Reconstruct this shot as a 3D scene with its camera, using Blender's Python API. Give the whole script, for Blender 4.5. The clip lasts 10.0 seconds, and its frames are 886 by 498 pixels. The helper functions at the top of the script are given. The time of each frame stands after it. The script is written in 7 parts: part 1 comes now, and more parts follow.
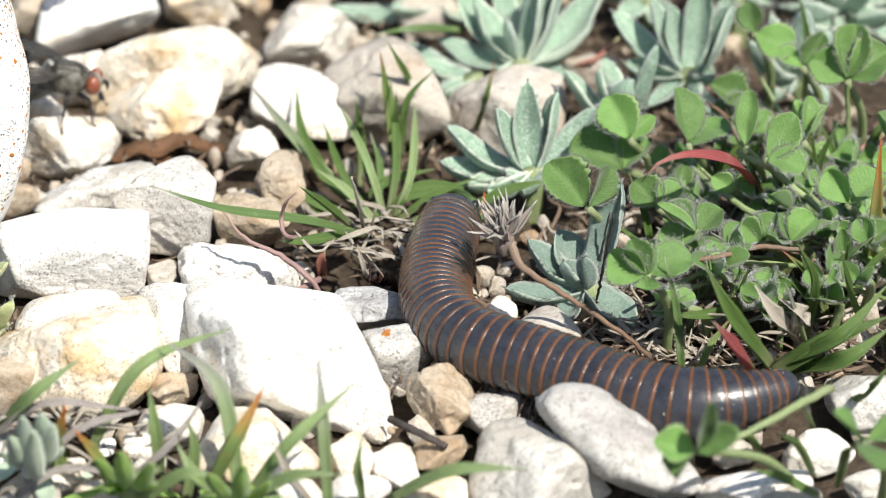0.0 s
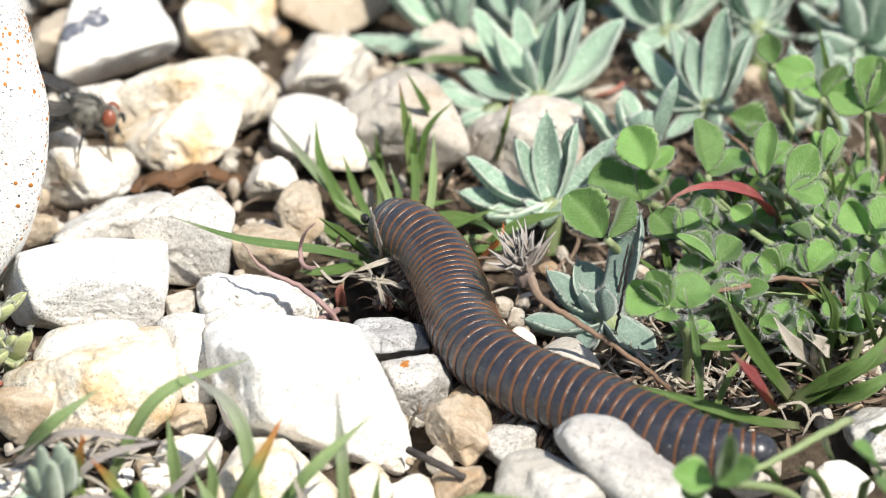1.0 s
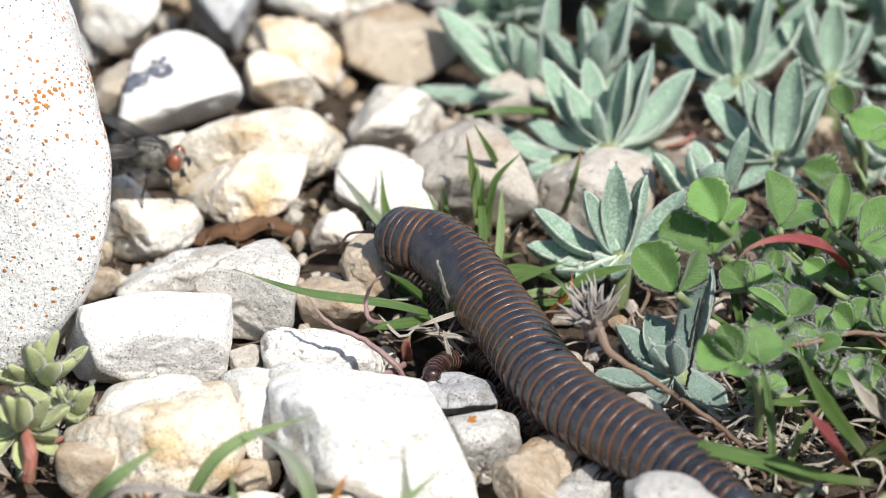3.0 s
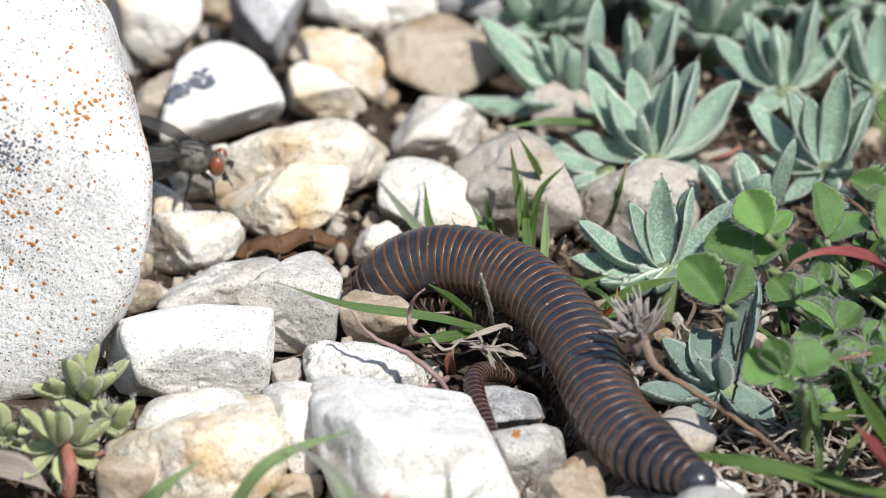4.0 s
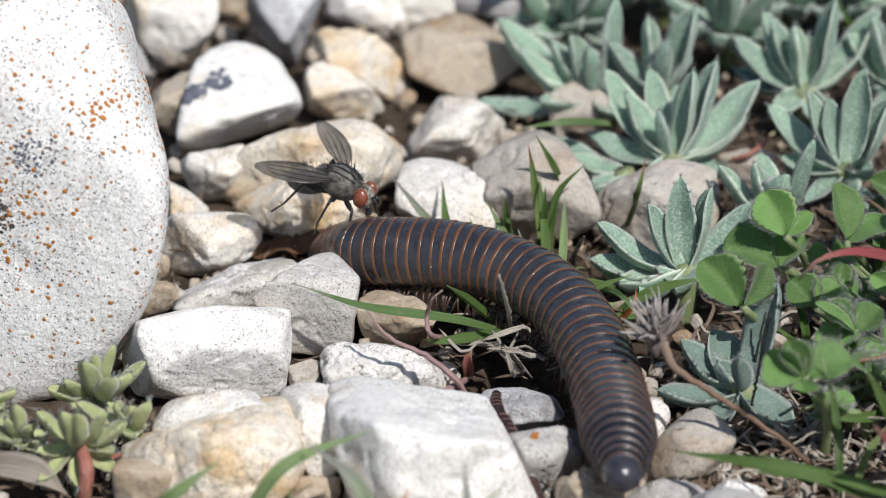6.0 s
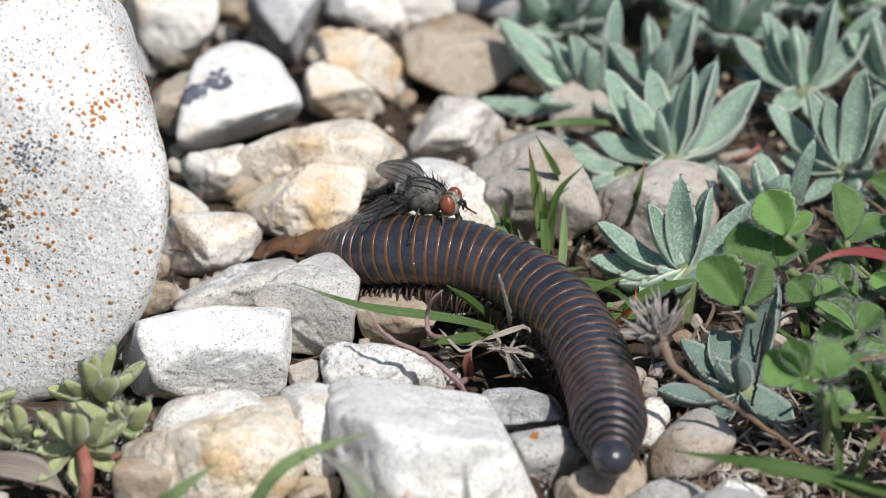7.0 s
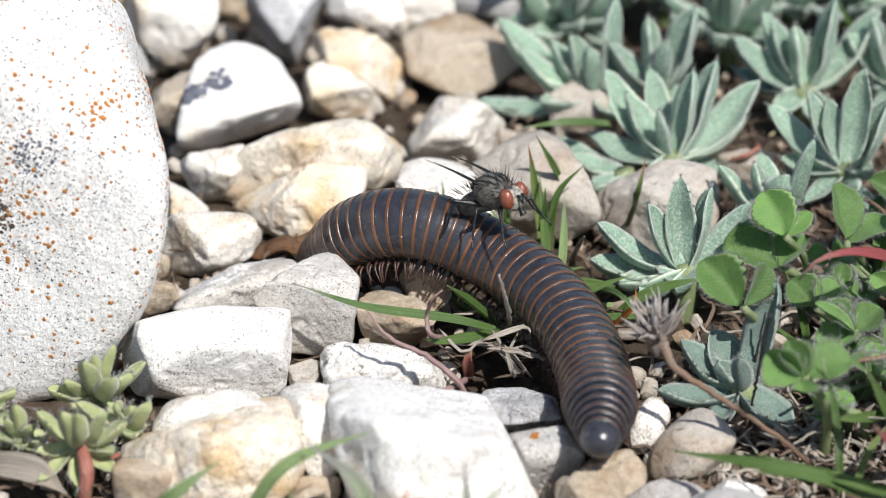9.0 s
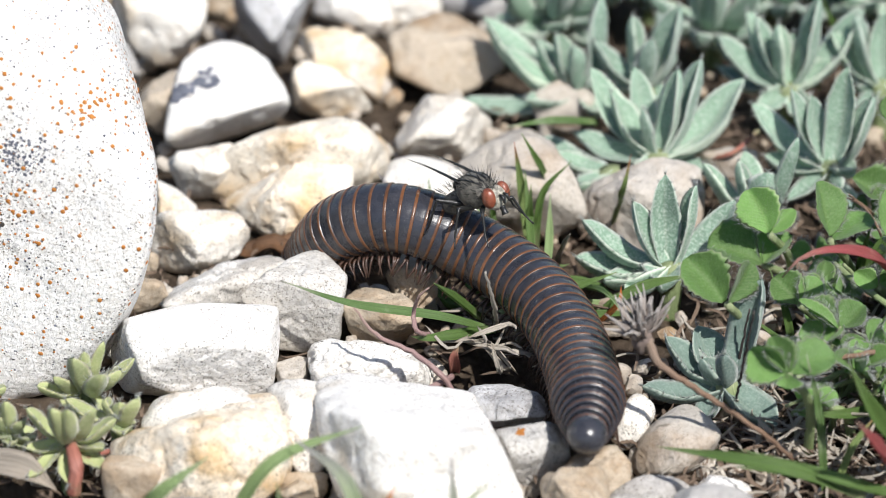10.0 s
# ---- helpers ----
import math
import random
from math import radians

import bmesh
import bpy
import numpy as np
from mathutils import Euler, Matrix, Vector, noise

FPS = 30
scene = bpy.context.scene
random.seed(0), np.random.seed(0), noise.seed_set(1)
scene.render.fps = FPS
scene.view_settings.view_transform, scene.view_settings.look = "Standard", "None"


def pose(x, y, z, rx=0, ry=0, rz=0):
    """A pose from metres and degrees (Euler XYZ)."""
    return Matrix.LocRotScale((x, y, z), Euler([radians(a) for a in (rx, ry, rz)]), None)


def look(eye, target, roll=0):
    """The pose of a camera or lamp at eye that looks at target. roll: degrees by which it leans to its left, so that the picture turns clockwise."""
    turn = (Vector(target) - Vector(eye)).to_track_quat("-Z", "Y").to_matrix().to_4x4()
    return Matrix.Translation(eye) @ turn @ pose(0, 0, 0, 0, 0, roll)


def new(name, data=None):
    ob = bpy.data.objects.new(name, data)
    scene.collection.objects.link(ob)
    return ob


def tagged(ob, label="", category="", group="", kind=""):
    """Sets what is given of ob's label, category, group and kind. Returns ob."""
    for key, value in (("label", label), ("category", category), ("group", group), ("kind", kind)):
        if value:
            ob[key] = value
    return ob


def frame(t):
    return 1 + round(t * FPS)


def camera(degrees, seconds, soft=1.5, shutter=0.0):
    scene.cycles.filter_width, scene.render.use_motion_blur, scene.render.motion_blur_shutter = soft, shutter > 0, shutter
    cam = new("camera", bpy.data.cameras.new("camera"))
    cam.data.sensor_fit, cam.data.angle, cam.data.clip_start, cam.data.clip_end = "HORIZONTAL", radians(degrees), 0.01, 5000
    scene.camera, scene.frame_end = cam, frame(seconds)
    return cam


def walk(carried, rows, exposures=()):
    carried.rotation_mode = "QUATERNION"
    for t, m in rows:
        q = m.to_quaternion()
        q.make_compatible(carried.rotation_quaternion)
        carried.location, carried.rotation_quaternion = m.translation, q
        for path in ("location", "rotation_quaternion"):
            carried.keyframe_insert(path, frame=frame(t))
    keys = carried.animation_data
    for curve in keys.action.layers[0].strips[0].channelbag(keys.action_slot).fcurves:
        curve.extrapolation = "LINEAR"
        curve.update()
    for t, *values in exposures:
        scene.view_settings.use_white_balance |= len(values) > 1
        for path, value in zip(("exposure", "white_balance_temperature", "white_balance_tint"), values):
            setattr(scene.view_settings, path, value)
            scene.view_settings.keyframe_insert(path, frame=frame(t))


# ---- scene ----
cam = camera(12.0, 10.0, soft=0.8)
# seconds; eye in mm; tilt from straight down, turn and lean in degrees
PATH = [
    (0.0, 0.00, -307.86, 163.69, 60.699, -2.270, 0.948),
    (0.5, 0.00, -307.94, 163.73, 60.872, -2.123, 0.892),
    (1.0, 0.00, -307.68, 163.60, 61.114, -1.971, 0.913),
    (1.5, 0.00, -307.66, 163.59, 61.349, -1.827, 0.891),
    (2.0, 0.00, -306.02, 162.72, 61.527, -1.612, 0.798),
    (2.5, 0.00, -304.65, 161.99, 61.682, -1.301, 0.644),
    (4.0, 0.00, -300.73, 159.90, 61.986, -0.274, 0.138),
    (4.5, 0.00, -299.89, 159.45, 61.997, -0.067, 0.044),
    (5.0, 0.00, -299.45, 159.22, 61.999, -0.000, -0.012),
    (5.5, 0.00, -299.37, 159.18, 62.000, 0.000, 0.000),
    (7.0, 0.00, -299.37, 159.18, 62.000, 0.000, 0.000),
    (9.5, 0.00, -299.37, 159.18, 62.000, 0.000, 0.000),
    (9.6, 0.00, -299.50, 159.25, 61.998, -0.012, 0.004),
    (9.8, 0.00, -300.17, 159.60, 61.988, -0.079, 0.024),
    (9.9, 0.00, -300.70, 159.89, 61.981, -0.130, 0.040),
    (10.0, 0.00, -301.48, 160.30, 61.969, -0.207, 0.064),
]
STOPS = [(0.0, 0.48, 6950, 8), (1.0, 0.54, 6950, 8), (2.0, 0.46, 6850, 7), (2.5, 0.34, 6750, 8), (4.0, 0.08, 6550, 9), (5.0, -0.28, 6500, 10), (5.5, -0.20, 6500, 10), (7.5, -0.19, 6550, 10), (9.0, 0.10, 6580, 10), (10.0, 0.23, 6580, 10)]
walk(cam, [(t, pose(x / 1000, y / 1000, z / 1000, tilt, 0, turn) @ pose(0, 0, 0, 0, 0, lean)) for t, x, y, z, tilt, turn, lean in PATH], STOPS)
cam.data.dof.use_dof = True
cam.data.dof.focus_distance = 0.320
cam.data.dof.aperture_fstop = 40

# ---- light ----
SUN = Vector((0.30, -0.53, 0.80)).normalized()
world = bpy.data.worlds.new("sky")
scene.world = world
world.use_nodes = True
sky = world.node_tree.nodes.new("ShaderNodeTexSky")
sky.sky_type, sky.sun_disc = "NISHITA", False
sky.sun_elevation, sky.sun_rotation = math.asin(SUN.z), math.atan2(SUN.x, SUN.y)
world.node_tree.links.new(sky.outputs[0], world.node_tree.nodes["Background"].inputs["Color"])
world.node_tree.nodes["Background"].inputs["Strength"].default_value = 0.11
sun = new("sun", bpy.data.lights.new("sun", "SUN"))
sun.data.energy, sun.data.angle, sun.data.color = 5.0, radians(0.8), (1.0, 0.98, 0.953)
sun.matrix_basis = look(SUN * 3, (0, 0, 0))


# ---- materials ----
def tree(name):
    m = bpy.data.materials.new(name)
    m.use_nodes = True
    return m, m.node_tree, m.node_tree.nodes["Principled BSDF"]


def node(nt, kind, **inputs):
    n = nt.nodes.new(kind)
    for key, value in inputs.items():
        n.inputs[key.replace("_", " ")].default_value = value
    return n


def noise_at(nt, vec, scale, detail=4.0, rough=0.55):
    n = node(nt, "ShaderNodeTexNoise", Scale=scale, Detail=detail, Roughness=rough)
    nt.links.new(vec, n.inputs["Vector"])
    return n.outputs["Fac"]


def ramp(nt, fac, low, high, a=(0, 0, 0), b=(1, 1, 1)):
    r = nt.nodes.new("ShaderNodeValToRGB")
    r.color_ramp.elements[0].position, r.color_ramp.elements[1].position = low, high
    r.color_ramp.elements[0].color, r.color_ramp.elements[1].color = (*a, 1), (*b, 1)
    nt.links.new(fac, r.inputs["Fac"])
    return r.outputs["Color"]


def blend(nt, fac, a, b, how="MIX"):
    m = nt.nodes.new("ShaderNodeMix")
    m.data_type, m.blend_type = "RGBA", how
    for value, slot in ((fac, 0), (a, 6), (b, 7)):
        if isinstance(value, (int, float)):
            m.inputs[slot].default_value = value
        elif isinstance(value, tuple):
            m.inputs[slot].default_value = (*value, 1)
        else:
            nt.links.new(value, m.inputs[slot])
    return m.outputs[2]


def bumped(nt, bsdf, heights):
    normal = None
    for height, distance, strength in heights:
        b = node(nt, "ShaderNodeBump", Strength=strength, Distance=distance)
        nt.links.new(height, b.inputs["Height"])
        if normal:
            nt.links.new(normal, b.inputs["Normal"])
        normal = b.outputs["Normal"]
    nt.links.new(normal, bsdf.inputs["Normal"])


def shifted(nt):
    """Object coordinates moved by the object's own random number, so that no two stones carry the same stains."""
    co, info = nt.nodes.new("ShaderNodeTexCoord"), nt.nodes.new("ShaderNodeObjectInfo")
    add = nt.nodes.new("ShaderNodeVectorMath")
    add.operation = "ADD"
    nt.links.new(co.outputs["Object"], add.inputs[0])
    nt.links.new(info.outputs["Random"], add.inputs[1])
    return add.outputs[0], info.outputs["Random"]


def stone_material(name, base, stain, amount, speck=0.5, grey=(0.30, 0.29, 0.28), rough=0.75, grit=0.5, film_most=0.55):
    """Limestone: pale base, ochre stains, grey film, dark pits."""
    m, nt, bsdf = tree(name)
    vec, rnd = shifted(nt)
    big, mid, fine = noise_at(nt, vec, 160, 5), noise_at(nt, vec, 520, 6, 0.65), noise_at(nt, vec, 4200, 4, 0.75)
    color = blend(nt, ramp(nt, big, 0.62 - amount * 0.3, 0.80 - amount * 0.25), base, stain)
    color = blend(nt, ramp(nt, noise_at(nt, vec, 950, 6, 0.75), 0.53, 0.72, (0, 0, 0), (amount * 1.3,) * 3), color, stain)
    film = noise_at(nt, vec, 330, 7, 0.7)
    color = blend(nt, ramp(nt, film, 0.56, 0.80, (0, 0, 0), (film_most,) * 3), color, grey)
    color = blend(nt, ramp(nt, mid, 0.35, 0.75, (0.90, 0.89, 0.87), (1, 1, 1)), (0.7, 0.65, 0.58), color, "MIX")
    pits = nt.nodes.new("ShaderNodeTexVoronoi")
    pits.inputs["Scale"].default_value = 1900
    nt.links.new(vec, pits.inputs["Vector"])
    spots = ramp(nt, noise_at(nt, vec, 2300, 4, 0.6), 0.60, 0.68)
    where = ramp(nt, noise_at(nt, vec, 420, 5, 0.7), 0.50, 0.62, (0, 0, 0), (speck, speck, speck))
    dust = blend(nt, 1.0, ramp(nt, fine, 0.52, 0.64), ramp(nt, noise_at(nt, vec, 240, 6, 0.7), 0.47, 0.66, (0, 0, 0), (0.8 * speck, 0.8 * speck, 0.8 * speck)), "MULTIPLY")
    color = blend(nt, dust, color, (0.16, 0.15, 0.14))
    color = blend(nt, blend(nt, 1.0, spots, where, "MULTIPLY"), color, (0.07, 0.065, 0.06))
    flecks = ramp(nt, noise_at(nt, vec, 5600, 4, 0.65), 0.55, 0.63)
    dots = blend(nt, 1.0, flecks, ramp(nt, noise_at(nt, vec, 280, 6, 0.75), 0.38, 0.56, (grit * 0.22,) * 3, (grit,) * 3), "MULTIPLY")
    color = blend(nt, dots, color, (0.13, 0.11, 0.09))
    color = blend(nt, 1.0, color, ramp(nt, rnd, 0.0, 1.0, (0.97, 0.955, 0.93), (1.03, 1.03, 1.03)), "MULTIPLY")
    grain = ramp(nt, noise_at(nt, vec, 2400, 6, 0.8), 0.34, 0.52, (0.80, 0.775, 0.73), (1, 1, 1))
    color = blend(nt, 1.0, color, grain, "MULTIPLY")
    nt.links.new(color, bsdf.inputs["Base Color"])
    bsdf.inputs["Roughness"].default_value = rough
    bsdf.inputs["Specular IOR Level"].default_value = 0.35
    bumped(nt, bsdf, [(mid, 0.0006, 0.35), (fine, 0.00022, 0.6), (pits.outputs["Distance"], 0.00014, 0.35)])
    return m


def leaf_material(name, face, rib, edge, rough=0.55, veins=0.0, felt=0.0, thin=0.25, rim=0.455, groove_shade=0.0, vary=0.18):
    """A leaf with a pale midrib and rim by its own length and width, light shining partly through it."""
    m, nt, bsdf = tree(name)
    uv = nt.nodes.new("ShaderNodeUVMap")
    sep = nt.nodes.new("ShaderNodeSeparateXYZ")
    nt.links.new(uv.outputs["UV"], sep.inputs[0])
    co, rnd = shifted(nt)
    away = nt.nodes.new("ShaderNodeMath")
    away.operation = "SUBTRACT"
    away.inputs[1].default_value = 0.5
    nt.links.new(sep.outputs["X"], away.inputs[0])
    side = nt.nodes.new("ShaderNodeMath")
    side.operation = "ABSOLUTE"
    nt.links.new(away.outputs[0], side.inputs[0])
    mottled = noise_at(nt, co, 700, 5, 0.6)
    color = blend(nt, ramp(nt, mottled, 0.3, 0.75), face, tuple(min(1, c * 1.35) for c in face))
    color = blend(nt, ramp(nt, side.outputs[0], 0.0, 0.045, (0.75, 0.75, 0.75), (0, 0, 0)), color, rib)
    color = blend(nt, ramp(nt, side.outputs[0], rim, 0.5, (0, 0, 0), (0.8, 0.8, 0.8)), color, edge)
    color = blend(nt, 1.0, color, ramp(nt, rnd, 0.0, 1.0, (1 - vary, 1 - vary, 1 - vary), (1 + vary, 0.98 + vary, 0.9 + vary)), "MULTIPLY")
    heights = [(mottled, 0.0003, 0.4)]
    # shade in the midrib fold, painted as a darker band of the face colour
    if groove_shade:
        color = blend(nt, ramp(nt, side.outputs[0], 0.02, 0.16, (groove_shade, groove_shade, groove_shade), (0, 0, 0)), color, tuple(c * 0.6 for c in face))
    if veins:
        lean = nt.nodes.new("ShaderNodeMath")
        lean.operation = "MULTIPLY_ADD"
        lean.inputs[1].default_value = -0.55
        nt.links.new(side.outputs[0], lean.inputs[0])
        nt.links.new(sep.outputs["Y"], lean.inputs[2])
        wave = nt.nodes.new("ShaderNodeMath")
        wave.operation = "MULTIPLY"
        wave.inputs[1].default_value = 75.0
        nt.links.new(lean.outputs[0], wave.inputs[0])
        sine = nt.nodes.new("ShaderNodeMath")
        sine.operation = "SINE"
        nt.links.new(wave.outputs[0], sine.inputs[0])
        color = blend(nt, ramp(nt, sine.outputs[0], 0.5, 1.0, (0, 0, 0), (veins, veins, veins)), color, rib)
        heights.append((sine.outputs[0], 0.00003, 0.2))
    if felt:
        wool = noise_at(nt, co, 5200, 3, 0.7)
        color = blend(nt, ramp(nt, wool, 0.45, 0.7, (0, 0, 0), (felt, felt, felt)), color, edge)
        heights.append((wool, 0.00012, 0.6))
        bsdf.inputs["Sheen Weight"].default_value = 0.35
        bsdf.inputs["Sheen Roughness"].default_value = 0.4
    nt.links.new(color, bsdf.inputs["Base Color"])
    bsdf.inputs["Roughness"].default_value = rough
    bsdf.inputs["Specular IOR Level"].default_value = 0.35
    bumped(nt, bsdf, heights)
    glow = nt.nodes.new("ShaderNodeBsdfTranslucent")
    nt.links.new(color, glow.inputs["Color"])
    mix = nt.nodes.new("ShaderNodeMixShader")
    mix.inputs[0].default_value = thin
    nt.links.new(bsdf.outputs[0], mix.inputs[1])
    nt.links.new(glow.outputs[0], mix.inputs[2])
    nt.links.new(mix.outputs[0], nt.nodes["Material Output"].inputs["Surface"])
    return m


def tipped_material(name, foot, body, tip, rough=0.45, thin=0.2, start=0.72):
    """A blade or stem whose colour changes along its length, with fine streaks."""
    m, nt, bsdf = tree(name)
    uv = nt.nodes.new("ShaderNodeUVMap")
    sep = nt.nodes.new("ShaderNodeSeparateXYZ")
    nt.links.new(uv.outputs["UV"], sep.inputs[0])
    co, rnd = shifted(nt)
    stretch = nt.nodes.new("ShaderNodeVectorMath")
    stretch.operation = "MULTIPLY"
    stretch.inputs[1].default_value = (40, 1.5, 1)
    nt.links.new(uv.outputs["UV"], stretch.inputs[0])
    streak = noise_at(nt, stretch.outputs[0], 1.0, 3)
    color = blend(nt, ramp(nt, sep.outputs["Y"], 0.03, 0.25), foot, body)
    color = blend(nt, ramp(nt, sep.outputs["Y"], start, 0.98), color, tip)
    color = blend(nt, ramp(nt, streak, 0.35, 0.65, (0.55, 0.55, 0.55), (1, 1, 1)), (0, 0, 0), color)
    color = blend(nt, ramp(nt, noise_at(nt, co, 420, 5), 0.55, 0.8, (0, 0, 0), (0.4, 0.4, 0.4)), color, tip)
    nt.links.new(color, bsdf.inputs["Base Color"])
    bsdf.inputs["Roughness"].default_value = rough
    bumped(nt, bsdf, [(streak, 0.0002, 0.5)])
    glow = nt.nodes.new("ShaderNodeBsdfTranslucent")
    nt.links.new(color, glow.inputs["Color"])
    mix = nt.nodes.new("ShaderNodeMixShader")
    mix.inputs[0].default_value = thin
    nt.links.new(bsdf.outputs[0], mix.inputs[1])
    nt.links.new(glow.outputs[0], mix.inputs[2])
    nt.links.new(mix.outputs[0], nt.nodes["Material Output"].inputs["Surface"])
    return m


def plain_material(name, a, b, scale=900, rough=0.5, spec=0.5, bump=0.0002, coat=0.0):
    m, nt, bsdf = tree(name)
    vec, rnd = shifted(nt)
    n = noise_at(nt, vec, scale, 6, 0.65)
    nt.links.new(ramp(nt, n, 0.3, 0.7, a, b), bsdf.inputs["Base Color"])
    bsdf.inputs["Roughness"].default_value = rough
    bsdf.inputs["Specular IOR Level"].default_value = spec
    bsdf.inputs["Coat Weight"].default_value = coat
    bsdf.inputs["Coat Roughness"].default_value = 0.15
    bumped(nt, bsdf, [(n, bump, 0.6)])
    return m


def shell_material(name, a, b, rough):
    """Glossy ringed cuticle: cloudy colour, fine grooves round the body, and a dusting of pale grains."""
    m, nt, bsdf = tree(name)
    vec, rnd = shifted(nt)
    cloud = noise_at(nt, vec, 900, 5, 0.6)
    color = ramp(nt, cloud, 0.3, 0.7, a, b)
    color = blend(nt, 1.0, color, ramp(nt, rnd, 0.0, 1.0, (0.82, 0.84, 0.88), (1.18, 1.12, 1.06)), "MULTIPLY")
    grains = nt.nodes.new("ShaderNodeTexVoronoi")
    grains.inputs["Scale"].default_value = 2300
    nt.links.new(vec, grains.inputs["Vector"])
    few = ramp(nt, noise_at(nt, vec, 2300, 2, 0.5), 0.64, 0.70)
    dust = blend(nt, 1.0, ramp(nt, grains.outputs["Distance"], 0.10, 0.20, (1, 1, 1), (0, 0, 0)), few, "MULTIPLY")
    color = blend(nt, dust, color, (0.55, 0.52, 0.46))
    nt.links.new(color, bsdf.inputs["Base Color"])
    nt.links.new(ramp(nt, noise_at(nt, vec, 600, 5, 0.7), 0.3, 0.75, (rough * 0.8,) * 3, (rough * 1.5,) * 3), bsdf.inputs["Roughness"])
    wide = nt.nodes.new("ShaderNodeVectorMath")
    wide.operation = "MULTIPLY"
    wide.inputs[1].default_value = (0.08, 1.0, 1.0)
    nt.links.new(vec, wide.inputs[0])
    bumped(nt, bsdf, [(noise_at(nt, wide.outputs[0], 4200, 3, 0.6), 0.00005, 0.35), (cloud, 0.00008, 0.4)])
    return m


def soil_material():
    m, nt, bsdf = tree("dark_soil")
    co = nt.nodes.new("ShaderNodeTexCoord").outputs["Object"]
    a, b, c = noise_at(nt, co, 90, 6), noise_at(nt, co, 700, 6, 0.7), noise_at(nt, co, 3000, 4, 0.7)
    color = blend(nt, ramp(nt, a, 0.35, 0.7), (0.042, 0.031, 0.023), (0.105, 0.077, 0.054))
    color = blend(nt, ramp(nt, b, 0.45, 0.75), color, (0.15, 0.115, 0.083))
    nt.links.new(color, bsdf.inputs["Base Color"])
    bsdf.inputs["Roughness"].default_value = 0.95
    bsdf.inputs["Specular IOR Level"].default_value = 0.15
    bumped(nt, bsdf, [(b, 0.0012, 0.8), (c, 0.0004, 0.7)])
    return m


def wing_material():
    m, nt, bsdf = tree("fly_wing")
    vec, rnd = shifted(nt)
    bsdf.inputs["Base Color"].default_value = (0.10, 0.09, 0.08, 1)
    bsdf.inputs["Roughness"].default_value = 0.25
    clear = nt.nodes.new("ShaderNodeBsdfTransparent")
    clear.inputs["Color"].default_value = (0.85, 0.84, 0.82, 1)
    mix = nt.nodes.new("ShaderNodeMixShader")
    nt.links.new(ramp(nt, noise_at(nt, vec, 500, 3), 0.3, 0.7, (0.40, 0.40, 0.40), (0.60, 0.60, 0.60)), mix.inputs[0])
    nt.links.new(clear.outputs[0], mix.inputs[1])
    nt.links.new(bsdf.outputs[0], mix.inputs[2])
    nt.links.new(mix.outputs[0], nt.nodes["Material Output"].inputs["Surface"])
    return m


WHITE = stone_material("white_limestone", (0.855, 0.825, 0.77), (0.68, 0.52, 0.33), 0.34, 0.8, grit=0.9)
PALE = stone_material("pale_grey_limestone", (0.58, 0.565, 0.54), (0.46, 0.42, 0.36), 0.40, 0.8, grit=0.8)
CHALK = stone_material("chalky_limestone", (0.92, 0.905, 0.88), (0.74, 0.64, 0.50), 0.14, 0.55, grit=0.9)
TAN = stone_material("ochre_limestone", (0.48, 0.405, 0.315), (0.35, 0.23, 0.125), 0.50, 0.5)
CREAM = stone_material("cream_limestone", (0.84, 0.785, 0.69), (0.66, 0.45, 0.22), 0.46, 0.7, grit=0.8)
PINK = stone_material("pinkish_limestone", (0.52, 0.48, 0.43), (0.38, 0.29, 0.21), 0.42, 0.7)
PITTED = stone_material("pitted_limestone", (0.80, 0.785, 0.755), (0.46, 0.43, 0.39), 0.42, 1.0, (0.22, 0.21, 0.20), grit=1.0, film_most=0.8)
SPECKLED = stone_material("speckled_limestone", (0.52, 0.51, 0.49), (0.36, 0.34, 0.33), 0.50, 0.8, (0.20, 0.195, 0.19), grit=1.0, film_most=0.95)
GREY = stone_material("grey_speckled_limestone", (0.62, 0.625, 0.64), (0.24, 0.24, 0.25), 0.55, 0.9, (0.08, 0.08, 0.09), grit=1.0, film_most=0.85)
BOULDER = stone_material("lichen_limestone", (0.90, 0.90, 0.90), (0.72, 0.71, 0.70), 0.24, 0.7, (0.50, 0.52, 0.56), grit=0.85)
LICHEN = plain_material("orange_lichen", (0.28, 0.105, 0.028), (0.50, 0.21, 0.05), 2500, 0.8, 0.2)
LICHEN_DARK = plain_material("dark_lichen", (0.05, 0.045, 0.04), (0.13, 0.115, 0.10), 1500, 0.95, 0.1, 0.0006)
LICHEN_BLUE = plain_material("blue_black_lichen", (0.06, 0.065, 0.085), (0.20, 0.21, 0.25), 900, 0.9, 0.15, 0.0004)
SOIL = soil_material()
SILVER = leaf_material("silver_leaf", (0.180, 0.285, 0.212), (0.36, 0.45, 0.35), (0.80, 0.85, 0.77), 0.7, 0, 0.42, 0.12, rim=0.40, groove_shade=0.35)
CLOVER = leaf_material("clover_leaf", (0.165, 0.310, 0.092), (0.22, 0.36, 0.12), (0.50, 0.58, 0.36), 0.5, 0.30, 0.16, 0.5, rim=0.43, vary=0.40)
# darker copy of SILVER: the clover's shade on one rosette is put into its colours
SILVER_SHADED = leaf_material("shaded_felted_leaf", (0.125, 0.185, 0.160), (0.20, 0.26, 0.22), (0.42, 0.48, 0.43), 0.75, 0, 0.30, 0.10, rim=0.38, groove_shade=0.25)
WEED = leaf_material("weed_leaf", (0.30, 0.47, 0.12), (0.30, 0.47, 0.15), (0.45, 0.55, 0.25), 0.5, 0.05, 0.05, 0.45)
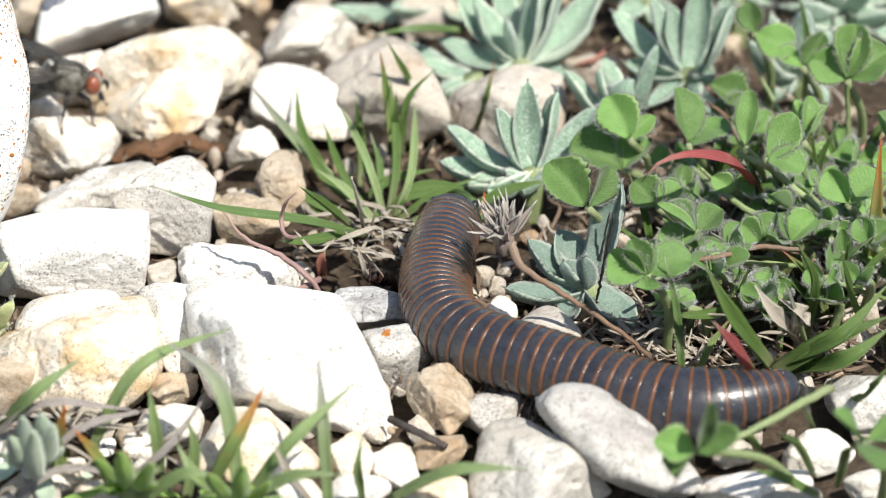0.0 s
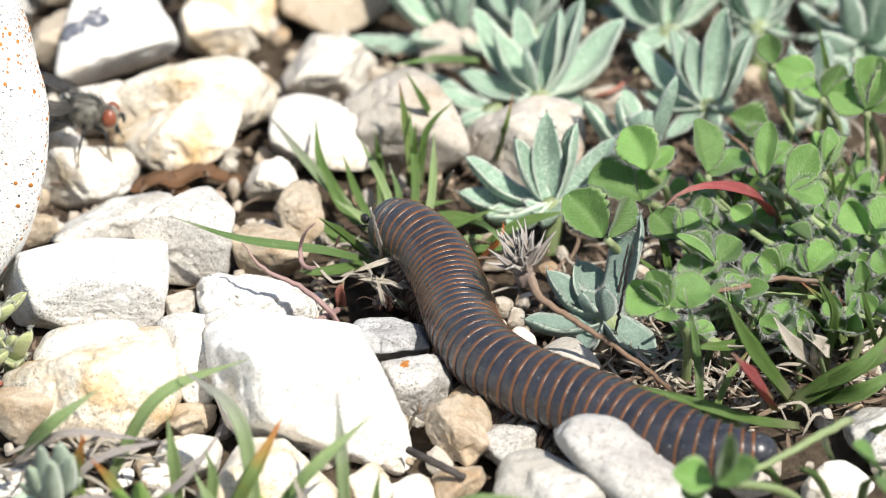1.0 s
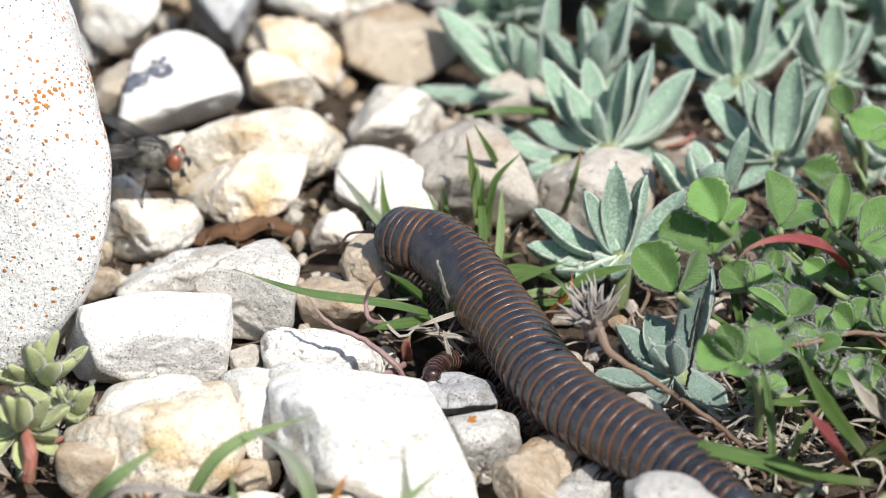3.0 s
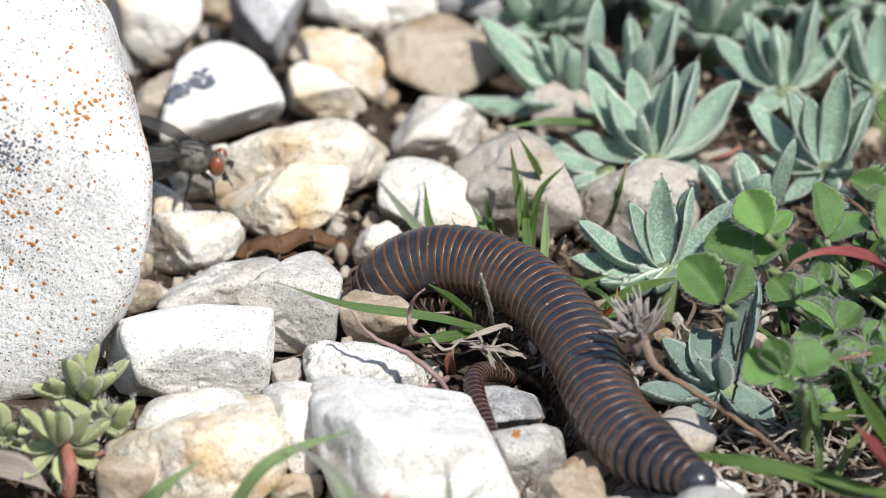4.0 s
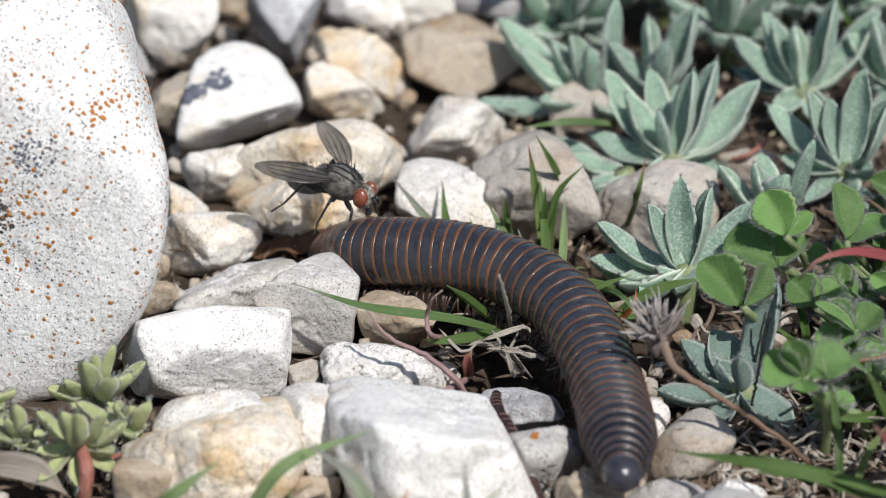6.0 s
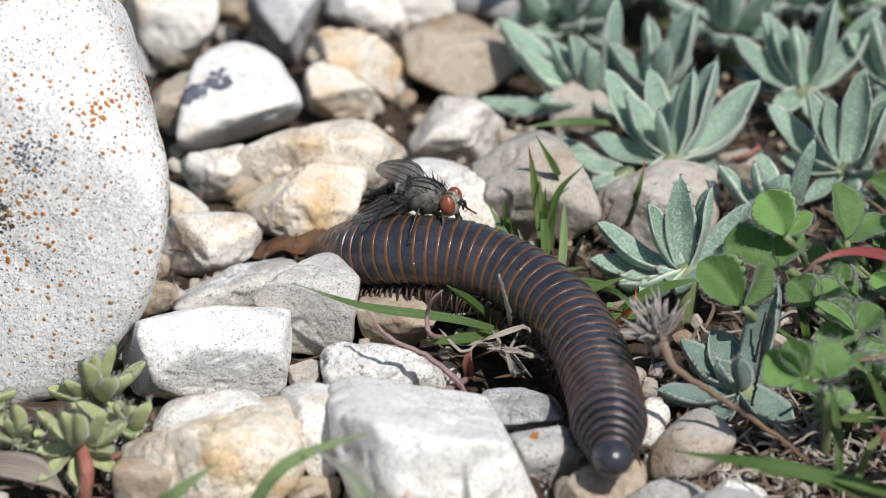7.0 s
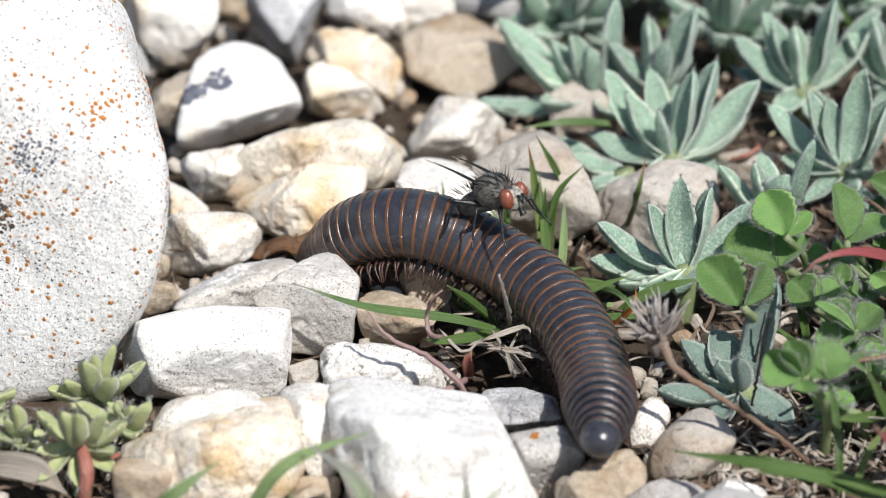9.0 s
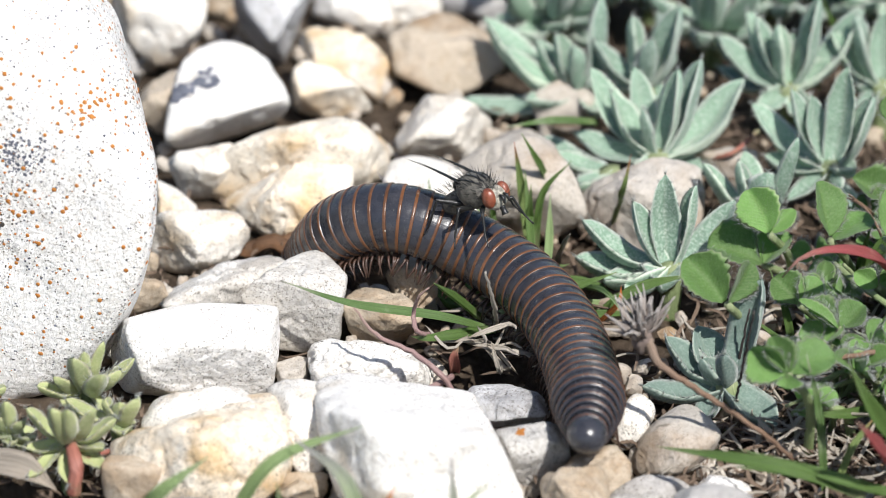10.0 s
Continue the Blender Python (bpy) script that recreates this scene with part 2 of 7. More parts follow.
SUCCULENT = leaf_material("stonecrop_leaf", (0.30, 0.345, 0.165), (0.38, 0.38, 0.20), (0.62, 0.58, 0.38), 0.6, 0, 0.40, 0.12, rim=0.40)
SEDUM = leaf_material("blue_green_leaf", (0.34, 0.42, 0.335), (0.40, 0.47, 0.39), (0.54, 0.60, 0.52), 0.55, 0, 0.1, 0.12)
GRASS = tipped_material("grass_blade", (0.38, 0.42, 0.22), (0.185, 0.31, 0.085), (0.30, 0.42, 0.17), thin=0.45)
GRASS_SOFT = tipped_material("soft_young_grass", (0.44, 0.52, 0.26), (0.40, 0.54, 0.24), (0.46, 0.55, 0.32), thin=0.4)
GRASS_ORANGE = tipped_material("orange_tipped_grass", (0.36, 0.48, 0.18), (0.36, 0.48, 0.17), (0.80, 0.24, 0.05), start=0.55, thin=0.35)
GRASS_DRY = tipped_material("withered_grey_grass", (0.42, 0.37, 0.32), (0.50, 0.45, 0.42), (0.52, 0.47, 0.46), 0.7, 0.3)
GRASS_RED = tipped_material("red_tipped_grass", (0.36, 0.42, 0.17), (0.30, 0.41, 0.14), (0.55, 0.18, 0.12), start=0.78, thin=0.35)
GRASS_PALE = tipped_material("pale_tipped_grass", (0.20, 0.33, 0.09), (0.18, 0.30, 0.10), (0.58, 0.60, 0.45), start=0.82, thin=0.35)
GRASS_GREY = tipped_material("withering_grass", (0.34, 0.46, 0.20), (0.38, 0.49, 0.25), (0.56, 0.52, 0.52), start=0.45, thin=0.4)
RED_LEAF = tipped_material("red_withered_leaf", (0.30, 0.26, 0.10), (0.52, 0.13, 0.13), (0.62, 0.42, 0.33), start=0.80, thin=0.35)
ORANGE_LEAF = tipped_material("orange_withered_blade", (0.5, 0.2, 0.06), (0.60, 0.22, 0.06), (0.55, 0.15, 0.04))
PINK_STEM = tipped_material("pinkish_dead_stem", (0.40, 0.24, 0.22), (0.42, 0.27, 0.25), (0.45, 0.31, 0.26), 0.6, 0.1)
RED_STEM = tipped_material("red_stem", (0.34, 0.12, 0.09), (0.50, 0.20, 0.15), (0.40, 0.40, 0.22), 0.55, 0.15)
DRY_STEM = tipped_material("dry_stem", (0.15, 0.085, 0.052), (0.25, 0.155, 0.10), (0.27, 0.20, 0.15), 0.7, 0.05)
GREEN_STEM = tipped_material("green_stem", (0.36, 0.42, 0.22), (0.34, 0.43, 0.20), (0.30, 0.42, 0.16), 0.5, 0.15)
STRAW = tipped_material("dry_straw", (0.44, 0.37, 0.29), (0.54, 0.48, 0.40), (0.58, 0.53, 0.46), 0.75, 0.15)
DRY_BROWN = tipped_material("brown_litter", (0.15, 0.10, 0.07), (0.22, 0.155, 0.11), (0.33, 0.25, 0.18), 0.85, 0.05)
CALYX = tipped_material("dry_flower_head", (0.26, 0.20, 0.17), (0.40, 0.345, 0.31), (0.66, 0.62, 0.58), 0.85, 0.1, 0.5)
WOOL = tipped_material("white_wool", (0.70, 0.72, 0.68), (0.74, 0.76, 0.72), (0.78, 0.80, 0.76), 0.8, 0.3)
PALE_LEAF = tipped_material("pale_dead_leaf", (0.34, 0.28, 0.22), (0.44, 0.38, 0.31), (0.40, 0.34, 0.27), 0.8, 0.15)
DEAD_LEAF = plain_material("dead_brown_leaf", (0.05, 0.026, 0.013), (0.15, 0.075, 0.035), 300, 0.7, 0.3, 0.0006)
DARK_TWIG = plain_material("dark_twig", (0.02, 0.018, 0.017), (0.08, 0.065, 0.06), 900, 0.7, 0.3)
RING_DARK = shell_material("millipede_shell", (0.019, 0.021, 0.028), (0.042, 0.043, 0.052), 0.25)
RING_BAND = shell_material("millipede_band", (0.085, 0.036, 0.016), (0.150, 0.064, 0.028), 0.28)
LEG = plain_material("millipede_leg", (0.028, 0.016, 0.012), (0.085, 0.045, 0.03), 900, 0.4)
SMALL_SHELL = plain_material("small_millipede_shell", (0.020, 0.011, 0.010), (0.045, 0.024, 0.020), 900, 0.25, 0.6, 0.00006, 0.3)
SMALL_BAND = plain_material("small_millipede_band", (0.11, 0.055, 0.042), (0.19, 0.105, 0.085), 900, 0.35)
FLY_SKIN = plain_material("fly_cuticle", (0.014, 0.013, 0.011), (0.19, 0.175, 0.145), 2100, 0.5, 0.5, 0.0002)
FLY_BLACK = plain_material("fly_black", (0.008, 0.008, 0.008), (0.02, 0.02, 0.02), 900, 0.4, 0.5)
FLY_FACE = plain_material("fly_face", (0.02, 0.018, 0.015), (0.58, 0.54, 0.44), 2200, 0.4, 0.5)
FLY_EYE = plain_material("fly_eye", (0.17, 0.045, 0.021), (0.25, 0.072, 0.036), 3000, 0.3, 0.6, 0.0001, 0.3)
WING = wing_material()


# ---- shapes ----
MM = 0.001


def mesh_of(name, verts, faces, materials, uvs=None, slots=None, smooth=True):
    me = bpy.data.meshes.new(name)
    me.from_pydata([tuple(v) for v in verts], [], faces)
    for m in materials if isinstance(materials, (list, tuple)) else [materials]:
        me.materials.append(m)
    me.polygons.foreach_set("use_smooth", [smooth] * len(me.polygons))
    if slots is not None:
        me.polygons.foreach_set("material_index", slots)
    if uvs is not None:
        layer = me.uv_layers.new(name="UVMap")
        index = np.empty(len(me.loops), dtype=np.int32)
        me.loops.foreach_get("vertex_index", index)
        layer.data.foreach_set("uv", np.asarray(uvs, dtype=np.float32)[index].ravel())
    me.update()
    return me


def piece(name, mesh, parent=None, label="", m=None):
    ob = new(name, mesh)
    ob.parent = parent
    if m is not None:
        ob.matrix_basis = m
    return tagged(ob, label)


def unit(v):
    v = np.asarray(v, dtype=float)
    return v / max(1e-12, np.linalg.norm(v))


def curve_through(points, n):
    """n points, evenly spaced along a smooth curve through the given ones."""
    p = np.asarray(points, dtype=float)
    if len(p) == 2:
        fine = p[0] + np.linspace(0, 1, 40)[:, None] * (p[1] - p[0])
    else:
        q = np.vstack([2 * p[0] - p[1], p, 2 * p[-1] - p[-2]])
        rows = []
        for i in range(1, len(q) - 2):
            t = np.linspace(0, 1, 24, endpoint=False)[:, None]
            a, b, c, d = q[i - 1], q[i], q[i + 1], q[i + 2]
            rows.append(0.5 * (2 * b + (c - a) * t + (2 * a - 5 * b + 4 * c - d) * t ** 2 + (3 * b - a - 3 * c + d) * t ** 3))
        fine = np.vstack(rows + [p[-1:]])
    s = np.concatenate([[0], np.cumsum(np.linalg.norm(np.diff(fine, axis=0), axis=1))])
    if np.isscalar(n):
        n = np.linspace(0, s[-1], n)
    return np.stack([np.interp(n, s, fine[:, i]) for i in range(3)], axis=1), s[-1]


def loft(path, widths, thick, fold, up, half=4):
    """A closed leaf or blade along a path: V-folded above, rounded below. Returns vertices, faces and UVs."""
    path = np.asarray(path, dtype=float)
    n = len(path)
    tang = np.gradient(path, axis=0)
    xs = np.linspace(-1, 1, 2 * half + 1)
    under = xs[-2:0:-1]
    verts, uvs, faces = [], [], []
    for i in range(n):
        t = unit(tang[i])
        s = unit(np.cross(t, up))
        nrm = np.cross(s, t)
        w, th = widths[i] / 2, thick * min(1.0, 0.25 + widths[i] / max(widths))
        for x in xs:
            verts.append(path[i] + s * x * w + nrm * (fold * w * abs(x) ** 1.3))
            uvs.append((x * 0.5 + 0.5, i / (n - 1)))
        for x in under:
            verts.append(path[i] + s * x * w + nrm * (fold * w * abs(x) ** 1.3 - th * (1 - x * x)))
            uvs.append((x * 0.5 + 0.5, i / (n - 1)))
    k = len(xs) + len(under)
    for i in range(n - 1):
        for j in range(k):
            a, b = i * k + j, i * k + (j + 1) % k
            faces.append((a, b, b + k, a + k))
    faces.append(tuple(range(k - 1, -1, -1)))
    faces.append(tuple((n - 1) * k + j for j in range(k)))
    return verts, faces, uvs


def tube(path, radii, sides=8):
    path = np.asarray(path, dtype=float)
    n = len(path)
    tang = np.gradient(path, axis=0)
    radii = np.interp(np.linspace(0, 1, n), np.linspace(0, 1, len(radii)), radii)
    hint = np.array([0.31, 0.22, 0.93])
    verts, uvs, faces = [], [], []
    for i in range(n):
        t = unit(tang[i])
        s = unit(np.cross(t, hint if abs(t @ hint) < 0.95 else np.array([1.0, 0, 0])))
        u = np.cross(s, t)
        for j in range(sides):
            a = 2 * math.pi * j / sides
            verts.append(path[i] + radii[i] * (math.cos(a) * s + math.sin(a) * u))
            uvs.append((j / sides, i / (n - 1)))
    for i in range(n - 1):
        for j in range(sides):
            a, b = i * sides + j, i * sides + (j + 1) % sides
            faces.append((a, b, b + sides, a + sides))
    faces.append(tuple(range(sides - 1, -1, -1)))
    faces.append(tuple((n - 1) * sides + j for j in range(sides)))
    return verts, faces, uvs


def joined(pieces):
    verts, faces, uvs = [], [], []
    for v, f, u in pieces:
        at = len(verts)
        verts.extend(v)
        uvs.extend(u)
        faces.extend(tuple(i + at for i in face) for face in f)
    return verts, faces, uvs


BALLS = {}


def ball(level):
    if level not in BALLS:
        bm = bmesh.new()
        bmesh.ops.create_icosphere(bm, subdivisions=level, radius=1)
        bm.verts.ensure_lookup_table()
        BALLS[level] = (np.array([v.co[:] for v in bm.verts]), [tuple(v.index for v in f.verts) for f in bm.faces])
        bm.free()
    v, f = BALLS[level]
    return v.copy(), f


def weathered(v, f, size, seed, rough):
    """Roughens a broken block at several scales: swells, chips struck off, crumbs."""
    off = Vector(np.random.default_rng(seed).uniform(-50, 50, 3))
    rad = v / np.linalg.norm(v, axis=1, keepdims=True)
    move = np.empty(len(v))
    fine = MM * min(1.0, size / 0.003)
    for i, p in enumerate(v):
        q = Vector(p)
        k = q / size
        chip = max(0.0, noise.noise(k * 2.6 - off) - 0.18) + 0.7 * max(0.0, noise.noise(k * 5.5 - off) - 0.22)
        move[i] = (0.055 * noise.noise(k * 1.2 + off) + 0.045 * noise.noise(k * 3.1 + off) - 0.17 * chip) * size \
            + (0.07 * noise.noise(q / 0.0016 + off) + 0.03 * noise.noise(q / 0.0005 + off) - 0.04 * abs(noise.noise(q / 0.0009 - off))) * fine
    return v + rad * (move * rough)[:, None], f


def block(normals, reach, level, sharp):
    """A convex block bounded by planes, its edges worn round; the higher sharp is, the crisper they are."""
    d, f = ball(level)
    s = np.maximum(0, d @ np.array(normals, dtype=float).T) / np.array(reach, dtype=float)
    return d / ((s ** sharp).sum(axis=1, keepdims=True)) ** (1 / sharp), f


def stone_shape(half, boxy, seed, level=4, rough=1.0, facets=9):
    """A broken, weathered stone: a block cut by random planes."""
    rng = np.random.default_rng(seed)
    normals = [(1, 0, 0), (-1, 0, 0), (0, 1, 0), (0, -1, 0), (0, 0, 1), (0, 0, -1)] + [unit(rng.normal(size=3)) for i in range(facets + 5)]
    reach = [1.0] * 6 + [rng.uniform(0.80, 1.05) for i in range(facets + 5)]
    v, f = block(normals, reach, level, 12 + boxy)
    v = v * np.asarray(half)
    return weathered(v, f, np.asarray(half).mean(), seed, rough)


# ---- kinds of things ----
def stone(x, y, z, half, rz, roll, boxy, material, seed, label, level=4, rough=1.0, rx=0.0, facets=9):
    v, f = stone_shape(np.array(half) * MM, boxy, seed, level, rough, facets)
    ob = new("stone", mesh_of("stone", v, f, material))
    ob.matrix_basis = pose(x * MM, y * MM, z * MM, rx, roll, rz)
    return tagged(ob, label, "stone")


LEAN_UP, LEAN_OUT = np.array([0, 0.4695, 0.8829]), np.array([0, -0.8829, 0.4695])


def rock(x, y, z, sides, deep, ridge, material, seed, label, level=5, rough=0.8, sharp=20, top=None, front=None, more=()):
    """A broken stone lying tilted in the slope of the gravel. sides: the planes round its broad face, as angle in degrees and reach in mm;
    deep: half its thickness; ridge: how high on it the top face meets the front face; top, front: how those two faces tilt;
    more: further broken faces, as normal and reach."""
    rng = np.random.default_rng(seed)
    turned = [math.cos(radians(a)) * np.array([1.0, 0, 0]) + math.sin(radians(a)) * LEAN_UP + LEAN_OUT * rng.uniform(-0.28, 0.30) for a, r in sides]
    normals, reach = [unit(n) for n in turned], [r / np.linalg.norm(n) for n, (a, r) in zip(turned, sides)]
    high = max(r * math.sin(radians(a)) for a, r in sides)
    low = min(r * math.sin(radians(a)) for a, r in sides)
    edge = LEAN_UP * (low + (high - low) * ridge) + LEAN_OUT * deep
    tx, ty = top if top else (rng.uniform(-0.22, 0.22), rng.uniform(-0.05, 0.35))
    fx, fz = front if front else (rng.uniform(-0.2, 0.35), rng.uniform(0.40, 0.90))
    for n in ((tx, -ty, 1.0), (fx, -1.0, fz)):
        n = unit(n)
        normals.append(n)
        reach.append(max(0.35 * deep, n @ edge))
    normals.append(-LEAN_OUT)
    reach.append(deep)
    for i in range(4):
        n = unit(LEAN_OUT + rng.normal(size=3) * 0.55)
        normals.append(n)
        reach.append(max(0.6 * deep, (n @ edge) * rng.uniform(0.90, 1.05)))
    for nx, ny, nz, r in more:
        normals.append(unit((nx, ny, nz)))
        reach.append(r)
    v, f = block(normals, np.array(reach) * MM, level, sharp)
    full = [min(1.35, r * MM / (v @ n).max()) for n, r in zip(normals[:len(sides)], reach)]
    v *= np.percentile(full, 30)
    size = (high - low + 2 * deep) * 0.25 * MM
    v, f = weathered(v, f, size, seed, rough)
    ob = new("stone", mesh_of("stone", v, f, material))
    ob.matrix_basis = pose(x * MM, y * MM, z * MM)
    return tagged(ob, label, "stone")


def wart_cluster(host, name, count, small, large, material, seed, height=0.35, label="", towards=None, spread=0.2):
    """Lichen cushions strewn over the upper and front sides of a stone, or round one spot of it that lies in a given direction."""
    rng = np.random.default_rng(seed)
    me = host.data
    co = np.array([v.co[:] for v in me.vertices])
    nrm = np.array([v.normal[:] for v in me.vertices])
    turn = np.array(host.matrix_basis.to_3x3())
    if towards is None:
        pick = np.nonzero((nrm @ turn.T @ np.array([0, -0.8, 0.6]) > 0.02) & (co[:, 0] > 0))[0]
    else:
        d = unit(turn.T @ np.array(towards))
        at = co[int((co @ d / np.linalg.norm(co, axis=1)).argmax())]
        pick = np.nonzero(np.linalg.norm(co - at, axis=1) < spread * MM)[0]
    bv, bf = ball(2)
    verts, faces = [], []
    for i in rng.choice(pick, count):
        n = unit(nrm[i])
        s = unit(np.cross(n, [0.3, 0.5, 0.81]))
        u = np.cross(s, n)
        at, r = len(verts), (small + (large - small) * rng.uniform() ** 2.2) * MM
        jig = (s * rng.normal() + u * rng.normal()) * 0.12 * MM
        for q in bv:
            verts.append(co[i] + jig + r * (q[0] * s * rng.uniform(0.9, 1.1) + q[1] * u + q[2] * n * height))
        faces.extend(tuple(k + at for k in face) for face in bf)
    return piece(name, mesh_of(name, verts, faces, material), host, label)


def leaf_width(t, peak=0.5, foot=0.35, tip=0.70):
    """Relative width along a pointed leaf."""
    return np.where(t < peak, foot + (1 - foot) * np.sin(np.pi / 2 * np.clip(t / peak, 0, 1)),
                    np.cos(np.pi / 2 * np.clip((t - peak) / (1 - peak), 0, 1)) ** tip) + 0.015


def rosette(name, x, y, z, leaves, material, label, thick=1.0, fold=0.62, bow=0.16, peak=0.55, seed=0, group="", foot=0.5, lower=6, hairs=False):
    """Leaves spread from one heart. leaves: tip offsets in mm and width."""
    rng = random.Random(seed)
    root = tagged(new(name), label, "plant", group)
    root.matrix_basis = pose(x * MM, y * MM, z * MM)
    reach, wide = np.mean([math.hypot(a, b) for a, b, c, d in leaves]), np.mean([q[3] for q in leaves])
    skirt = []
    for i in range(lower):
        a, k = 2 * math.pi * (i + rng.uniform(-.3, .3)) / max(1, lower) + seed, rng.uniform(0.75, 1.05)
        skirt.append((math.cos(a) * reach * k, math.sin(a) * reach * k, -z * rng.uniform(0.1, 0.6), wide * rng.uniform(0.8, 1.0)))
    for dx, dy, dz, w in list(leaves) + skirt:
        tip = np.array([dx, dy, dz]) * MM
        flat = unit([dx, dy, 0])
        span = np.linalg.norm(tip)
        mid = tip * 0.5 + np.array([0, 0, -bow * span]) + flat * span * 0.06
        start = flat * span * 0.04 + np.array([0, 0, -0.05 * span])
        path, _ = curve_through([start, mid, tip], 15)
        t = np.linspace(0, 1, 15)
        up = unit(np.array([0, 0, 1.0]) - flat * 0.75 + np.array([rng.uniform(-.25, .25), rng.uniform(-.25, .25), 0]))
        v, f, uv = loft(path, leaf_width(t, peak, foot) * w * MM, thick * MM * min(1.3, w / 4), fold, up)
        v = [np.asarray(q) + np.array(noise.noise_vector(Vector(q) / (2.2 * MM) + Vector((seed, dx, dy)))) * 0.16 * MM for q in v]
        leaf = piece("leaf", mesh_of("leaf", v, f, material, uv), root)
        if hairs:
            wisps = []
            for i in range(64):
                k = 14 if i < 14 else rng.randrange(3, 15)
                o = np.asarray(v[16 * k + rng.choice((0, 8))])
                d = unit(path[-1] - path[-2]) * 0.6 + np.array([rng.uniform(-.6, .6) for _ in range(3)])
                wisps.append(tube([o, o + d * 0.22 * MM, o + d * rng.uniform(0.3, 0.6) * MM], [0.021 * MM, 0.007 * MM], 3))
            wv, wf, wu = joined(wisps)
            piece("leaf_hairs", mesh_of("leaf_hairs", wv, wf, WOOL, wu), leaf, "fine white hairs")
    stem, _ = curve_through([(0, 0, 0.2 * MM), (0.2 * MM, 0, -z * 0.5 * MM), (0, 0.3 * MM, -(z + 1.5) * MM)], 6)
    v, f, uv = tube(stem, [0.9 * MM, 0.8 * MM])
    piece("stem", mesh_of("stem", v, f, GREEN_STEM, uv), root)
    return root


def clover(x, y, z, leaflets, base, label, seed=0, fold=0.3, fringe=True, stem_r=0.42):
    """A three-fingered leaf on its stalk. leaflets: tip offsets in mm and width; base: the stalk's foot, offset in mm."""
    rng = random.Random(seed)
    root = tagged(new("clover"), label, "plant", "clover leaves")
    root.matrix_basis = pose(x * MM, y * MM, z * MM)
    for dx, dy, dz, w in leaflets:
        tip = np.array([dx, dy, dz]) * 0.88 * MM
        span = np.linalg.norm(tip)
        path, _ = curve_through([tip * 0.05, tip * 0.5 + np.array([0, 0, rng.uniform(-0.06, 0.10) * span]), tip], 16)
        t = np.linspace(0, 1, 16)
        width = (np.sin(np.pi * np.clip(t, 0, 1) ** 1.25) ** 0.62 * 0.97 + 0.03)
        width[0], width[-1] = 0.12, 0.22
        teeth = 1 + 0.05 * np.cos(np.arange(16) * np.pi)
        up = unit(np.array([rng.uniform(-.9, .9), -0.5 + rng.uniform(-.6, .6), 0.75]))
        v, f, uv = loft(path, width * teeth * w * 1.08 * MM, 0.14 * MM, fold + rng.uniform(-.1, .75), up, 5)
        v = [np.asarray(q) + np.array(noise.noise_vector(Vector(q) / (2.0 * MM) + Vector((seed, dx, dy)))) * 0.24 * MM for q in v]
        leaf = piece("leaflet", mesh_of("leaflet", v, f, CLOVER, uv), root)
        if fringe:
            k, hairs = 20, []
            for i in range(2, 16):
                for j in (0, 10):
                    p = np.asarray(v[i * k - k + j])
                    q = np.asarray(v[i * k - k + 5])
                    for h in range(4):
                        o = p + (np.asarray(v[min(15, i) * k + j]) - p) * (h / 4)
                        out = unit(p - q) * rng.uniform(0.25, 0.5) + np.array([rng.uniform(-.12, .12) for _ in range(3)])
                        hairs.append(tube([o, o + out * 0.5 * MM, o + out * MM], [0.014 * MM, 0.005 * MM], 3))
            piece("hair_fringe", mesh_of("hair_fringe", *[joined(hairs)[0], joined(hairs)[1]], WOOL, joined(hairs)[2]), leaf, "fine white hairs")
    foot = np.array(base) * MM
    path, _ = curve_through([(0, 0, 0), foot * 0.5 + np.array([0.8, 0.2, 0.9]) * MM, foot], 12)
    v, f, uv = tube(path, [stem_r * 0.75 * MM, stem_r * MM])
    piece("stalk", mesh_of("stalk", v, f, GREEN_STEM, uv), root)
    return root


def blade_mesh(points, w, material, fold=0.6, thick=0.22, up=(0, -0.6, 0.8), n=22, root_w=0.75):
    path, _ = curve_through(np.array(points) * MM, n)
    t = np.linspace(0, 1, n)
    width = (root_w + (1 - root_w) * np.sin(np.pi * np.clip(t * 1.1, 0, 1))) * np.clip((1.0 - t) * 2.6, 0.03, 1) ** 0.8
    v, f, uv = loft(path, width * w * MM, thick * MM, fold, np.array(up), 3)
    return mesh_of("blade", v, f, material, uv)


def grass(label, *blades):
    """A tuft. blades: points from root to tip in mm, width, material."""
    root = tagged(new("grass_tuft"), label, "grass")
    for points, w, material in blades:
        piece("blade", blade_mesh(points, w, material), root)
    return root


def stalk(name, label, points, radii, material, category="plant", n=24):
    path, _ = curve_through(np.array(points) * MM, n)
    rng = np.random.default_rng(len(label))
    path = path + rng.normal(scale=0.05 * MM * min(1.0, np.linalg.norm(path[-1] - path[0]) / 0.015), size=path.shape)
    v, f, uv = tube(path, np.array(radii) * MM, 10)
    return tagged(new(name, mesh_of(name, v, f, material, uv)), label, category)


